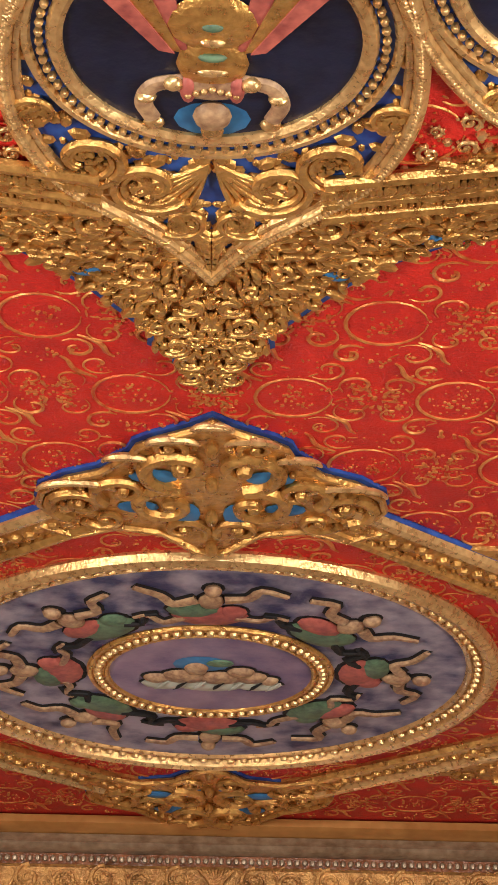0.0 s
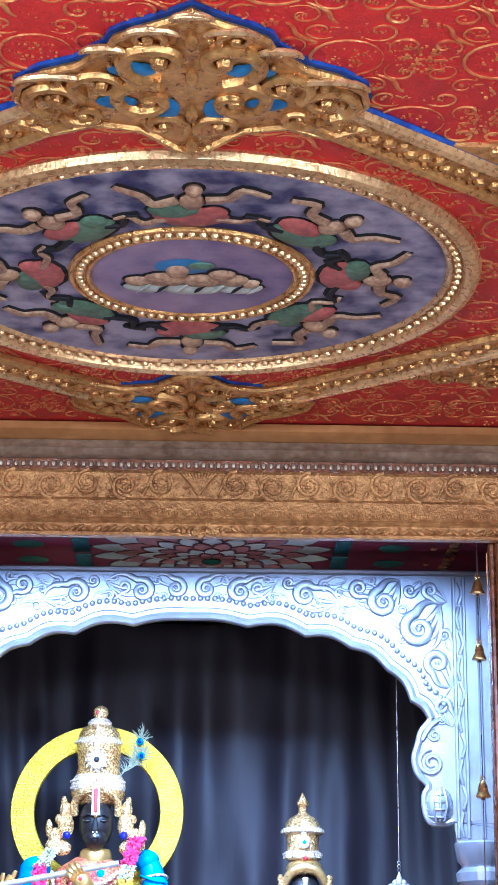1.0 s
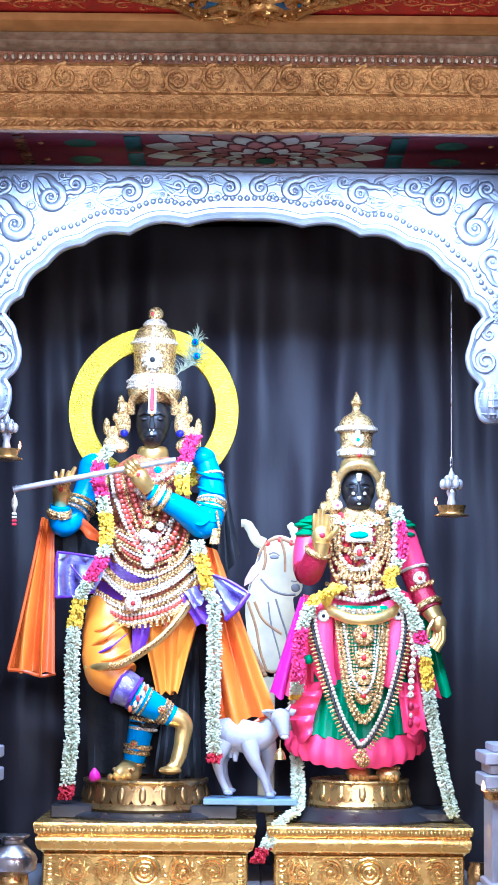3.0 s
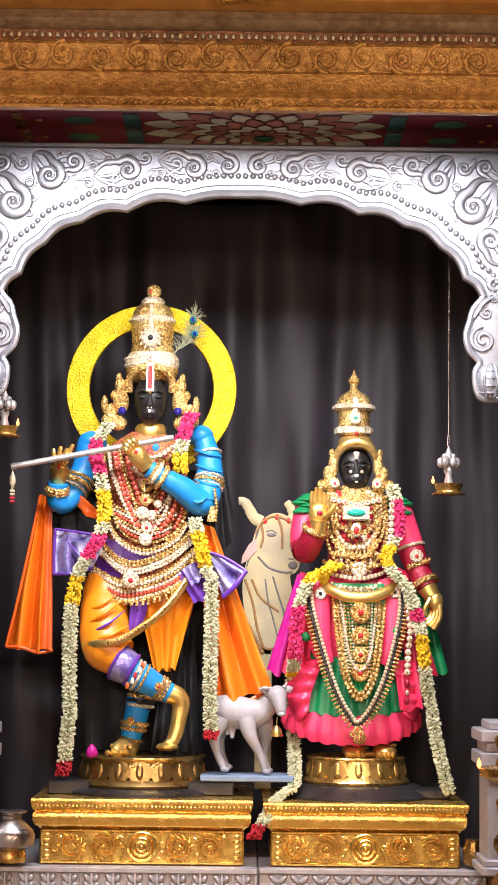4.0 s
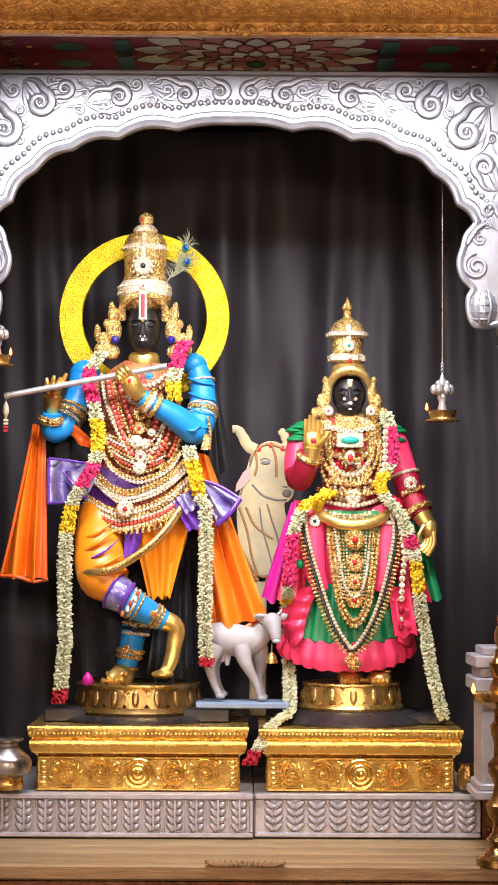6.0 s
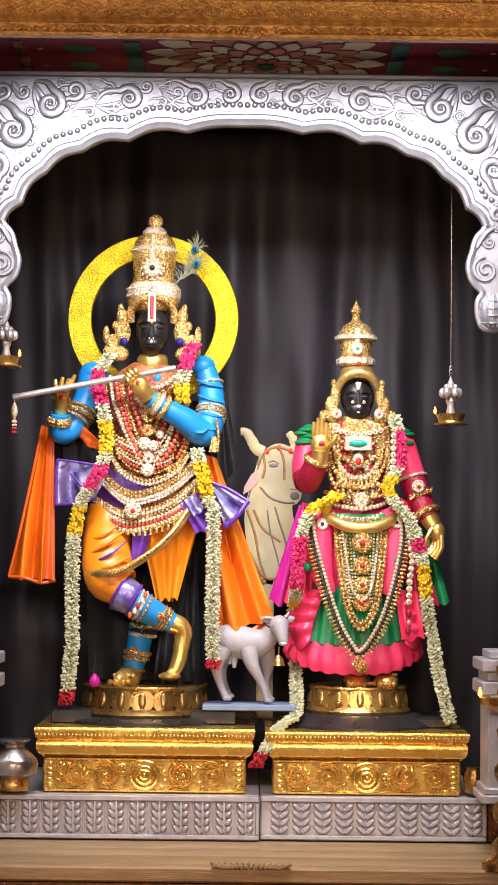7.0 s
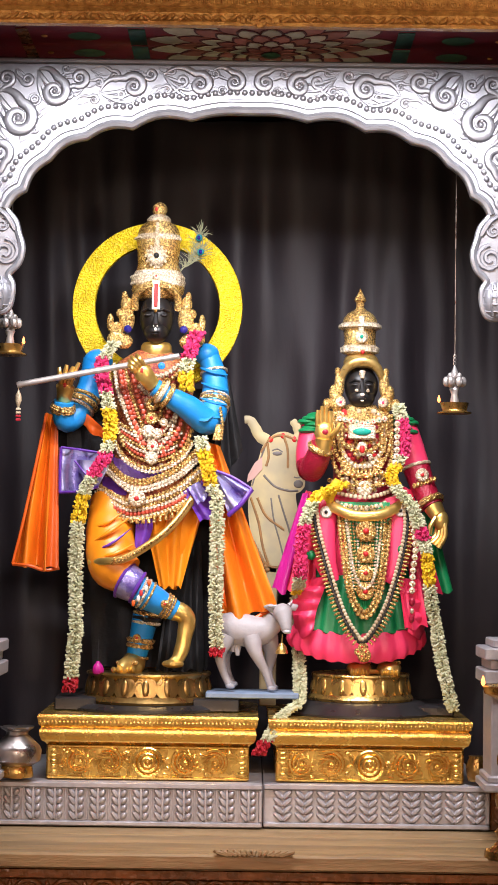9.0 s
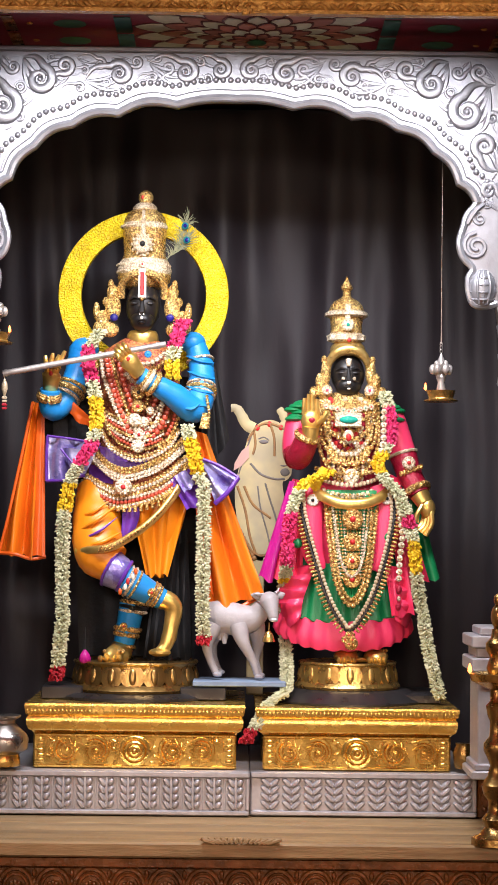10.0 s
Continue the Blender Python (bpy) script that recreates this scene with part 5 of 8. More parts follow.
HALO = material("yellow_tinsel", (0.94, 0.70, 0.01), 0.42, 0.1, (0.64, 0.42, 0.004), 170, 0.35, 0.7, 190, "voronoi")
GOLD_SMOOTH = material("smooth_pale_gold", (0.86, 0.60, 0.22), 0.3, 0.75, (0.62, 0.38, 0.10), 60, 0.6)
PRINT_GREY = material("printed_grey_nose", (0.16, 0.14, 0.13), 0.6, 0, (0.1, 0.09, 0.08), 40)
JASMINE = material("jasmine_blossom", (0.68, 0.65, 0.46), 0.7, 0, (0.44, 0.46, 0.26), 200, 0.6, island=0.16)
PINK_FLOWER = material("pink_oleander_flower", (0.74, 0.035, 0.17), 0.65, 0, (0.5, 0.012, 0.08), 150, 0.6, island=0.2)
YELLOW_FLOWER = material("yellow_chrysanthemum", (0.82, 0.56, 0.012), 0.65, 0, (0.62, 0.36, 0.005), 150, 0.6, island=0.15)
RED_FLOWER = material("red_rose_petals", (0.55, 0.012, 0.03), 0.6, 0, (0.34, 0.005, 0.015), 150, 0.6, island=0.2)
WHITE_CLAY = material("white_painted_calf", (0.44, 0.41, 0.42), 0.5, 0, (0.28, 0.25, 0.25), 16, 0.7, 0.2, 60)
PRINT_CREAM = material("printed_cream_board", (0.53, 0.42, 0.20), 0.6, 0, (0.34, 0.29, 0.18), 11, 0.5)
PRINT_SHADE = material("printed_brown_ink", (0.34, 0.17, 0.05), 0.55, 0, (0.2, 0.1, 0.04), 40)
PRINT_PINK = material("printed_pink_ear", (0.60, 0.30, 0.26), 0.55, 0, (0.4, 0.28, 0.24), 40)
PLANK_BLUE = material("blue_grey_painted_plank", (0.24, 0.32, 0.44), 0.5, 0, (0.16, 0.22, 0.32), 20)
FEATHER = material("peacock_barbs", (0.34, 0.33, 0.20), 0.5, 0.1, (0.20, 0.22, 0.14), 90)
FEATHER_EYE = material("peacock_eye", (0.01, 0.26, 0.24), 0.3, 0.3, (0.005, 0.1, 0.2), 90)
SILVER_SHINY = material("bright_silver", (0.62, 0.58, 0.56), 0.35, 0.6, (0.42, 0.38, 0.36), 60)


def string(g, pts, step, r, mi, k=8):
    for p in along(smooth(pts, k), step):
        g.ball(p, r, mi, 6, 4)


def bangle(g, a, b, r, w, mi):
    """A ring round a limb at a that points towards b."""
    d = (Vector(b) - Vector(a)).normalized()
    s = d.cross(Vector((0, 1, 0.01))).normalized()
    t = s.cross(d)
    g.tube([Vector(a) + r * (math.cos(q) * s + math.sin(q) * t) for q in lin(0, 2 * math.pi, 19)[:-1]], w, mi, 6, 1, None, True)


def fold(top, bottom, n, m, wave, depth, phase=0.0):
    """Rows of a hanging cloth between a top line and a bottom line, with folds."""
    rows = []
    for j in range(m):
        s = j / (m - 1)
        row = []
        for i in range(n):
            t = i / (n - 1)
            a, b = Vector(top[0]).lerp(Vector(top[1]), t), Vector(bottom[0]).lerp(Vector(bottom[1]), t)
            p = a.lerp(b, s)
            w = math.sin(t * wave + phase + 0.6 * math.sin(3 * s))
            p.y += depth * w * (0.35 + 0.65 * s)
            p.x += 0.006 * math.sin(5 * s + phase) * (0.3 + t)
            row.append(tuple(p))
        rows.append(row)
    return rows


def drape(top, bottom, n, m, waves, depth, phase=0.0):
    """Rows of a heavy satin cloth with a few broad folds that widen and wander as they fall."""
    rows = []
    w0, w1 = (Vector(top[1]) - Vector(top[0])).length, (Vector(bottom[1]) - Vector(bottom[0])).length
    full = max(w0, w1)
    for j in range(m):
        s = j / (m - 1)
        wide = w0 + (w1 - w0) * s
        row = []
        for i in range(n):
            t = i / (n - 1)
            p = Vector(top[0]).lerp(Vector(top[1]), t).lerp(Vector(bottom[0]).lerp(Vector(bottom[1]), t), s)
            a = 2 * math.pi * waves * (t + 0.07 * math.sin(2.6 * s + phase)) + phase
            w = math.sin(a) + 0.12 * math.sin(2.3 * a + 1.4 + 2 * s) + 0.7 * noise.noise((t * 1.3 * waves + phase, s * 2.2, phase * 3))
            p.y += depth * w * (wide / full) ** 1.2
            p.z += 0.006 * math.sin(a) * s
            row.append(tuple(p))
        rows.append(row)
    return rows


def flute_player():
    """A dark standing statue in blue and orange, one leg crossed, hands raised to one side: one mesh."""
    g = Geo()
    SKIN, GD, BL, OR, PU, BR, JW, PA, RE, BK, GG, GB, WH, LV, RO, CO, FL = range(17)
    mats = [FACE_STONE, GOLD_SKIN, SATIN_BLUE, SATIN_ORANGE, SATIN_PURPLE, BROCADE, JEWEL_GOLD, JEWEL_PALE, RED_PAINT, BLACK_CLOTH, GEM_GREEN, GEM_BLUE, WHITE_PAINT, SATIN_LAVENDER, SATIN_RED_ORANGE, CORAL, SATIN_FLAME]
    X = -0.305
    # head
    g.ball((X, -0.02, 2.335), (0.055, 0.062, 0.082), SKIN, 20, 14)
    g.ball((X, -0.045, 2.285), (0.040, 0.045, 0.036), SKIN, 16, 10)
    g.tube([(X, -0.080, 2.352), (X, -0.090, 2.325), (X, -0.098, 2.308), (X, -0.086, 2.300)], [0.006, 0.008, 0.011, 0.007], SKIN, 8)
    g.ball((X, -0.088, 2.282), (0.014, 0.008, 0.0045), SKIN, 10, 6)
    g.ball((X, -0.087, 2.275), (0.011, 0.008, 0.0045), SKIN, 10, 6)
    for s in (-1, 1):
        g.ball((X + s * 0.024, -0.075, 2.337), (0.015, 0.007, 0.005), SKIN, 10, 6)
        g.tube([(X + s * 0.008, -0.083, 2.352), (X + s * 0.025, -0.080, 2.358), (X + s * 0.043, -0.066, 2.350)], 0.004, SKIN, 6)
        g.ball((X + s * 0.006, -0.098, 2.300), 0.0028, WH, 6, 4)
    g.ball((X, -0.094, 2.290), (0.005, 0.003, 0.006), WH, 6, 4)
    g.box(X - 0.013, X + 0.013, -0.093, -0.074, 2.352, 2.445, WH, 0.003)
    g.box(X - 0.0058, X + 0.0058, -0.098, -0.090, 2.362, 2.437, RE, 0.002)
    g.ball((X, -0.093, 2.349), 0.006, JW, 8, 5)
    # tall crown
    c = (X + 0.002, 0.0, 0)
    g.lathe(c, [(0.060, 2.395), (0.082, 2.415), (0.087, 2.43), (0.084, 2.44)], JW, 28)
    g.lathe(c, [(0.086, 2.438), (0.090, 2.452), (0.083, 2.475), (0.075, 2.487)], PA, 28)
    g.lathe(c, [(0.073, 2.486), (0.067, 2.51), (0.069, 2.55), (0.071, 2.588)], JW, 28)
    g.lathe(c, [(0.073, 2.587), (0.074, 2.60), (0.069, 2.606)], PA, 28)
    g.lathe(c, [(0.069, 2.605), (0.064, 2.625), (0.052, 2.642), (0.036, 2.652)], JW, 28, 1, 0.02, 12)
    g.lathe(c, [(0.038, 2.650), (0.040, 2.658), (0.032, 2.668), (0.022, 2.674)], PA, 20)
    g.ball((X + 0.004, 0, 2.692), (0.025, 0.025, 0.024), JW, 14, 8)
    g.ball((X - 0.006, -0.023, 2.690), (0.005, 0.004, 0.007), RE, 8, 5)
    for k in range(26):
        a = math.pi * (1 + k / 25)
        for r, z, q in ((0.086, 2.446, 0.004), (0.086, 2.468, 0.004), (0.074, 2.594, 0.004)):
            g.ball((X + r * math.cos(a), r * math.sin(a), z), q, PA, 6, 4)
    g.tube([(X, -0.074, 2.49), (X, -0.080, 2.55), (X, -0.078, 2.60), (X, -0.062, 2.64)], [0.010, 0.009, 0.007, 0.005], PA, 8, 0.5)
    rosette(g, (X - 0.001, -0.083, 2.528), 0.032, PA, SKIN)
    for k in range(12):
        a = 2 * math.pi * k / 12
        g.ball((X - 0.001 + 0.034 * math.cos(a), -0.080, 2.528 + 0.034 * math.sin(a)), 0.005, PA, 6, 4)
    rosette(g, (X, -0.092, 2.462), 0.012, PA, RE)
    for s in (-1, 1):
        g.tube(smooth([(X + s * 0.010, -0.088, 2.438), (X + s * 0.042, -0.078, 2.425), (X + s * 0.068, -0.05, 2.398), (X + s * 0.070, -0.03, 2.36)], 4), 0.013, JW, 8)
        # winged ear ornaments
        for dx, dz, r in ((0.098, 2.375, (0.018, 0.016, 0.028)), (0.103, 2.40, (0.010, 0.010, 0.018)), (0.095, 2.325, (0.026, 0.018, 0.042)), (0.128, 2.285, (0.022, 0.018, 0.034)), (0.148, 2.315, (0.011, 0.010, 0.030)), (0.105, 2.255, (0.030, 0.02, 0.026)), (0.138, 2.262, (0.020, 0.016, 0.022)), (0.118, 2.345, (0.012, 0.012, 0.016))):
            g.ball((X + s * dx, -0.045, dz), r, JW, 10, 7)
        g.ball((X + s * 0.090, -0.068, 2.292), (0.013, 0.008, 0.013), GB, 10, 6)
    # trunk
    g.lathe((X, 0.0, 0), [(0.045, 2.205), (0.052, 2.225), (0.050, 2.245), (0.043, 2.255)], GD, 20)
    trunk = [(-0.307, 0, 2.226), (-0.310, 0, 2.184), (-0.313, 0, 2.125), (-0.315, 0, 2.033), (-0.317, 0, 1.941), (-0.319, 0, 1.868), (-0.322, 0, 1.795), (-0.322, 0, 1.712)]
    g.tube(trunk, [0.06, 0.120, 0.135, 0.122, 0.116, 0.132, 0.160, 0.170], BR, 28, 0.62, (0, 1, 0))
    # sleeves: east forearm crosses the chest, west elbow hangs out to the side
    ea = smooth([(-0.138, 0, 2.223), (-0.114, -0.02, 2.144), (-0.113, -0.05, 2.060), (-0.133, -0.09, 1.997), (-0.199, -0.13, 2.040), (-0.261, -0.155, 2.073), (-0.301, -0.165, 2.097)], 5)
    n = len(ea)
    g.tube(ea, [(0.033 + 0.012 * math.sin(math.pi * min(1, (i / n) * 1.25)) - 0.012 * max(0, i / n - 0.6)) * (1 + 0.02 * math.sin(i * 1.7)) for i in range(n)], BL, 16)
    wa = smooth([(-0.499, 0, 2.196), (-0.515, -0.01, 2.112), (-0.553, -0.04, 2.023), (-0.586, -0.07, 1.992), (-0.596, -0.09, 2.019), (-0.593, -0.105, 2.054)], 5)
    n = len(wa)
    g.tube(wa, [0.044 - 0.012 * i / n for i in range(n)], BL, 16)
    g.ball((-0.142, 0, 2.220), (0.042, 0.045, 0.036), BL, 16, 10)
    g.ball((-0.494, 0, 2.193), (0.048, 0.048, 0.040), BL, 16, 10)
    for k in range(5):
        a, b = ea[4 + 3 * k], ea[5 + 3 * k]
        g.tube(smooth([a + Vector((-0.045, -0.030, 0.012)), a + Vector((0.0, -0.052, -0.004)), b + Vector((0.042, -0.030, 0.006))], 4), [0.002, 0.004, 0.005, 0.006, 0.006, 0.006, 0.005, 0.004, 0.002], BL, 6)
    for i, w, q in ((4, 0.005, 0.042), (9, 0.005, 0.045), (10, 0.008, 0.045), (11, 0.005, 0.045), (25, 0.009, 0.036), (27, 0.009, 0.033), (28, 0.008, 0.031)):
        j = min(i, len(ea) - 2)
        bangle(g, ea[j], ea[j + 1], q, w, PA if i in (4, 9, 11, 27) else JW)
    for i, w, q in ((7, 0.006, 0.044), (8, 0.010, 0.044), (9, 0.006, 0.043), (21, 0.007, 0.034), (22, 0.009, 0.034), (23, 0.007, 0.033)):
        bangle(g, wa[i], wa[i + 1], q, w, PA if i == 9 else JW)
    # gilded hands closed round the flute
    for wrist, palm, tips in (((-0.593, -0.105, 2.058), (-0.586, -0.135, 2.099), ((-0.603, -0.175, 2.156), (-0.579, -0.178, 2.164), (-0.558, -0.178, 2.159), (-0.541, -0.17, 2.172))), ((-0.304, -0.165, 2.101), (-0.340, -0.185, 2.145), ((-0.382, -0.205, 2.164), (-0.382, -0.205, 2.178), (-0.375, -0.203, 2.191), (-0.358, -0.2, 2.197)))):
        wrist, palm = Vector(wrist), Vector(palm)
        g.tube([wrist, wrist.lerp(palm, 0.45), palm, palm + (palm - wrist) * 0.25], [0.024, 0.026, 0.031, 0.020], GD, 12, 0.7)
        for k, tip in enumerate(tips):
            tip = Vector(tip)
            side = (palm - wrist).normalized().cross(Vector((0, 1, 0)))
            root = palm + side * 0.011 * (1.5 - k) * (-1 if side.x > 0 else 1) + (palm - wrist) * 0.2
            g.tube(smooth([root, root.lerp(tip, 0.5) + Vector((0, -0.016, 0)), tip], 4), [0.0088, 0.0088, 0.0086, 0.0084, 0.0082, 0.008, 0.0075, 0.007, 0.0055], GD, 8)
            bangle(g, root.lerp(tip, 0.25) + Vector((0, -0.010, 0)), tip, 0.0092, 0.0022, JW)
        g.ball(palm + Vector((0.0, -0.024, 0.002)), (0.006, 0.003, 0.008), RE, 8, 5)
    # necklaces: pearl, coral and gold ropes that meet on the breast
    F = -0.105
    for pts, r, mi in ((((-0.437, -0.07, 2.176), (-0.421, -0.1, 2.088), (-0.384, -0.115, 1.997), (-0.339, -0.12, 1.913), (-0.310, -0.122, 1.877)), 0.0075, PA), (((-0.452, -0.06, 2.155), (-0.437, -0.09, 2.043), (-0.413, -0.1, 1.952), (-0.398, -0.1, 1.908)), 0.0075, JW),
                       (((-0.418, -0.08, 2.168), (-0.401, -0.105, 2.088), (-0.370, -0.117, 1.997), (-0.336, -0.122, 1.923)), 0.0095, CO), (((-0.399, -0.09, 2.160), (-0.383, -0.108, 2.093), (-0.355, -0.118, 2.015), (-0.329, -0.122, 1.943)), 0.0075, JW), (((-0.407, -0.085, 2.164), (-0.390, -0.107, 2.090), (-0.363, -0.118, 2.006)), 0.006, CO),
                       (((-0.377, -0.09, 2.153), (-0.361, -0.112, 2.088), (-0.338, -0.12, 2.024), (-0.319, -0.122, 1.970)), 0.0095, CO), (((-0.197, -0.08, 2.138), (-0.205, -0.1, 2.037), (-0.236, -0.115, 1.945), (-0.278, -0.12, 1.888)), 0.0095, CO), (((-0.178, -0.07, 2.057), (-0.183, -0.09, 1.974), (-0.207, -0.1, 1.910), (-0.249, -0.115, 1.867)), 0.0085, JW),
                       (((-0.192, -0.07, 2.039), (-0.197, -0.09, 1.965), (-0.221, -0.1, 1.910)), 0.007, CO), (((-0.218, -0.09, 2.137), (-0.227, -0.108, 2.036), (-0.254, -0.118, 1.954), (-0.289, -0.122, 1.903)), 0.008, PA), (((-0.243, -0.09, 2.137), (-0.252, -0.112, 2.044), (-0.276, -0.12, 1.971), (-0.300, -0.122, 1.924)), 0.009, CO), (((-0.265, -0.1, 2.144), (-0.274, -0.114, 2.062), (-0.290, -0.121, 1.989)), 0.008, JW),
                       (((-0.370, -0.1, 2.174), (-0.337, -0.11, 2.148), (-0.300, -0.112, 2.137), (-0.261, -0.11, 2.149), (-0.230, -0.09, 2.177)), 0.009, PA), (((-0.388, -0.1, 2.166), (-0.343, -0.112, 2.126), (-0.300, -0.114, 2.112), (-0.253, -0.112, 2.127), (-0.211, -0.09, 2.170)), 0.009, JW), (((-0.354, -0.112, 2.104), (-0.313, -0.116, 2.076), (-0.260, -0.112, 2.102)), 0.008, PA),
                       (((-0.415, -0.1, 2.079), (-0.358, -0.118, 1.979), (-0.311, -0.124, 1.934), (-0.261, -0.118, 1.975), (-0.213, -0.1, 2.064)), 0.006, PA)):
        string(g, pts, 1.85 * r, r, mi)
    for k in range(7):
        a, b = Vector((-0.414, -0.098, 1.985)), Vector((-0.212, -0.098, 1.970))
        dz = -0.013 * k
        string(g, [a + Vector((0.004 * k, 0, dz)), a.lerp(b, 0.25) + Vector((0, -0.022, dz - 0.022)), a.lerp(b, 0.5) + Vector((0, -0.026, dz - 0.036)), a.lerp(b, 0.75) + Vector((0, -0.022, dz - 0.022)), b + Vector((-0.004 * k, 0, dz))], 0.0115, 0.0058, (JW, PA, CO)[k % 3])
    for k in range(60):
        t, u = rnd.random(), rnd.uniform(-1, 1)
        p = Vector((-0.311, -0.098, 2.117)).lerp(Vector((-0.310, -0.112, 1.845)), t) + Vector((u * 0.085, 0.028 * u * u, 0))
        g.ball(p, (0.008, 0.006, 0.008), (JW, PA, JW, CO)[k % 4], 7, 4)
    for px, r, mi, mj in (((-0.309, -0.13, 2.046), 0.021, JW, SKIN), ((-0.311, -0.132, 2.002), 0.021, JW, RE), ((-0.321, -0.132, 1.959), 0.022, PA, WH), ((-0.293, -0.132, 1.952), 0.018, PA, WH), ((-0.306, -0.134, 1.912), 0.019, PA, RE), ((-0.309, -0.136, 1.875), 0.022, PA, WH), ((-0.272, -0.13, 1.989), 0.014, PA, WH), ((-0.282, -0.12, 2.170), 0.012, BL, BL)):
        rosette(g, px, r, mi, mj)
    # girdles: broad belts of gold scales and pale stones, tilted with the hip, on purple and orange silk
    for a, b, c, d in (((-0.438, -0.085, 1.881), (-0.259, -0.105, 1.825), (-0.422, -0.09, 1.817), (-0.268, -0.11, 1.792)), ((-0.475, -0.06, 1.823), (-0.385, -0.1, 1.794), (-0.463, -0.065, 1.769), (-0.381, -0.105, 1.755))):
        g.sheet(fold([a, b], [c, d], 12, 5, 5, 0.004), PU)
    for pts, r, kinds in ((((-0.431, -0.09, 1.935), (-0.393, -0.115, 1.876), (-0.309, -0.128, 1.841), (-0.220, -0.112, 1.879), (-0.179, -0.08, 1.939)), 0.0068, (JW, PA)), (((-0.442, -0.08, 1.859), (-0.394, -0.115, 1.817), (-0.330, -0.128, 1.805), (-0.232, -0.115, 1.846), (-0.163, -0.07, 1.912)), 0.0068, (JW, JW, PA)),
                          (((-0.452, -0.08, 1.841), (-0.398, -0.118, 1.793), (-0.351, -0.13, 1.776), (-0.241, -0.12, 1.813), (-0.157, -0.07, 1.885)), 0.0062, (PA, PA)), (((-0.482, -0.05, 1.791), (-0.411, -0.11, 1.750), (-0.354, -0.13, 1.740), (-0.240, -0.122, 1.778), (-0.149, -0.07, 1.856)), 0.0072, (JW, PA, JW)),
                          (((-0.490, -0.04, 1.766), (-0.419, -0.108, 1.725), (-0.360, -0.13, 1.708), (-0.239, -0.122, 1.742), (-0.142, -0.06, 1.821)), 0.0068, (PA, CO, PA)), (((-0.494, -0.035, 1.748), (-0.423, -0.105, 1.704), (-0.360, -0.128, 1.690), (-0.230, -0.12, 1.724), (-0.138, -0.05, 1.796)), 0.007, (JW, JW))):
        for q, mi in enumerate(kinds):
            string(g, [Vector(p) + Vector((0, -0.003 * (q % 2), -0.0115 * q)) for p in pts], 1.85 * r, r, mi)
    rosette(g, (-0.353, -0.145, 1.745), 0.028, PA, RE)
    for k in range(19):
        a = Vector((-0.477, -0.06, 1.715)).lerp(Vector((-0.151, -0.07, 1.750)), k / 18)
        a.y -= 0.075 * math.sin(math.pi * k / 18)
        a.z -= 0.045 * math.sin(math.pi * k / 18)
        g.tube([a, a + Vector((0, -0.002, -0.020))], [0.004, 0.0065], JW, 6)
    # lower garment with wide soft folds
    th = smooth([(-0.440, -0.02, 1.747), (-0.440, -0.06, 1.664), (-0.435, -0.1, 1.592), (-0.425, -0.13, 1.535), (-0.377, -0.145, 1.500)], 5)
    n = len(th)
    g.tube(th, [(0.066 + 0.014 * math.sin(math.pi * i / n) - 0.03 * max(0, i / n - 0.75)) * (1 + 0.015 * math.sin(i * 1.3)) for i in range(n)], OR, 24, 0.95)
    st = smooth([(-0.241, 0, 1.750), (-0.242, -0.02, 1.677), (-0.246, -0.02, 1.595), (-0.247, -0.01, 1.522), (-0.245, 0, 1.457)], 5)
    n = len(st)
    g.tube(st, [0.096 - 0.084 * (i / n) ** 1.5 for i in range(n)], OR, 24, 0.75)
    g.sheet(drape([(-0.336, -0.118, 1.710), (-0.133, -0.06, 1.759)], [(-0.280, -0.085, 1.462), (-0.212, -0.06, 1.466)], 40, 24, 2.6, 0.020, 0.5), OR)
    g.sheet(fold([(-0.357, -0.128, 1.692), (-0.306, -0.132, 1.692)], [(-0.358, -0.125, 1.568), (-0.316, -0.115, 1.576)], 12, 10, 7, 0.008), PU)
    for pts, w, mi in ((((-0.496, -0.15, 1.574), (-0.429, -0.19, 1.601), (-0.368, -0.165, 1.650)), 0.0045, PU), (((-0.499, -0.14, 1.600), (-0.440, -0.18, 1.635), (-0.377, -0.15, 1.682)), 0.007, OR), (((-0.488, -0.16, 1.556), (-0.419, -0.2, 1.569), (-0.357, -0.165, 1.602)), 0.007, OR), (((-0.497, -0.11, 1.654), (-0.451, -0.15, 1.663), (-0.399, -0.14, 1.700)), 0.006, OR)):
        ln = smooth(pts, 6)
        g.tube(ln, [w * (0.25 + 0.75 * math.sin(math.pi * i / (len(ln) - 1))) for i in range(len(ln))], mi, 8)
    # broad gold cord over the knee, ringed
    cord = smooth([(-0.497, -0.15, 1.542), (-0.449, -0.2, 1.546), (-0.388, -0.215, 1.554), (-0.324, -0.18, 1.590), (-0.255, -0.145, 1.645), (-0.200, -0.12, 1.712), (-0.165, -0.095, 1.776), (-0.152, -0.07, 1.827)], 6)
    g.tube(cord, 0.0125, GD, 10, 0.6, (0, 1, 0))
    for i, p in enumerate(along(cord, 0.0085)):
        if p.x > -0.42:
            g.ball(p + Vector((0, -0.003, 0)), (0.005, 0.010, 0.0145), JW, 8, 5, Matrix.Rotation(0.6, 3, "Y"))
    XL = X + 0.016
    # crossed leg
    shin = smooth([(-0.391, -0.15, 1.490), (-0.366, -0.155, 1.476), (-0.340, -0.155, 1.462)], 5)
    g.tube(shin, [0.056, 0.057, 0.058, 0.058, 0.057, 0.056, 0.055, 0.054, 0.052, 0.050, 0.048], LV, 16)
    bangle(g, shin[1], shin[3], 0.059, 0.005, PU)
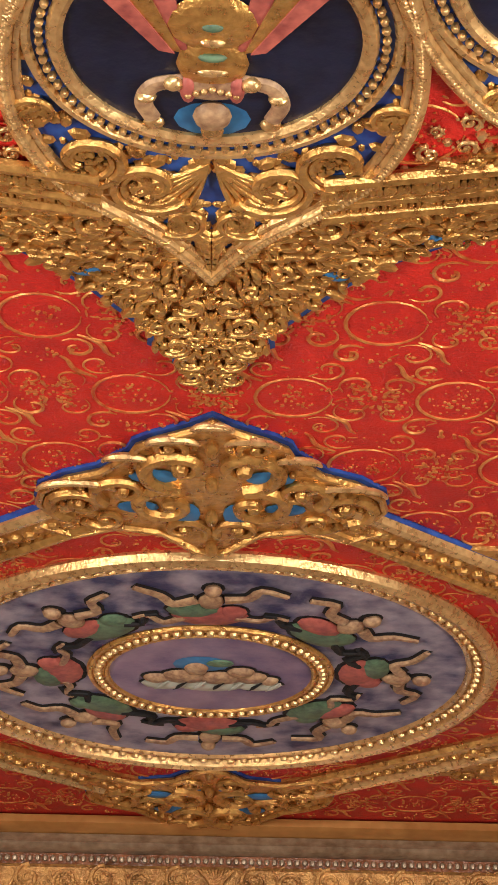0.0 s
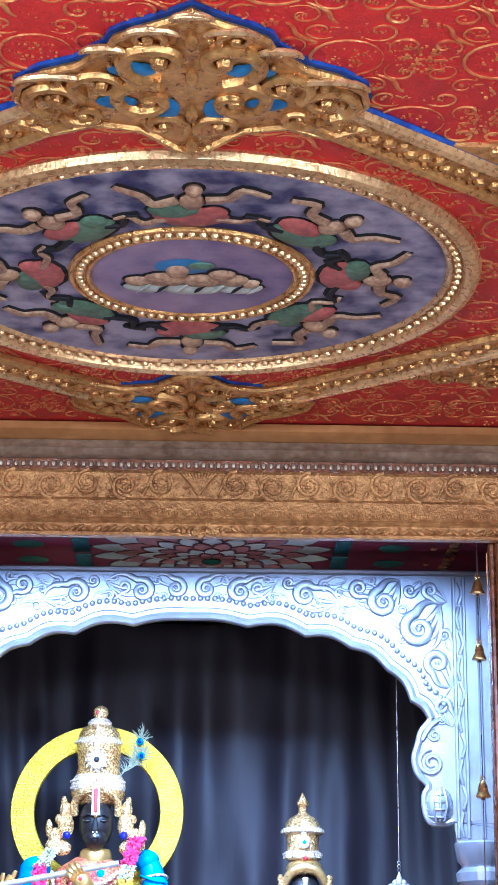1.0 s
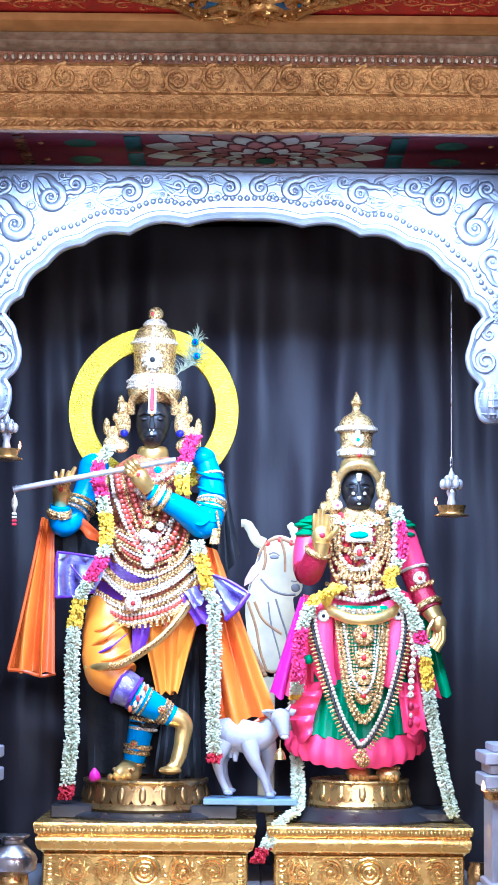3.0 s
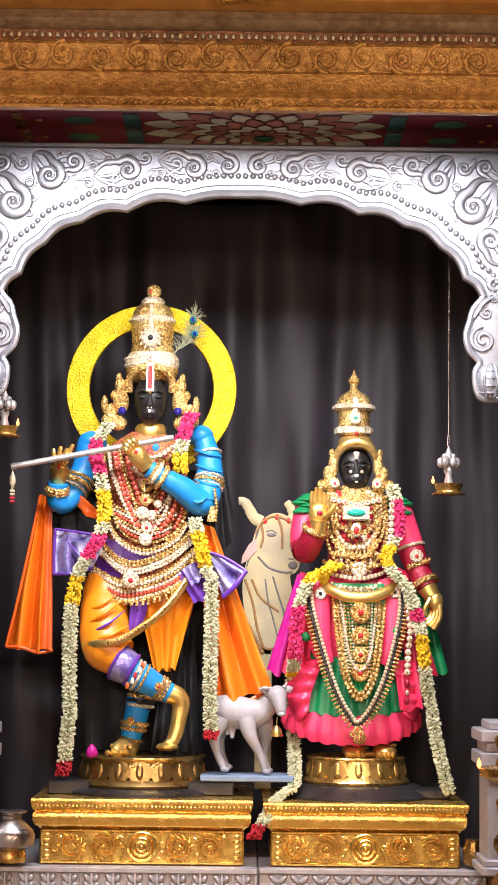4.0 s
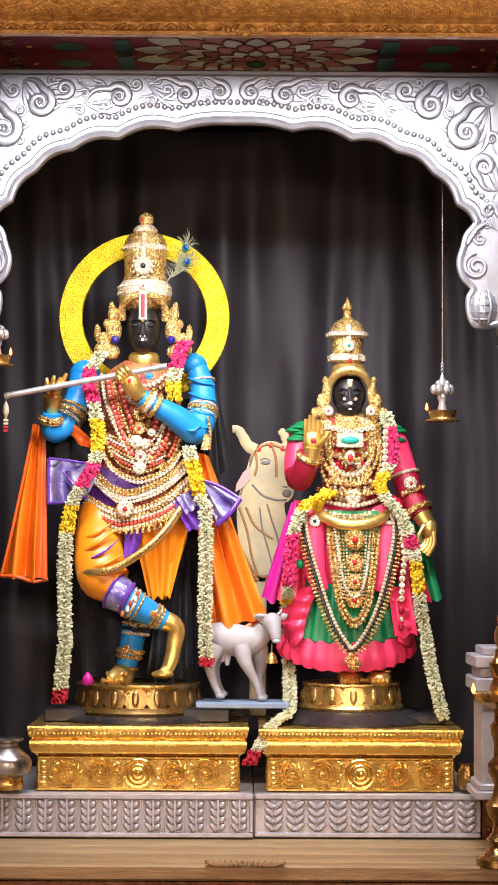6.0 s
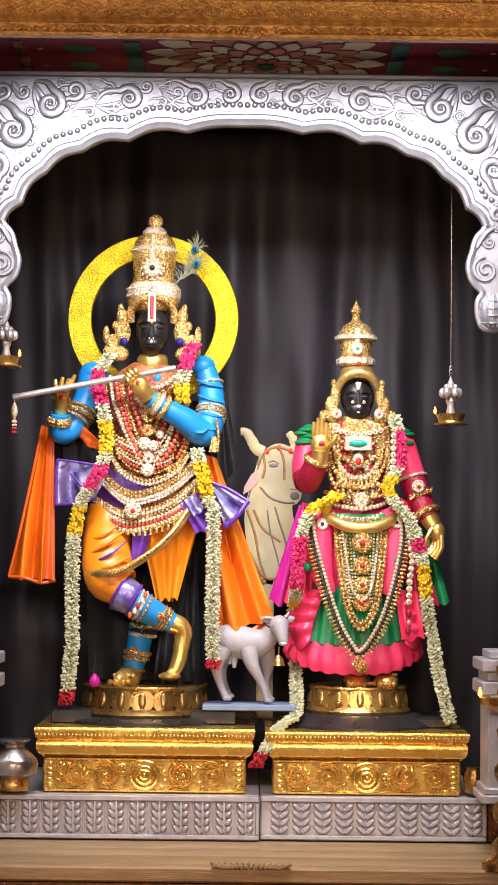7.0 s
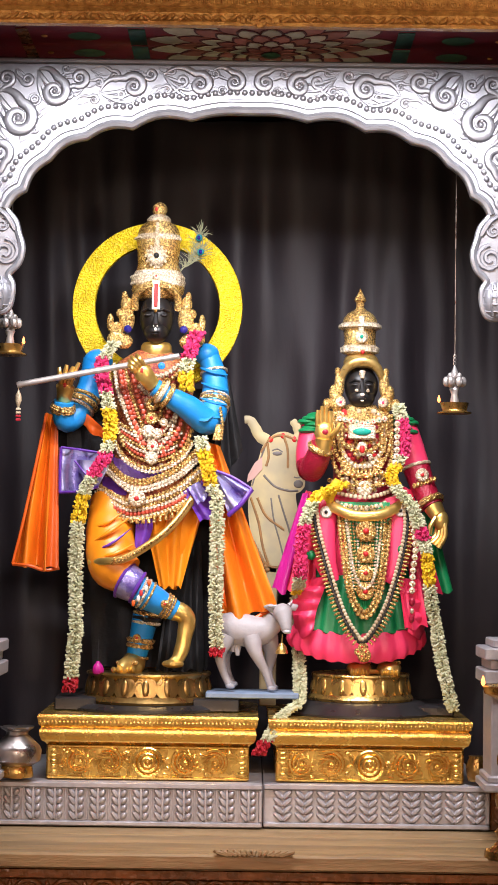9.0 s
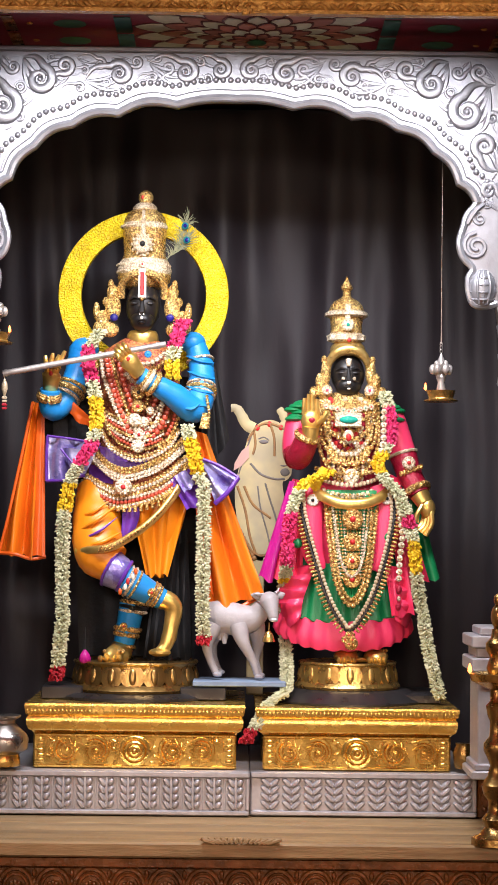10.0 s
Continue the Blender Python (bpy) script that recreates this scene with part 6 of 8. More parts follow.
    bangle(g, shin[9], shin[10], 0.050, 0.006, PU)
    knee, heel = Vector((-0.348, -0.152, 1.458)), Vector((-0.226, -0.13, 1.392))
    g.tube([knee.lerp(heel, t) for t in lin(0, 1, 6)], [0.048, 0.047, 0.044, 0.040, 0.036, 0.033], BL, 16)
    for t, w, q, mi in ((0.08, 0.004, 0.049, PA), (0.18, 0.005, 0.048, PA), (0.30, 0.004, 0.047, JW), (0.72, 0.004, 0.039, JW), (0.80, 0.006, 0.037, JW), (0.88, 0.004, 0.035, JW)):
        a = knee.lerp(heel, t)
        bangle(g, a, heel + (heel - knee), q, w, mi)
    for k in range(5):
        a = knee.lerp(heel, 0.14 + 0.03 * (k % 2)) + Vector((0.012 * (k - 2), -0.052, 0.016 * (k - 2)))
        g.ball(a, (0.006, 0.004, 0.011), (RO, WH, RE, WH, RO)[k], 8, 5)
    rosette(g, (-0.257, -0.178, 1.414), 0.014, JW, RE)
    g.tube(smooth([(-0.237, -0.13, 1.395), (-0.205, -0.125, 1.385), (-0.189, -0.122, 1.360), (-0.195, -0.125, 1.314), (-0.203, -0.13, 1.272), (-0.217, -0.138, 1.240), (-0.241, -0.15, 1.226)], 4), [0.032, 0.032, 0.032, 0.031, 0.031, 0.031, 0.030, 0.030, 0.029, 0.028, 0.027, 0.026, 0.025, 0.024, 0.024, 0.024, 0.024, 0.023, 0.022, 0.021, 0.020, 0.019, 0.017, 0.014, 0.010], GD, 14, 0.85)
    g.ball((-0.230, -0.145, 1.226), (0.036, 0.03, 0.014), GD, 12, 7)
    # standing leg
    g.tube([(-0.272, 0, 1.467), (-0.307, -0.01, 1.394), (-0.328, -0.015, 1.349)], [0.05, 0.046, 0.042], BK, 14)
    g.tube([(-0.325, -0.015, 1.373), (-0.338, -0.015, 1.304), (-0.355, -0.015, 1.231)], [0.042, 0.038, 0.032], BL, 14)
    for py, px, w, q, mi in ((1114, 252, 0.007, 0.043, JW), (1122, 250, 0.007, 0.042, SKIN), (1130, 249, 0.006, 0.042, PA), (1162, 240, 0.009, 0.039, JW), (1172, 238, 0.008, 0.037, JW), (1192, 233, 0.006, 0.034, JW)):
        bangle(g, (X + 0.020 + (px - 270) * 0.0018, -0.015, 1.045 + (1300 - py) * 0.00179), (X + 0.020 + (px - 273) * 0.0018, -0.015, 1.0 + (1300 - py) * 0.00179), q, w, mi)
    rosette(g, (-0.350, -0.055, 1.302), 0.013, JW, RE)
    g.tube(smooth([(-0.355, -0.02, 1.235), (-0.364, -0.05, 1.215), (-0.386, -0.1, 1.207), (-0.398, -0.125, 1.205)], 4), [0.034, 0.036, 0.038, 0.039, 0.039, 0.038, 0.036, 0.034, 0.031, 0.028, 0.024, 0.021, 0.016], GD, 14, 0.75)
    for k in range(5):
        g.ball((-0.418 + 0.015 * k, -0.128 + 0.006 * k, 1.203), (0.009, 0.018, 0.011), GD, 8, 5)
        g.ball((-0.405 + 0.014 * k, -0.095, 1.224), (0.009, 0.010, 0.008), JW, 8, 5)
    # scarves and draped cloth
    g.sheet(drape([(-0.657, -0.02, 2.023), (-0.630, -0.03, 2.012)], [(-0.753, -0.05, 1.534), (-0.643, -0.06, 1.517)], 40, 26, 1.7, 0.034, 0.8), FL)
    g.sheet(drape([(-0.636, -0.045, 2.015), (-0.617, -0.03, 2.001)], [(-0.651, -0.085, 1.517), (-0.604, -0.05, 1.525)], 14, 22, 0.6, 0.010, 0.3), RO)
    g.tube(smooth([(-0.752, -0.055, 1.532), (-0.696, -0.075, 1.528), (-0.650, -0.06, 1.514), (-0.605, -0.04, 1.521)], 5), 0.006, RO, 8)
    g.tube(smooth([(-0.656, -0.025, 2.019), (-0.684, -0.04, 1.861), (-0.723, -0.052, 1.661), (-0.752, -0.055, 1.534)], 6), 0.005, RO, 8)
    g.sheet(drape([(-0.567, -0.05, 2.059), (-0.443, -0.09, 1.949)], [(-0.547, -0.055, 1.986), (-0.457, -0.08, 1.924)], 18, 10, 1.5, 0.012, 0.0), RO)
    g.sheet(drape([(-0.602, -0.07, 1.906), (-0.430, -0.1, 1.880)], [(-0.603, -0.07, 1.763), (-0.478, -0.1, 1.782)], 26, 14, 2.0, 0.016, 0.5), LV)
    g.sheet(drape([(-0.553, -0.095, 1.868), (-0.453, -0.12, 1.864)], [(-0.540, -0.1, 1.821), (-0.492, -0.115, 1.785)], 16, 8, 1.2, 0.014, 1.9), LV)
    for pts, w in ((((-0.602, -0.074, 1.908), (-0.514, -0.09, 1.897), (-0.430, -0.104, 1.882)), 0.004), (((-0.603, -0.074, 1.763), (-0.544, -0.09, 1.767), (-0.478, -0.104, 1.782)), 0.005), (((-0.602, -0.074, 1.908), (-0.604, -0.074, 1.834), (-0.603, -0.074, 1.763)), 0.005), (((-0.556, -0.1, 1.864), (-0.524, -0.12, 1.828), (-0.491, -0.12, 1.785)), 0.003)):
        g.tube(smooth(pts, 5), w, PU, 8)
    g.sheet(drape([(-0.155, -0.04, 1.941), (-0.093, -0.03, 1.921)], [(-0.077, -0.06, 1.345), (0.096, -0.06, 1.412)], 44, 26, 2.1, 0.036, 0.3), FL)
    g.sheet(drape([(-0.166, -0.036, 1.941), (-0.147, -0.04, 1.938)], [(-0.093, -0.05, 1.471), (-0.063, -0.062, 1.399)], 12, 18, 1.0, 0.008, 0.3), RO)
    g.tube(smooth([(-0.080, -0.065, 1.345), (-0.001, -0.085, 1.358), (0.056, -0.07, 1.387), (0.096, -0.065, 1.412)], 5), 0.007, RO, 8)
    g.sheet(drape([(-0.123, -0.1, 1.845), (-0.076, -0.09, 1.828)], [(-0.063, -0.1, 1.698), (0.011, -0.1, 1.782)], 22, 12, 1.8, 0.014, 1.1), LV)
    g.tube(smooth([(-0.063, -0.105, 1.696), (-0.024, -0.115, 1.732), (0.011, -0.105, 1.781)], 5), 0.008, PU, 8)
    g.tube(smooth([(-0.123, -0.104, 1.844), (-0.054, -0.1, 1.820), (0.011, -0.105, 1.781)], 5), 0.005, PU, 8)
    g.sheet(drape([(-0.208, -0.115, 1.771), (-0.148, -0.1, 1.808)], [(-0.152, -0.12, 1.671), (-0.089, -0.11, 1.708)], 16, 10, 1.4, 0.010, 0.4), PU)
    g.sheet(drape([(-0.193, -0.125, 1.782), (-0.158, -0.115, 1.804)], [(-0.160, -0.13, 1.725), (-0.129, -0.12, 1.758)], 10, 8, 1.0, 0.006, 0.4), LV)
    g.sheet(fold([(-0.55, 0.10, 2.10), (-0.06, 0.10, 2.12)], [(-0.50, 0.08, 1.20), (-0.12, 0.08, 1.20)], 20, 12, 16, 0.02, 0.0), BK)
    g.sheet(drape([(-0.109, 0.03, 2.204), (-0.064, 0.05, 2.133)], [(-0.113, 0.03, 1.762), (-0.020, 0.05, 1.911)], 16, 12, 2.0, 0.012, 0.0), BK)
    g.sheet(drape([(-0.622, 0, 2.011), (-0.431, 0, 1.995)], [(-0.620, 0, 1.882), (-0.410, 0, 1.848)], 14, 8, 3.0, 0.012, 0.0), BK)
    g.sheet(drape([(-0.242, 0.02, 1.577), (-0.151, 0.03, 1.615)], [(-0.290, 0, 1.191), (-0.134, 0.02, 1.196)], 18, 12, 3.0, 0.016, 0.0), BK)
    string(g, [(-0.093, -0.12, 2.037), (-0.085, -0.125, 1.983), (-0.088, -0.12, 1.947)], 0.011, 0.006, JW)
    for dx in (-6, 0, 6):
        g.tube([(X + 0.207 + dx * 0.0006, -0.12, 1.985), (X + 0.205 + dx * 0.0017, -0.12, 1.935)], [0.004, 0.007], JW, 8)
    return solid("flute_player_statue", g, mats, "dark stone statue in blue sleeves and orange silk with gold jewellery", "statue")


def lady_statue():
    """A dark standing statue with a raised palm and a flared skirt: one mesh."""
    g = Geo()
    SKIN, GD, GR, PK, MG, CR, JW, PA, RE, GG, PE, WH, YE, GS = range(14)
    mats = [FACE_STONE, GOLD_SKIN, SATIN_GREEN, SATIN_PINK, SATIN_MAGENTA, SATIN_CRIMSON, JEWEL_GOLD, JEWEL_PALE, RED_PAINT, GEM_GREEN, PEARL, WHITE_PAINT, YELLOW_FLOWER, GOLD_SMOOTH]
    X = 0.361
    g.ball((X, -0.02, 2.122), (0.055, 0.056, 0.066), SKIN, 20, 14)
    g.ball((X, -0.04, 2.082), (0.043, 0.04, 0.034), SKIN, 16, 10)
    g.tube([(X, -0.073, 2.135), (X, -0.082, 2.11), (X, -0.090, 2.098), (X, -0.078, 2.092)], [0.005, 0.007, 0.010, 0.006], SKIN, 8)
    g.ball((X, -0.081, 2.076), (0.012, 0.007, 0.004), SKIN, 10, 6)
    for s in (-1, 1):
        g.ball((X + s * 0.021, -0.069, 2.122), (0.013, 0.006, 0.005), SKIN, 10, 6)
        g.ball((X + s * 0.018, -0.081, 2.103), (0.006, 0.004, 0.006), PA, 8, 5)
        g.tube([(X + s * 0.008, -0.077, 2.133), (X + s * 0.024, -0.073, 2.138), (X + s * 0.040, -0.058, 2.130)], 0.0035, SKIN, 6)
    g.ball((X, -0.093, 2.090), (0.007, 0.004, 0.007), WH, 8, 5)
    g.ball((X, -0.086, 2.070), (0.006, 0.004, 0.003), WH, 8, 5)
    g.tube([(X, -0.080, 2.142), (X, -0.074, 2.165)], [0.006, 0.011], PA, 8)
    # crown
    c = (X - 0.005, 0, 0)
    g.lathe(c, [(0.046, 2.226), (0.060, 2.232), (0.062, 2.248), (0.05, 2.256)], PA, 24, 1, 0.04, 12)
    g.lathe(c, [(0.052, 2.254), (0.050, 2.27), (0.053, 2.30), (0.056, 2.308)], JW, 24)
    g.lathe(c, [(0.058, 2.306), (0.071, 2.312), (0.070, 2.322), (0.060, 2.328)], PA, 24)
    g.lathe(c, [(0.058, 2.327), (0.052, 2.345), (0.040, 2.360), (0.022, 2.370), (0.013, 2.378), (0.013, 2.395), (0.020, 2.402), (0.017, 2.412), (0.008, 2.425), (0.002, 2.442)], JW, 24)
    g.tube([(X - 0.004, -0.056, 2.262), (X - 0.004, -0.062, 2.30), (X - 0.003, -0.058, 2.345)], [0.012, 0.009, 0.010], PA, 8, 0.6)
    rosette(g, (X - 0.003, -0.062, 2.278), 0.021, PA, GG)
    g.tube([(X + 0.064 * math.cos(a), -0.045 - 0.022 * math.sin(a), 2.136 + 0.064 * math.sin(a)) for a in lin(-0.1, math.pi + 0.1, 18)], [0.007 + 0.012 * math.sin(math.pi * i / 17) for i in range(18)], GS, 10)
    g.ball((X, 0.0, 2.20), (0.058, 0.055, 0.04), GS, 16, 8)
    g.ball((X, -0.082, 2.226), 0.007, RE, 8, 5)
    for s in (-1, 1):
        for dx, dz, r in ((0.072, 2.125, (0.017, 0.016, 0.042)), (0.078, 2.165, (0.010, 0.010, 0.015)), (0.088, 2.095, (0.018, 0.016, 0.030)), (0.078, 2.065, (0.026, 0.018, 0.030)), (0.110, 2.06, (0.016, 0.014, 0.020))):
            g.ball((X + s * dx, -0.045, dz), r, JW, 10, 7)
        rosette(g, (X + s * 0.068, -0.066, 2.066), 0.017, PA, PK)
    g.tube([(X, 0, 2.06), (X, 0, 2.03), (X, 0, 1.99), (X, 0, 1.93), (X + 0.003, 0, 1.86), (X + 0.008, 0, 1.80), (X + 0.014, 0, 1.745)], [0.045, 0.075, 0.118, 0.105, 0.090, 0.095, 0.125], CR, 22, 0.62, (0, 1, 0))
    for s in (-1, 1):
        for k in range(7):
            g.ball((X + s * (0.135 + 0.012 * (k % 3)) - 0.008, -0.01 - 0.008 * (k % 2), 2.025 - 0.010 * k), (0.042 - 0.003 * abs(k - 3), 0.042, 0.012), GR, 14, 7)
    # arms
    wa = smooth([(X - 0.150, 0, 1.985), (X - 0.165, -0.02, 1.91), (X - 0.162, -0.06, 1.850), (X - 0.145, -0.10, 1.875), (X - 0.128, -0.125, 1.925)], 5)
    n = len(wa)
    g.tube(wa[:9], [0.044] * 9, PK, 14)
    g.tube(wa[8:], [0.044 - 0.012 * i / n for i in range(n - 8)], CR, 14)
    ea = smooth([(X + 0.140, 0, 1.985), (X + 0.170, -0.01, 1.90), (X + 0.198, -0.03, 1.81), (X + 0.232, -0.06, 1.735)], 5)
    g.tube(ea[:8], [0.045, 0.046, 0.046, 0.045, 0.045, 0.044, 0.044, 0.043], PK, 14)
    g.tube(ea[7:], [0.045 - 0.012 * i / 9 for i in range(len(ea) - 7)], CR, 14)
    for i in (7, 14):
        bangle(g, ea[i], ea[i + 1], 0.045 if i == 7 else 0.036, 0.006 if i == 7 else 0.012, PE if i == 7 else JW)
    bangle(g, wa[-2], wa[-1], 0.034, 0.012, JW)
    rosette(g, (X + 0.195, -0.078, 1.835), 0.022, PA, RE)
    for k in range(7):
        g.ball((X + 0.170 + 0.011 * k, -0.075, 1.800 + 0.004 * k), (0.006, 0.005, 0.010), JW, 6, 4)
    hx, hy, hz = X - 0.122, -0.14, 1.962
    g.ball((hx, hy, hz), (0.032, 0.018, 0.038), GD, 12, 8)
    g.tube([(hx - 0.004, hy + 0.005, hz - 0.06), (hx, hy, hz - 0.02)], [0.026, 0.028], GD, 10)
    for k in range(4):
        g.tube([(hx - 0.022 + 0.014 * k, hy, hz + 0.02), (hx - 0.022 + 0.0135 * k, hy - 0.004, hz + 0.055), (hx - 0.021 + 0.013 * k, hy - 0.004, hz + (0.072, 0.085, 0.083, 0.07)[k])], [0.0085, 0.0078, 0.006], GD, 8)
    g.tube(smooth([(hx + 0.022, hy - 0.01, hz - 0.01), (hx + 0.042, hy - 0.02, hz + 0.012), (hx + 0.05, hy - 0.02, hz + 0.03)], 3), 0.0085, GD, 8)
    g.ball((hx + 0.002, hy - 0.018, hz + 0.002), (0.010, 0.004, 0.009), CR, 8, 5)
    g.tube([ea[-1], (X + 0.248, -0.07, 1.705)], [0.032, 0.026], GD, 12)
    hx, hy, hz = X + 0.256, -0.075, 1.690
    g.ball((hx, hy, hz), (0.026, 0.022, 0.034), GD, 12, 8)
    for k in range(4):
        g.tube(smooth([(hx + 0.012 - 0.006 * k, hy - 0.012 + 0.008 * k, hz - 0.01), (hx + 0.012 - 0.010 * k, hy - 0.02 + 0.008 * k, hz - 0.05), (hx - 0.008 - 0.010 * k, hy - 0.02 + 0.006 * k, hz - 0.088 + 0.008 * k)], 4), 0.008, GD, 8)
    g.tube([(hx - 0.018, hy - 0.01, hz + 0.01), (hx - 0.035, hy - 0.02, hz - 0.02), (hx - 0.038, hy - 0.02, hz - 0.045)], 0.008, GD, 8)
    # skirt with pleats and a frilled hem
    def skirt(prof, mi, waves, amp, u=168):
        v, f = [], []
        for r, z, k in prof:
            for i in range(u):
                a = 2 * math.pi * i / u
                q = r * (1 + amp * k * math.sin(waves * a + 0.8 * math.sin(3 * a)))
                v.append((X - 0.006 * k + q * math.cos(a), 0.62 * q * math.sin(a), z + 0.003 * k * math.cos(waves * a) + 0.05 * k * abs(math.cos(a)) ** 3))
        for j in range(len(prof) - 1):
            f += [(j * u + i, j * u + (i + 1) % u, (j + 1) * u + (i + 1) % u, (j + 1) * u + i) for i in range(u)]
        f += [tuple(range(u)), tuple(range(len(v) - u, len(v)))]
        g.add(v, f, mi)
    skirt([(0.115, 1.770, 0), (0.140, 1.70, 0.2), (0.155, 1.60, 0.5), (0.150, 1.51, 0.8), (0.14, 1.50, 0.8)], PK, 13, 0.03)
    skirt([(0.140, 1.530, 0.8), (0.178, 1.43, 1), (0.204, 1.325, 1), (0.18, 1.31, 1)], GR, 23, 0.035)
    skirt([(0.200, 1.330, 0.6), (0.220, 1.29, 0.8), (0.224, 1.255, 1), (0.214, 1.236, 1), (0.17, 1.245, 1)], PK, 27, 0.02)
    # pink borders that swing out from the hip and back to the hem, in soft pleats
    for inner, outer in (((( 578, 1042), (566, 1075), (556, 1105), (552, 1135)), ((556, 1044), (522, 1072), (514, 1108), (530, 1160))), (((698, 1046), (708, 1075), (716, 1105), (718, 1138)), ((722, 1046), (748, 1068), (757, 1106), (742, 1156)))):
        rows = []
        A = smooth([((px - 634) * 0.0018 + X, -0.115, 1.045 + (1300 - py) * 0.00179) for px, py in inner], 8)
        B = smooth([((px - 634) * 0.0018 + X, -0.055, 1.045 + (1300 - py) * 0.00179) for px, py in outer], 8)
        for k, (a, b) in enumerate(zip(A, B)):
            wv = math.sin(k * 1.15)
            rows.append([tuple(a.lerp(b, t) + Vector((0, -0.030 * math.sin(math.pi * t) - 0.010 * wv * (0.3 + t), 0.006 * wv * t))) for t in lin(0, 1, 12)])
        g.sheet(rows, PK)
    for s in (-1, 1):
        g.tube(smooth([(X + s * 0.10, -0.085, 1.762), (X + s * 0.122, -0.10, 1.66), (X + s * 0.112, -0.115, 1.55), (X + s * 0.085, -0.12, 1.49)], 6), [0.03, 0.034, 0.036, 0.038, 0.040, 0.041, 0.041, 0.041, 0.040, 0.039, 0.038, 0.036, 0.034, 0.032, 0.030, 0.028, 0.026, 0.022, 0.016], PK, 14, 0.5)
    # hanging ends of the sari
    g.sheet(drape([(0.186, -0.03, 1.782), (0.229, -0.06, 1.771)], [(0.102, -0.05, 1.473), (0.218, -0.07, 1.439)], 26, 18, 2.2, 0.014, 0.4), PK)
    g.sheet(drape([(0.175, -0.045, 1.773), (0.193, -0.05, 1.773)], [(0.080, -0.07, 1.466), (0.124, -0.075, 1.447)], 10, 14, 1.0, 0.008, 0.0), MG)
    g.sheet(drape([(0.488, -0.03, 1.805), (0.528, -0.03, 1.787)], [(0.529, -0.06, 1.434), (0.627, -0.05, 1.459)], 22, 16, 1.6, 0.014, 0.2), PK)
    g.sheet(drape([(0.562, -0.02, 1.715), (0.595, -0.02, 1.725)], [(0.610, -0.04, 1.455), (0.661, -0.04, 1.466)], 12, 12, 1.0, 0.010, 0.2), GR)
    g.sheet(drape([(0.480, -0.12, 1.506), (0.550, -0.1, 1.502)], [(0.501, -0.14, 1.342), (0.575, -0.11, 1.356)], 14, 10, 1.6, 0.012, 0.7), PK)
    g.sheet(drape([(0.218, -0.1, 1.754), (0.277, -0.1, 1.821)], [(0.245, -0.11, 1.718), (0.309, -0.11, 1.800)], 14, 8, 2.0, 0.008), YE)
    for px in ((0.202, -0.12, 1.574), (0.491, -0.13, 1.596)):
        g.ball(px, (0.016, 0.012, 0.016), GR, 10, 6)
    # gold front panel, belts, chest plate
    F = -0.135
    g.sheet(fold([(X - 0.070, F + 0.02, 1.745), (X + 0.090, F + 0.02, 1.745)], [(X - 0.030, F - 0.015, 1.39), (X + 0.055, F - 0.015, 1.39)], 24, 12, 40, 0.004), GR)
    for k in range(12):
        xx = X + 0.01 + (k - 5.5) * 0.012
        string(g, [(xx, F - 0.004, 1.73), (X + 0.012 + (xx - X - 0.01) * 0.8, F - 0.014, 1.60), (X + 0.012 + (xx - X - 0.01) * 0.55, F - 0.022, 1.44 + 0.004 * abs(k - 5.5))], 0.011, 0.0045, JW if k % 3 else PA)
    for dz, r in ((1.652, 0.034), (1.580, 0.030), (1.520, 0.026), (1.462, 0.029)):
        rosette(g, (X + 0.012, F - 0.022, dz), r, JW, RE)
    for k in range(9):
        a = math.pi * (1.1 + 0.1 * k)
        g.ball((X + 0.012 + 0.032 * math.cos(a), F - 0.02, 1.425 + 0.03 * math.sin(a)), 0.008, JW, 6, 4)
    for w, z0, drop, r, mi in ((0.075, 1.74, 0.36, 0.0085, JW), (0.062, 1.74, 0.34, 0.0075, JW), (0.050, 1.73, 0.26, 0.0055, PA)):
        string(g, [(X - w, F + 0.04, z0), (X + 0.006 - w * 0.92, F - 0.01, z0 - drop * 0.4), (X + 0.008 - w * 0.6, F - 0.03, z0 - drop * 0.82), (X + 0.01, F - 0.035, z0 - drop), (X + 0.012 + w * 0.6, F - 0.03, z0 - drop * 0.82), (X + 0.012 + w * 0.92, F - 0.01, z0 - drop * 0.4), (X + 0.02 + w, F + 0.04, z0)], 1.8 * r, r, mi)
    # long rope: gold ticks, black cord and pearls side by side
    rope = [(0.207, -0.11, 1.753), (0.215, -0.135, 1.664), (0.251, -0.155, 1.530), (0.296, -0.172, 1.399), (0.339, -0.18, 1.324), (0.364, -0.182, 1.303), (0.396, -0.18, 1.331), (0.442, -0.172, 1.413), (0.481, -0.155, 1.534), (0.506, -0.135, 1.659), (0.504, -0.11, 1.757)]
    g.tube([p + Vector((0, 0.004, 0)) for p in smooth(rope, 6)], 0.007, SKIN, 8, 0.5, (0, 1, 0))
    line = smooth(rope, 10)
    for p, q in zip(along(line, 0.0125), along(line, 0.0125)[1:]):
        a = math.atan2(q.z - p.z, q.x - p.x)
        g.ball(p + Vector((0.013 * math.sin(a), 0, -0.013 * math.cos(a))), (0.0046, 0.006, 0.011), JW, 7, 4, Matrix.Rotation(-a, 3, "Y"))
        g.ball(p + Vector((-0.010 * math.sin(a), -0.004, 0.010 * math.cos(a))), 0.0068, PE, 7, 5)
    for px in ((0.362, -0.19, 1.289), (0.350, -0.19, 1.275), (0.374, -0.19, 1.275), (0.362, -0.19, 1.261)):
        rosette(g, px, 0.012, JW, RE)
    rosette(g, (X + 0.010, F - 0.04, 1.262), 0.022, JW, RE)
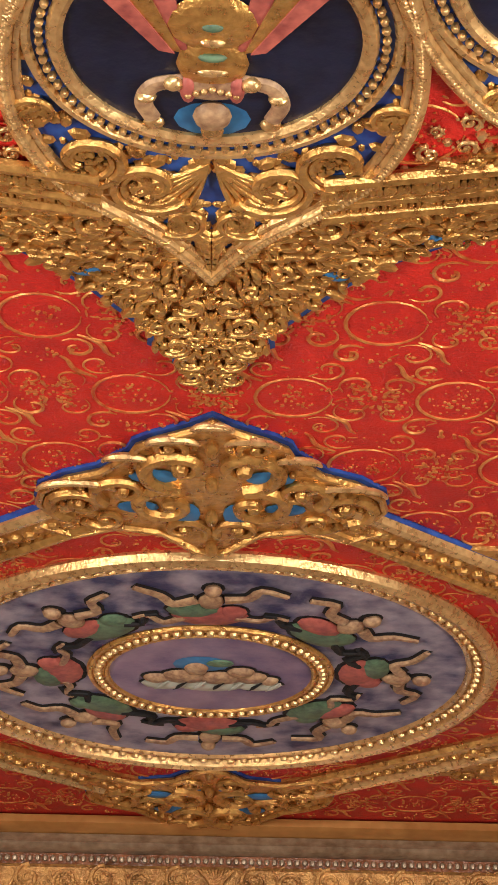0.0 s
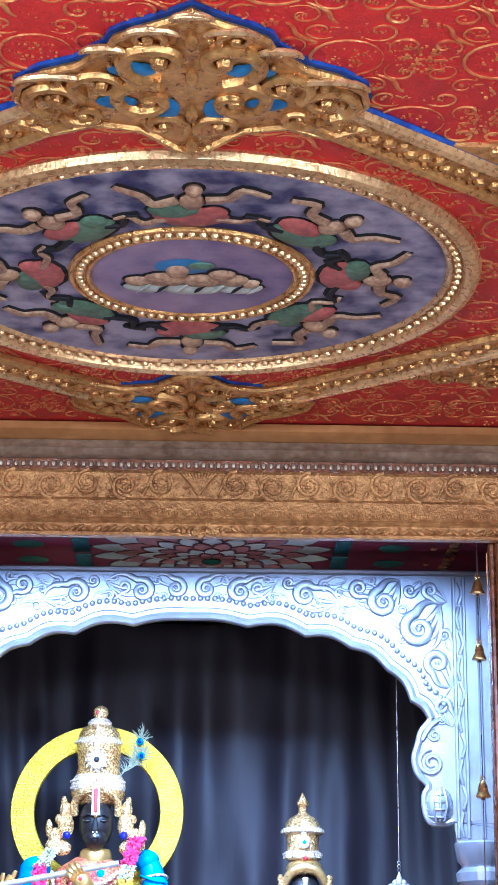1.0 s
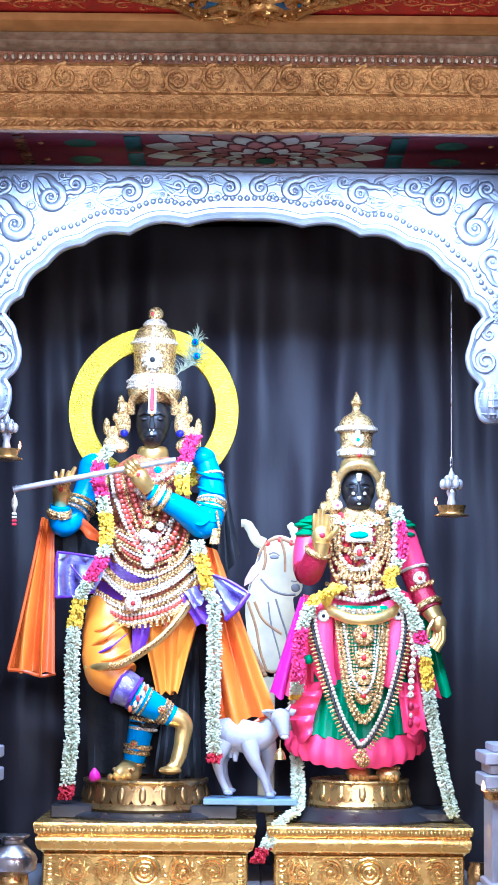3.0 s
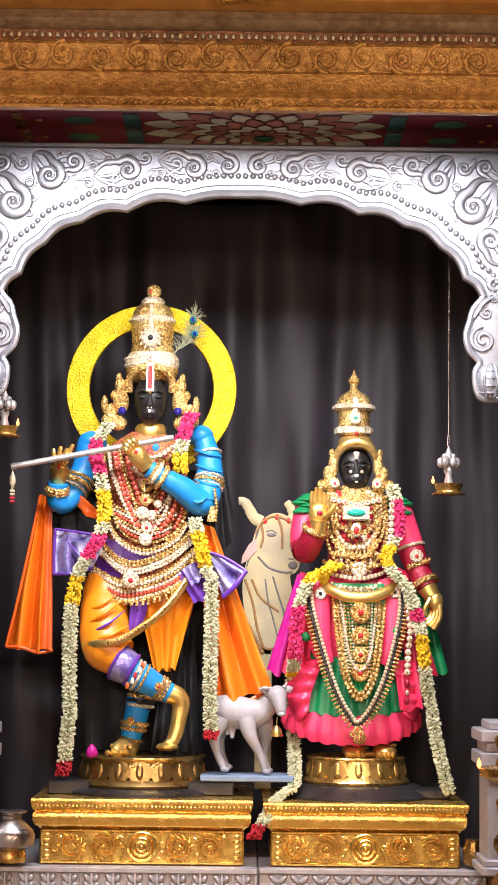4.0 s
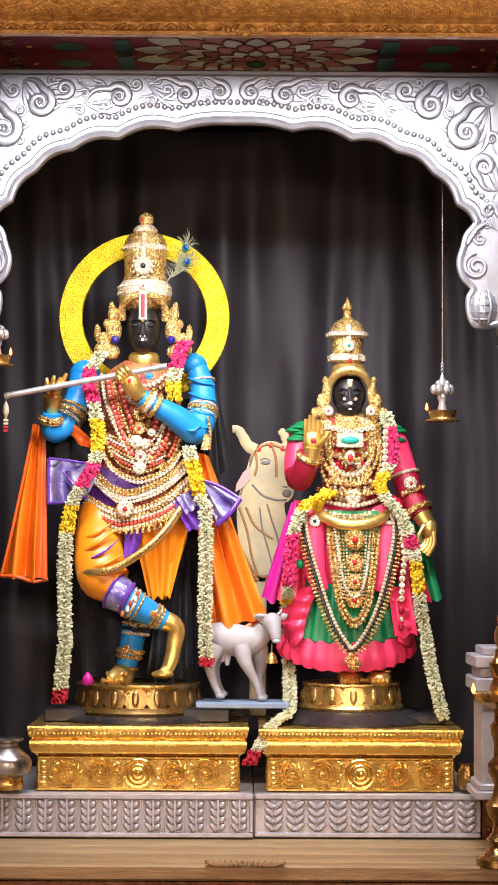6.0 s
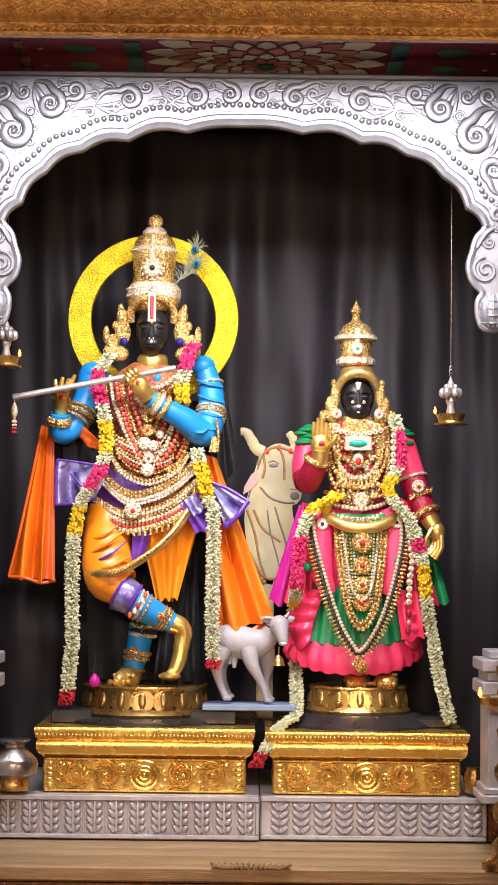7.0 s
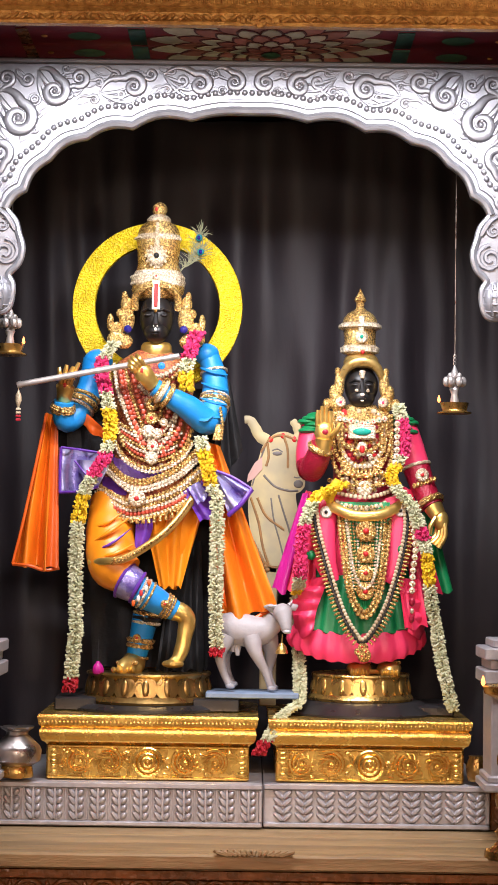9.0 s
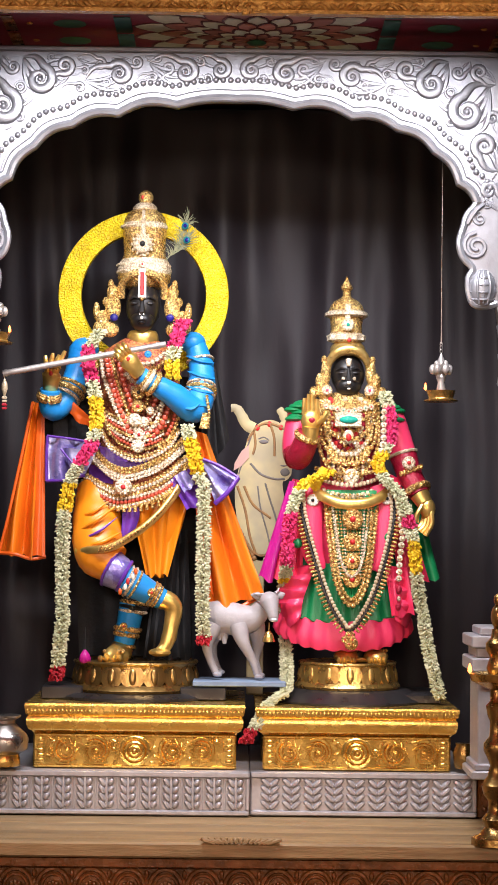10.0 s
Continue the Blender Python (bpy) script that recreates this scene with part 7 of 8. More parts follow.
    g.tube(smooth([(X - 0.125, -0.06, 1.755), (X - 0.085, -0.125, 1.725), (X - 0.02, -0.155, 1.700), (X + 0.06, -0.150, 1.705), (X + 0.12, -0.11, 1.735), (X + 0.145, -0.05, 1.765)], 5), 0.017, GD, 10, 0.6, (0, 1, 0))
    for z, w, sag, r, mi in ((1.815, 0.10, 0.02, 0.008, JW), (1.795, 0.105, 0.035, 0.008, PE), (1.775, 0.115, 0.05, 0.009, PE)):
        string(g, [(X - w, -0.05, z), (X - w * 0.6, -0.105, z - sag * 0.7), (X + 0.006, -0.13, z - sag), (X + w * 0.6, -0.105, z - sag * 0.7), (X + w + 0.01, -0.05, z)], 1.9 * r, r, mi)
    rosette(g, (X + 0.008, -0.125, 1.787), 0.026, PA)
    g.lathe((X, -0.005, 0), [(0.048, 2.062), (0.058, 2.052), (0.072, 2.036), (0.086, 2.020), (0.092, 2.004)], JW, 24, 0.9)
    for k in range(300):
        z, u = rnd.uniform(1.80, 2.04), rnd.uniform(-1, 1)
        w = 0.085 if z > 1.9 else 0.07
        g.ball((X + u * w, -0.072 + 0.034 * u * u, z), (0.008, 0.007, 0.008), (JW, PA, JW, PE, RE, JW)[k % 6], 7, 4)
    for s in (-1, 1):
        for x, z0, z1 in ((0.082, 2.03, 1.90), (0.066, 2.02, 1.84), (0.050, 1.88, 1.77), (0.030, 1.86, 1.76)):
            string(g, [(X + s * x, -0.078, z0), (X + s * x * 0.95, -0.096, (z0 + z1) / 2), (X + s * x * 0.85, -0.100, z1)], 0.0125, 0.0066, PE if x < 0.06 else JW)
    for k in range(9):
        rosette(g, (X - 0.072 + 0.018 * k, -0.098 + 0.00035 * (k - 4) ** 2, 2.012 - 0.004 * (4 - abs(k - 4))), 0.0095, PA, (RE, GG)[k % 2])
    for k in range(8):
        rosette(g, (X - 0.062 + 0.018 * k, -0.108, 1.84 - 0.003 * (4 - abs(k - 3.5))), 0.009, JW, (RE, PE)[k % 2])
    g.box(X - 0.044, X + 0.042, -0.112, -0.092, 1.945, 1.992, PA, 0.004)
    g.ball((X - 0.001, -0.112, 1.969), (0.030, 0.008, 0.012), GG, 14, 6)
    g.ball((X, -0.098, 1.915), (0.018, 0.010, 0.024), PA, 10, 6)
    g.ball((X, -0.108, 1.913), (0.009, 0.006, 0.013), RE, 10, 6)
    for w, drop, r, mi in ((0.07, 0.07, 0.007, JW), (0.085, 0.12, 0.008, JW), (0.075, 0.17, 0.008, PA), (0.09, 0.20, 0.0085, JW), (0.06, 0.22, 0.007, JW), (0.098, 0.25, 0.008, JW)):
        string(g, [(X - w, -0.05, 2.03), (X - w * 0.95, -0.09, 2.03 - drop * 0.6), (X - w * 0.4, -0.103, 2.03 - drop * 0.97), (X, -0.105, 2.03 - drop), (X + w * 0.4, -0.103, 2.03 - drop * 0.97), (X + w * 0.95, -0.09, 2.03 - drop * 0.6), (X + w, -0.05, 2.03)], 1.9 * r, r, mi)
    for k in range(11):
        x = X - 0.065 + 0.013 * k
        g.tube([(x, -0.10, 1.885 - 0.006 * (5 - abs(k - 5))), (x, -0.103, 1.855 - 0.008 * (5 - abs(k - 5)))], [0.005, 0.004], JW, 6)
    for line in (((0.485, -0.09, 2.052), (0.472, -0.115, 1.991), (0.471, -0.125, 1.918), (0.464, -0.13, 1.855)), ((0.506, -0.13, 1.757), (0.520, -0.14, 1.694), (0.531, -0.145, 1.605), (0.524, -0.15, 1.534), (0.521, -0.15, 1.463))):
        for p in along(smooth(line, 6), 0.021):
            g.ball(p, (0.0105, 0.005, 0.0105), PA, 12, 5)
            g.ball(p + Vector((0, -0.005, 0)), 0.003, JW, 6, 4)
    for px, r in (((0.521, -0.155, 1.431), 0.010), ((0.521, -0.155, 1.403), 0.006), ((0.519, -0.155, 1.378), 0.009)):
        g.ball(px, (r, r, r * 1.5), CR if r > 0.008 else PA, 10, 6)
    for s in (-1, 1):
        rosette(g, (X + 0.005 + s * 0.118, -0.115, 1.715 + 0.004 * s), 0.020, WH, SKIN)
        g.ball((X + 0.048 + s * 0.048, -0.06, 1.216), (0.040, 0.06, 0.024), GD, 14, 8)
        for k in range(5):
            g.ball((X + 0.030 + s * 0.048 + 0.012 * k - 0.006, -0.112, 1.206), (0.0085, 0.016, 0.012), GD, 8, 5)
        for k in range(7):
            g.ball((X + 0.020 + s * 0.048 + 0.01 * k, -0.075, 1.236), 0.006, JW, 6, 4)
    g.tube([(X + 0.0, -0.06, 1.205), (X + 0.095, -0.06, 1.205)], 0.008, GD, 8)
    g.tube([(X + 0.03, 0, 1.20), (X + 0.03, 0, 1.30)], 0.05, SKIN, 10)
    return solid("lady_statue", g, mats, "dark stone statue in pink and green silk skirt with gold jewellery", "statue")


flute_player_ob = flute_player()
lady_statue_ob = lady_statue()


def garland(name, pts, spans, r, label, seed):
    """A rope of blossoms along a line; spans say which flower, from where to where."""
    g = Geo()
    rr = random.Random(seed)
    line = along(smooth(pts, 8), 0.008)
    n = len(line)
    for i, p in enumerate(line):
        t = i / n
        mi = next((m for a, b, m in spans if a <= t < b), 0)
        k = 26 if mi == 0 else 20
        for j in range(k):
            a = rr.uniform(0, 6.3)
            q = r * (0.75 if mi == 0 else 0.8) * rr.uniform(0.5, 1.15)
            c = p + Vector((q * math.cos(a), q * 0.8 * math.sin(a), rr.uniform(-0.006, 0.006)))
            if mi == 0:
                g.ball(c, (0.0085, 0.0032, 0.0032), 0, 5, 3, Euler((0, rr.uniform(-0.7, 0.7), a + rr.uniform(-0.5, 0.5))).to_matrix())
            else:
                g.ball(c, (0.0085, 0.006, 0.0026), mi, 5, 3, Euler((rr.uniform(0, 3), rr.uniform(0, 3), a)).to_matrix())
    return solid(name, g, [JASMINE, PINK_FLOWER, YELLOW_FLOWER, RED_FLOWER], label, "garland", "flower garlands")


Y = -0.155
garland("flower_garland", [(-0.44, -0.08, 2.245), (-0.475, -0.10, 2.17), (-0.452, Y, 2.06), (-0.438, Y, 1.97), (-0.455, Y - 0.02, 1.875), (-0.50, Y - 0.02, 1.80), (-0.523, -0.165, 1.742), (-0.539, -0.155, 1.635), (-0.542, -0.135, 1.502), (-0.539, -0.135, 1.324), (-0.548, -0.13, 1.217), (-0.556, -0.125, 1.139)],
        [(0.0, 0.05, 0), (0.05, 0.16, 1), (0.16, 0.21, 0), (0.21, 0.30, 2), (0.30, 0.33, 0), (0.33, 0.41, 1), (0.41, 0.46, 0), (0.46, 0.54, 2), (0.54, 0.965, 0), (0.965, 1.1, 3)], 0.024, "long jasmine garland with pink, yellow and red flower sections", 1)
garland("flower_garland", [(-0.17, -0.10, 2.28), (-0.195, -0.12, 2.21), (-0.205, -0.13, 2.14), (-0.20, -0.135, 2.09)], [(0, 0.45, 1), (0.45, 0.72, 0), (0.72, 1.1, 2)], 0.026, "short garland of pink, white and yellow flowers on the shoulder", 2)
garland("flower_garland", [(-0.155, -0.13, 1.94), (-0.135, -0.145, 1.87), (-0.115, -0.15, 1.78), (-0.099, -0.15, 1.748), (-0.097, -0.15, 1.579), (-0.098, -0.15, 1.401), (-0.092, -0.15, 1.253)],
        [(0, 0.06, 0), (0.06, 0.22, 2), (0.22, 0.955, 0), (0.955, 1.1, 3)], 0.024, "jasmine garland with yellow flowers and red tip", 3)
garland("flower_garland", [(0.30, -0.13, 1.80), (0.23, -0.15, 1.77), (0.195, -0.16, 1.72), (0.172, -0.165, 1.64), (0.168, -0.165, 1.57), (0.166, -0.15, 1.50), (0.162, -0.02, 1.42), (0.168, 0.0, 1.28), (0.172, -0.10, 1.16), (0.165, -0.16, 1.11), (0.12, -0.22, 1.08), (0.075, -0.30, 1.02), (0.040, -0.32, 0.965)],
        [(0, 0.10, 2), (0.10, 0.17, 0), (0.17, 0.31, 1), (0.31, 0.37, 0), (0.37, 0.41, 2), (0.41, 0.955, 0), (0.955, 1.1, 3)], 0.022, "jasmine garland with yellow and pink sections trailing over the pedestal", 4)
garland("flower_garland", [(0.475, -0.10, 2.055), (0.495, -0.10, 1.97), (0.490, -0.11, 1.90), (0.455, -0.13, 1.835), (0.468, -0.14, 1.79), (0.52, -0.15, 1.73), (0.555, -0.15, 1.63), (0.572, -0.14, 1.54), (0.580, -0.13, 1.46), (0.60, -0.11, 1.36), (0.62, -0.12, 1.24), (0.652, -0.16, 1.095)],
        [(0, 0.04, 0), (0.04, 0.16, 1), (0.16, 0.19, 0), (0.19, 0.27, 2), (0.27, 0.42, 0), (0.42, 0.46, 1), (0.46, 0.50, 0), (0.50, 0.60, 2), (0.60, 1.1, 0)], 0.022, "jasmine garland with pink and yellow sections reaching the pedestal", 5)

# halo
g = Geo()
n = 96
v, f = [], []
for r, y in ((0.206, 0.055), (0.278, 0.055), (0.280, 0.062), (0.278, 0.075), (0.206, 0.075), (0.203, 0.068)):
    v += [(-0.307 + r * math.cos(2 * math.pi * i / n), y, 2.379 + r * math.sin(2 * math.pi * i / n)) for i in range(n)]
for j in range(6):
    q = (j + 1) % 6
    f += [(j * n + i, j * n + (i + 1) % n, q * n + (i + 1) % n, q * n + i) for i in range(n)]
g.add(v, f)
solid("halo_ring", g, HALO, "glittering yellow halo ring behind the crowned head", "halo")

# flute with tassel
fl = thing("flute", (-0.48, -0.19, 2.16), "slim silver flute with a hanging tassel", "flute")
g = Geo()
g.tube([(-0.734, -0.185, 2.097), (-0.582, -0.187, 2.127), (-0.223, -0.19, 2.196)], [0.0098, 0.0098, 0.0092], 0, 12)
for t in (0.02, 0.5, 0.55, 0.95):
    p = Vector((-0.734, -0.185, 2.097)).lerp(Vector((-0.223, -0.19, 2.196)), t)
    g.tube([p + Vector((-0.004, 0, -0.0008)), p + Vector((0.004, 0, 0.0008))], 0.0115, 0, 12)
flute_tube = part("tube", g, SILVER_SHINY, fl)
g = Geo()
g.tube([(-0.729, -0.185, 2.103), (-0.729, -0.185, 2.075)], 0.0015, 0, 6)
g.lathe((-0.729, -0.185, 0), [(0.003, 2.080), (0.009, 2.065), (0.011, 2.050), (0.006, 2.035), (0.003, 2.025)], 0, 12)
for k in range(4):
    for j in range(3):
        g.ball((-0.733 + 0.004 * j, -0.185, 2.021 - 0.011 * k), 0.0048, 1 if k > 1 else 0, 6, 4)
part("tassel", g, [PEARL, RED_FLOWER], flute_tube, "beaded tassel")

# peacock feather on the crown
pf = thing("peacock_feather", (-0.235, -0.03, 2.49), "peacock feathers with teal eyes tucked in the crown", "feather")
g = Geo()
rr = random.Random(8)
for root, tip, n in (((-0.233, -0.03, 2.482), (-0.165, -0.045, 2.615), 75), ((-0.226, -0.03, 2.495), (-0.157, -0.045, 2.564), 60)):
    quill = smooth([root, Vector(root).lerp(Vector(tip), 0.5) + Vector((0.010, 0, -0.008)), tip], 8)
    g.tube(quill, 0.0016, 0, 5)
    for k in range(n):
        q = quill[int(rr.random() ** 0.7 * (len(quill) - 1))]
        a = rr.uniform(0.2, 2.3) if rr.random() < 0.75 else rr.uniform(-0.5, 3.2)
        ln = rr.uniform(0.022, 0.052)
        e = q + Vector((ln * math.cos(a), rr.uniform(-0.008, 0.008), ln * math.sin(a)))
        g.tube(smooth([q, q.lerp(e, 0.5) + Vector((0.004, 0, 0.003)), e], 3), [0.0013, 0.0013, 0.0012, 0.0011, 0.0010, 0.0008, 0.0005], 0, 4)
part("plume", g, FEATHER, pf)
for x, z in ((-0.171, 2.593), (-0.165, 2.547)):
    g = Geo()
    g.ball((x, -0.054, z), (0.0115, 0.004, 0.012), 0, 12, 6)
    g.ball((x, -0.058, z), (0.006, 0.003, 0.007), 1, 12, 6)
    part("eye", g, [FEATHER_EYE, GEM_BLUE], pf, "teal feather eye")

# flat printed animal cut-out behind the figures
board = thing("painted_cutout", (0.03, 0.14, 1.08), "flat cream printed cut-out board with horn shapes", "cutout board")
to = lambda x, z, h: (x, 0.14 - h, z)
g = Geo()
head_line = smooth([(0.015, 1.60), (0.0, 1.72), (0.008, 1.80), (0.03, 1.88), (0.05, 1.94), (0.09, 1.975), (0.13, 1.977), (0.165, 1.95), (0.178, 1.88), (0.188, 1.81), (0.172, 1.782), (0.158, 1.775), (0.16, 1.745), (0.172, 1.68), (0.165, 1.60), (0.13, 1.53), (0.08, 1.515), (0.045, 1.54)], 4)
g.slab([tuple(p) for p in head_line], to, 0, 0.012)
g.box(0.045, 0.10, 0.128, 0.14, 1.075, 1.54, 0)
part("panel", g, PRINT_CREAM, board)
for pts, w in ((((0.06, 1.95), (0.035, 1.965), (0.018, 1.995), (0.002, 2.017), (-0.016, 2.018)), (0.020, 0.018, 0.016, 0.013)), (((0.158, 1.95), (0.166, 1.975), (0.155, 2.0), (0.142, 2.018)), (0.018, 0.016, 0.013, 0.009))):
    g = Geo()
    sm = smooth([to(x, z, 0.008) for x, z in pts], 4)
    g.tube(sm, [w[min(3, i // 4)] for i in range(len(sm))], 0, 8, 0.35, (0, 1, 0))
    part("horn", g, PRINT_CREAM, board)
g = Geo()
g.slab([(0.045, 1.895), (0.02, 1.875), (-0.002, 1.835), (-0.005, 1.81), (0.02, 1.825), (0.045, 1.855)], lambda x, z, h: to(x, z, 0.012 + h), 0, 0.004)
part("ear", g, PRINT_PINK, board, "pink printed ear")
g = Geo()
g.ball(to(0.094, 1.907, 0.012), (0.016, 0.003, 0.007), 0, 12, 6)
part("printed_eye", g, PRINT_GREY, board)
g = Geo()
g.ball(to(0.165, 1.807, 0.012), (0.016, 0.003, 0.014), 0, 12, 6)
part("printed_muzzle", g, PRINT_GREY, board)
g = Geo()
for pts in (((0.04, 1.91), (0.07, 1.955), (0.11, 1.968), (0.165, 1.95)), ((0.115, 1.965), (0.128, 1.92), (0.13, 1.86)), ((0.06, 1.945), (0.066, 1.90), (0.058, 1.865)), ((0.008, 1.76), (0.035, 1.68), (0.05, 1.60), (0.07, 1.54)), ((0.03, 1.76), (0.06, 1.70), (0.12, 1.655)), ((0.015, 1.62), (0.05, 1.555), (0.09, 1.53), (0.13, 1.55))):
    g.tube(smooth([to(x, z, 0.012) for x, z in pts], 4), 0.0042, 0, 6)
for k in range(9):
    g.ball(to(0.018 + 0.006 * k, 1.61 - 0.011 * k, 0.012), (0.009, 0.003, 0.009), 0, 8, 4)
part("printed_harness", g, PRINT_SHADE, board, "brown printed cords")
g = Geo()
# printed folds of the neck and the soft dark lines round eye, jaw and nostril
for pts, w in ((((0.05, 1.835), (0.085, 1.80), (0.13, 1.785), (0.165, 1.785)), 0.004), (((0.10, 1.77), (0.115, 1.72), (0.135, 1.66), (0.15, 1.60)), 0.0035), (((0.075, 1.76), (0.085, 1.69), (0.105, 1.62), (0.12, 1.56)), 0.003), (((0.076, 1.916), (0.094, 1.922), (0.112, 1.912)), 0.0025), (((0.15, 1.83), (0.165, 1.828), (0.178, 1.835)), 0.0025), (((0.012, 1.80), (0.03, 1.86), (0.052, 1.925)), 0.003)):
    g.tube(smooth([to(x, z, 0.0115) for x, z in pts], 4), w, 0, 6)
part("printed_fold", g, PRINT_GREY, board, "grey printed fold lines")
for x, z in ((0.112, 1.966), (0.072, 1.953), (0.15, 1.955)):
    g = Geo()
    g.ball(to(x, z, 0.013), (0.008, 0.003, 0.010), 0, 8, 5)
    part("printed_jewel", g, RED_PAINT, board, "red printed jewel")


# white calf figure on its plank
g = Geo()
g.box(-0.125, 0.168, -0.16, 0.03, 1.121, 1.139, 0, 0.003)
solid("plank", g, PLANK_BLUE, "blue-grey painted plank laid between the pedestals", "plank")
g = Geo()
cy = -0.07
g.tube(smooth([(-0.076, -0.05, 1.309), (-0.055, -0.06, 1.335), (-0.010, -0.07, 1.332), (0.035, -0.08, 1.329), (0.074, -0.09, 1.345), (0.096, -0.1, 1.374)], 4), [0.018, 0.036, 0.046, 0.050, 0.052, 0.053, 0.053, 0.053, 0.052, 0.052, 0.051, 0.050, 0.049, 0.047, 0.044, 0.040, 0.036, 0.033, 0.031, 0.030, 0.028], 0, 16, 0.8)
g.ball((0.114, -0.13, 1.389), (0.031, 0.036, 0.032), 0, 16, 10)
g.tube(smooth([(0.116, -0.15, 1.387), (0.123, -0.168, 1.355), (0.127, -0.172, 1.334)], 4), [0.028, 0.026, 0.023, 0.021, 0.019, 0.018, 0.017, 0.017, 0.014], 0, 12)
g.ball((0.127, -0.185, 1.333), (0.014, 0.006, 0.007), 1, 10, 6)
for sx, a, b in ((-1, (0.095, -0.12, 1.403), (0.055, -0.11, 1.409)), (1, (0.138, -0.12, 1.404), (0.163, -0.11, 1.414))):
    g.tube([a, Vector(a).lerp(Vector(b), 0.5), b], [0.008, 0.013, 0.003], 0, 8, 0.45)
for a, b in (((0.100, -0.13, 1.411), (0.062, -0.12, 1.415)), ((0.132, -0.13, 1.415), (0.145, -0.12, 1.432))):
    g.tube(smooth([a, Vector(a).lerp(Vector(b), 0.6) + Vector((0, 0, -0.003)), b], 3), [0.006, 0.006, 0.005, 0.004, 0.003, 0.002, 0.001], 1, 7)
for sx in ((0.102, -0.164, 1.383), (0.130, -0.166, 1.384)):
    g.ball(sx, (0.005, 0.003, 0.004), 1, 8, 5)
for leg in (((0.017, -0.1, 1.312), (0.032, -0.115, 1.260), (0.062, -0.11, 1.203), (0.080, -0.11, 1.153)), ((0.072, -0.05, 1.311), (0.080, -0.04, 1.256), (0.073, -0.04, 1.199), (0.085, -0.045, 1.153)), ((-0.062, -0.085, 1.310), (-0.082, -0.1, 1.261), (-0.074, -0.095, 1.207), (-0.052, -0.1, 1.158)), ((-0.048, -0.02, 1.308), (-0.069, -0.01, 1.253), (-0.061, -0.01, 1.202), (-0.044, -0.015, 1.160))):
    g.tube(smooth(leg, 4), [0.030, 0.029, 0.027, 0.024, 0.021, 0.018, 0.016, 0.014, 0.012, 0.0115, 0.011, 0.011, 0.0115], 0, 10)
    g.ball(Vector(leg[-1]) + Vector((0.004, -0.008, -0.002)), (0.016, 0.020, 0.009), 1, 8, 5)
for dx in (0, 9, -8):
    g.tube([(-0.045 + dx * 0.0018, -0.07, 1.30), (-0.043 + dx * 0.0018, -0.075, 1.262 - 0.0012 * dx)], [0.018, 0.006], 0, 8)
solid("calf_statue", g, [WHITE_CLAY, SILVER_DULL], "small white painted calf statue on a blue plank", "statue")
g = Geo()
g.lathe((0.112, -0.17, 1.278), [(0.020, -0.014), (0.019, -0.008), (0.014, 0.008), (0.005, 0.020)], 0, 16)
g.tube([(0.112, -0.17, 1.296), (0.114, -0.155, 1.323)], 0.002, 0, 5)
solid("bell", g, BRASS, "small brass bell round the calf's neck", "bell")

# pink bud hanging by the bronze base
g = Geo()
g.tube([(-0.468, -0.12, 1.30), (-0.468, -0.12, 1.225)], 0.0018, 1, 5)
g.lathe((-0.468, -0.12, 0), [(0.004, 1.23), (0.015, 1.215), (0.019, 1.20), (0.014, 1.19), (0.004, 1.186)], 0, 14, 1, 0.06, 5)
solid("pink_tassel", g, [SATIN_MAGENTA, BLACK_CLOTH], "magenta cloth bud tassel on a dark string", "tassel")


def hanging_lamp(x, y, z, top, label):
    """A small oil lamp on a wire; z is the foot of its bowl."""
    t = thing("hanging_lamp", (x, y, z), label, "oil lamp", "hanging oil lamps")
    g = Geo()
    g.lathe((x, y, z), [(0.052, 0.0), (0.054, 0.004), (0.040, 0.008), (0.038, 0.012), (0.044, 0.03), (0.045, 0.034), (0.036, 0.030), (0.02, 0.020)], 0, 28)
    bowl = part("bowl", g, BRASS, t, "brass bowl")
    g = Geo()
    g.lathe((x, y, z), [(0.012, 0.02), (0.014, 0.04), (0.010, 0.06), (0.016, 0.075), (0.012, 0.085), (0.008, 0.09), (0.014, 0.10), (0.018, 0.115), (0.010, 0.13), (0.004, 0.145), (0.002, 0.15)], 0, 16)
    for k in range(6):
        a = k * 1.047
        g.ball((x + 0.025 * math.cos(a), y + 0.025 * math.sin(a), z + 0.100), (0.012, 0.012, 0.017), 0, 8, 5)
        g.ball((x + 0.016 * math.cos(a + 0.5), y + 0.016 * math.sin(a + 0.5), z + 0.118), (0.008, 0.008, 0.010), 0, 8, 5)
    part("stem", g, SILVER_SHINY, t, "bright silver stem with leaf cluster")
    g = Geo()
    for k in range(3):
        g.tube([(x + 0.004 * math.cos(a), y, z + 0.157 + 0.011 * k + 0.006 * math.sin(a)) for a in lin(0, 6.28, 9)[:-1]], 0.0012, 0, 5, 1, (0, 1, 0), True)
    g.tube([(x, y, z + 0.18), (x, y, top)], 0.0016, 0, 6)
    part("wire", g, STEEL, t, "thin wire")
    g = Geo()
    fx = x + (-0.048 if x > 0 else 0.042)
    g.lathe((fx, y, z + 0.034), [(0.001, 0), (0.005, 0.006), (0.0045, 0.012), (0.001, 0.024)], 0, 10)
    part("flame", g, FLAME, bowl, "small flame")
    return t


hanging_lamp(0.634, -0.30, 2.017, 3.12, "brass and silver oil lamp hanging on a wire, lit")
hanging_lamp(-0.745, -0.30, 2.180, 3.12, "brass and silver oil lamp hanging beside the bracket, lit")

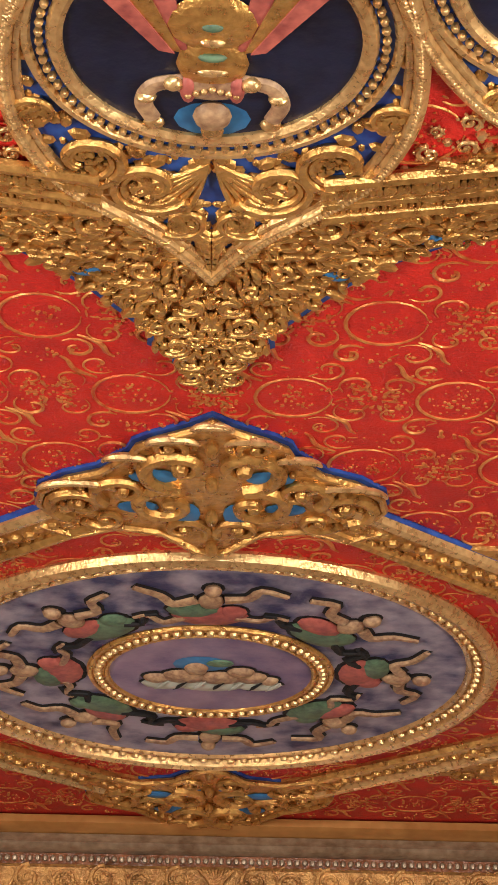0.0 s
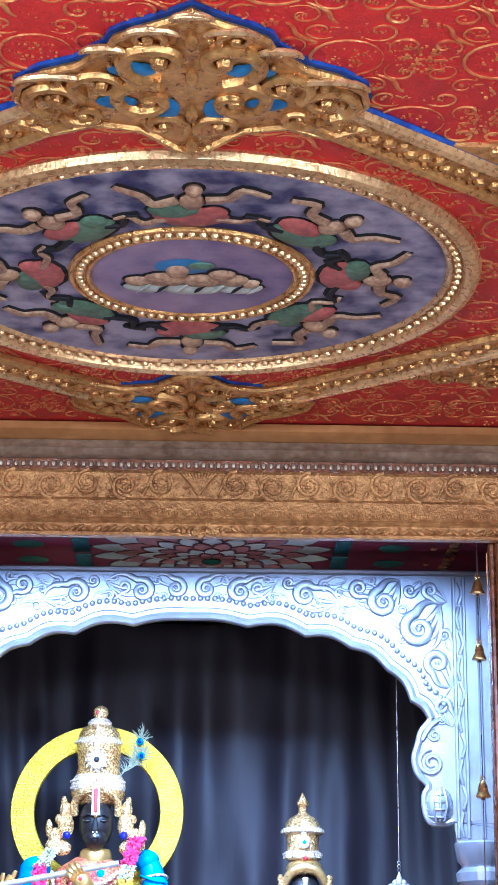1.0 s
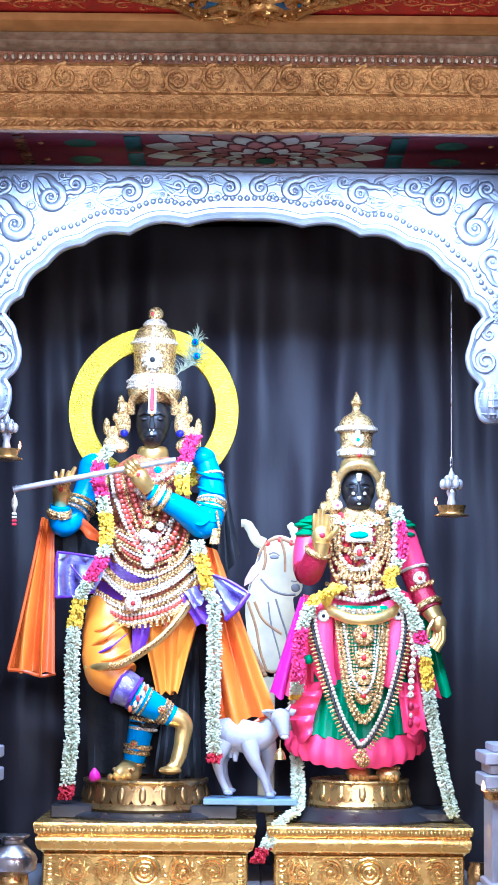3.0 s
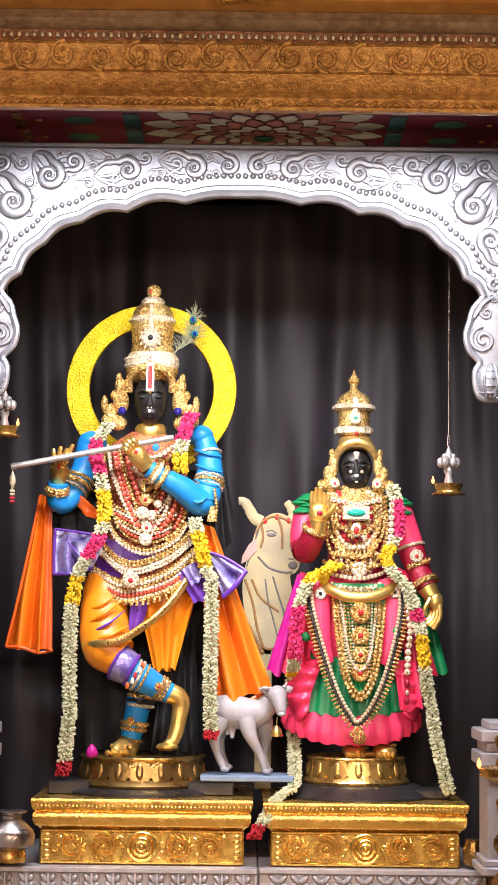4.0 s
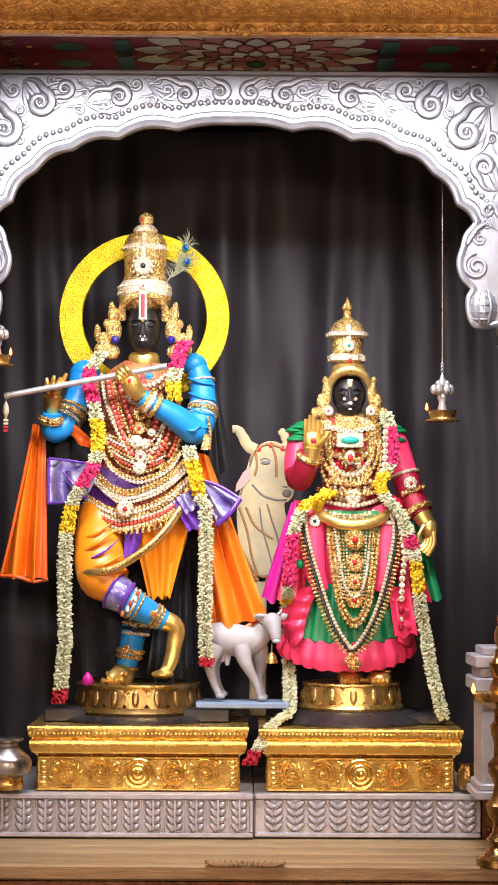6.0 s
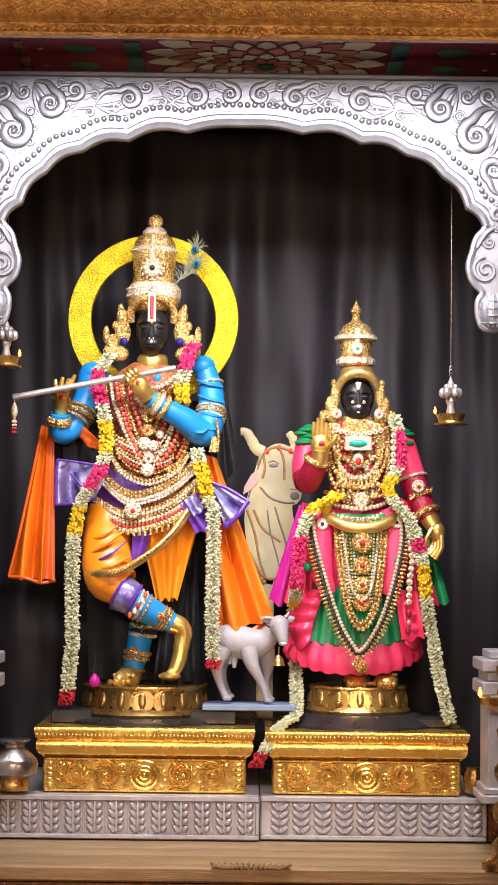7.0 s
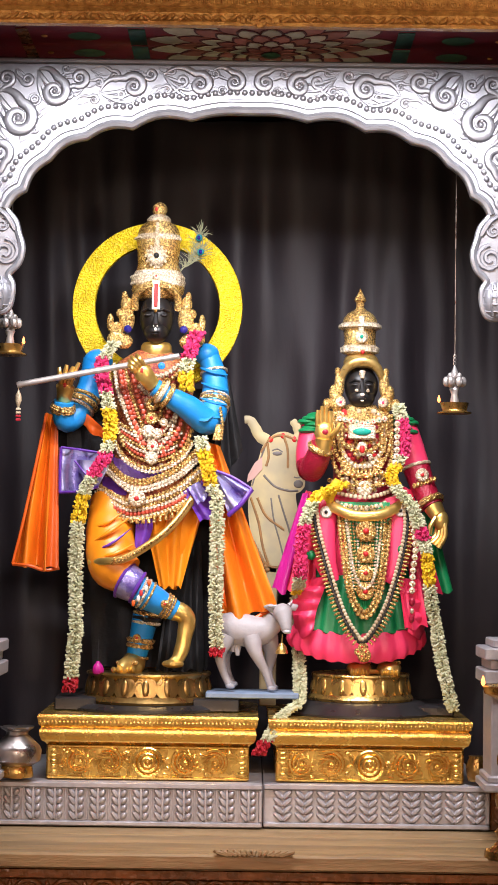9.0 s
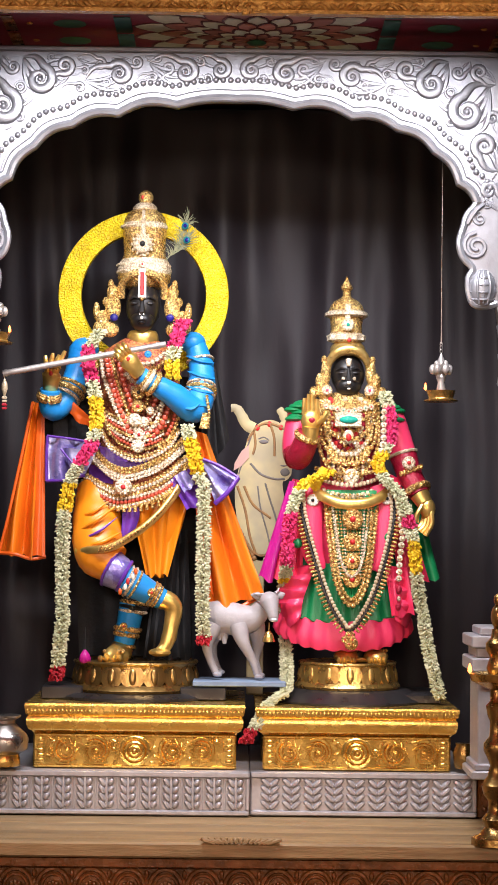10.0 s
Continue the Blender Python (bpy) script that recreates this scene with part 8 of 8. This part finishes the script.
# brass oil lamp post with a bird-like finial
lp = thing("oil_lamp_stand", (0.742, -0.83, 0.74), "turned dark brass oil lamp stand with bird finial, lit", "oil lamp")
c = (0.742, -0.83, 0.742)
g = Geo()
g.lathe(c, [(0.07, 0), (0.068, 0.02), (0.045, 0.03), (0.032, 0.05), (0.04, 0.07), (0.024, 0.09), (0.022, 0.12), (0.036, 0.14), (0.042, 0.165), (0.024, 0.19), (0.018, 0.22), (0.026, 0.24), (0.036, 0.26), (0.036, 0.28), (0.02, 0.30), (0.018, 0.34), (0.026, 0.36), (0.03, 0.385), (0.018, 0.40), (0.018, 0.44)], 0, 24)
part("stem", g, BRONZE, lp)
g = Geo()
g.lathe(c, [(0.018, 0.43), (0.04, 0.44), (0.072, 0.455), (0.078, 0.475), (0.073, 0.477), (0.05, 0.465), (0.018, 0.46)], 0, 28)
dish = part("dish", g, BRASS, lp, "shallow brass oil dish")
g = Geo()
g.lathe(c, [(0.018, 0.46), (0.03, 0.49), (0.02, 0.52), (0.03, 0.54), (0.032, 0.56), (0.018, 0.575), (0.014, 0.60)], 0, 20)
g.ball((c[0], c[1], c[2] + 0.635), (0.018, 0.026, 0.034), 0, 12, 8)
g.ball((c[0], c[1] - 0.012, c[2] + 0.682), (0.012, 0.015, 0.018), 0, 10, 7)
g.tube([(c[0], c[1] + 0.02, c[2] + 0.645), (c[0] + 0.004, c[1] + 0.04, c[2] + 0.60)], [0.014, 0.008], 0, 8)
part("finial", g, BRONZE, lp, "plain bird-like finial")
g = Geo()
g.lathe((c[0] - 0.076, c[1], c[2] + 0.474), [(0.001, 0), (0.0065, 0.008), (0.006, 0.016), (0.001, 0.03)], 0, 10)
part("flame", g, FLAME, dish, "small flame")

# steel water pot
pot = thing("water_pot", (-0.695, -0.33, 0.888), "worn steel water pot with brass foot on the plinth", "pot")
g = Geo()
g.lathe((-0.695, -0.33, 0.888), [(0.050, 0), (0.052, 0.004), (0.048, 0.034), (0.046, 0.036)], 0, 28)
part("foot", g, BRASS, pot, "brass foot ring")
g = Geo()
g.lathe((-0.695, -0.33, 0.888), [(0.05, 0.036), (0.072, 0.05), (0.076, 0.08), (0.070, 0.095), (0.045, 0.118), (0.034, 0.128), (0.034, 0.138), (0.050, 0.148), (0.052, 0.153), (0.030, 0.150)], 0, 36)
part("body", g, STEEL, pot)
g = Geo()
g.lathe((0.715, -0.28, 0.888), [(0.026, 0), (0.03, 0.01), (0.034, 0.05), (0.024, 0.07), (0.026, 0.078)], 0, 20, 1, 0.05, 9)
solid("small_vessel", g, BRONZE, "small dark embossed bronze vessel beside the pedestal", "vessel")


def bell(x, y, z):
    t = thing("temple_bell", (x, y, z), "small brass bell hanging on a cord by the post", "bell", "bells beside the niche")
    g = Geo()
    g.lathe((x, y, z), [(0.019, -0.026), (0.020, -0.022), (0.014, -0.010), (0.012, 0.004), (0.008, 0.014), (0.003, 0.018)], 0, 20)
    body = part("body", g, BRASS, t)
    g = Geo()
    g.tube([(x + 0.006 * math.cos(a), y, z + 0.024 + 0.006 * math.sin(a)) for a in lin(0, 6.28, 11)[:-1]], 0.002, 0, 5, 1, (0, 1, 0), True)
    part("ring", g, BRASS, t)
    g = Geo()
    g.tube([(x, y, z - 0.02), (x, y, z - 0.032)], [0.002, 0.006], 0, 8)
    part("clapper", g, BRONZE, body)
    return t


for s in (-1, 1):
    for z in (2.846, 2.667, 2.304, 1.93, 1.56):
        bell(AC + s * 0.772, -1.25, z)
    g = Geo()
    g.tube([(AC + s * 0.772, -1.25, 1.58), (AC + s * 0.772, -1.25, 3.0)], 0.0016, 0, 5)
    solid("cord", g, STEEL, "thin dark cord that carries the bells", "cord", "bell cords")
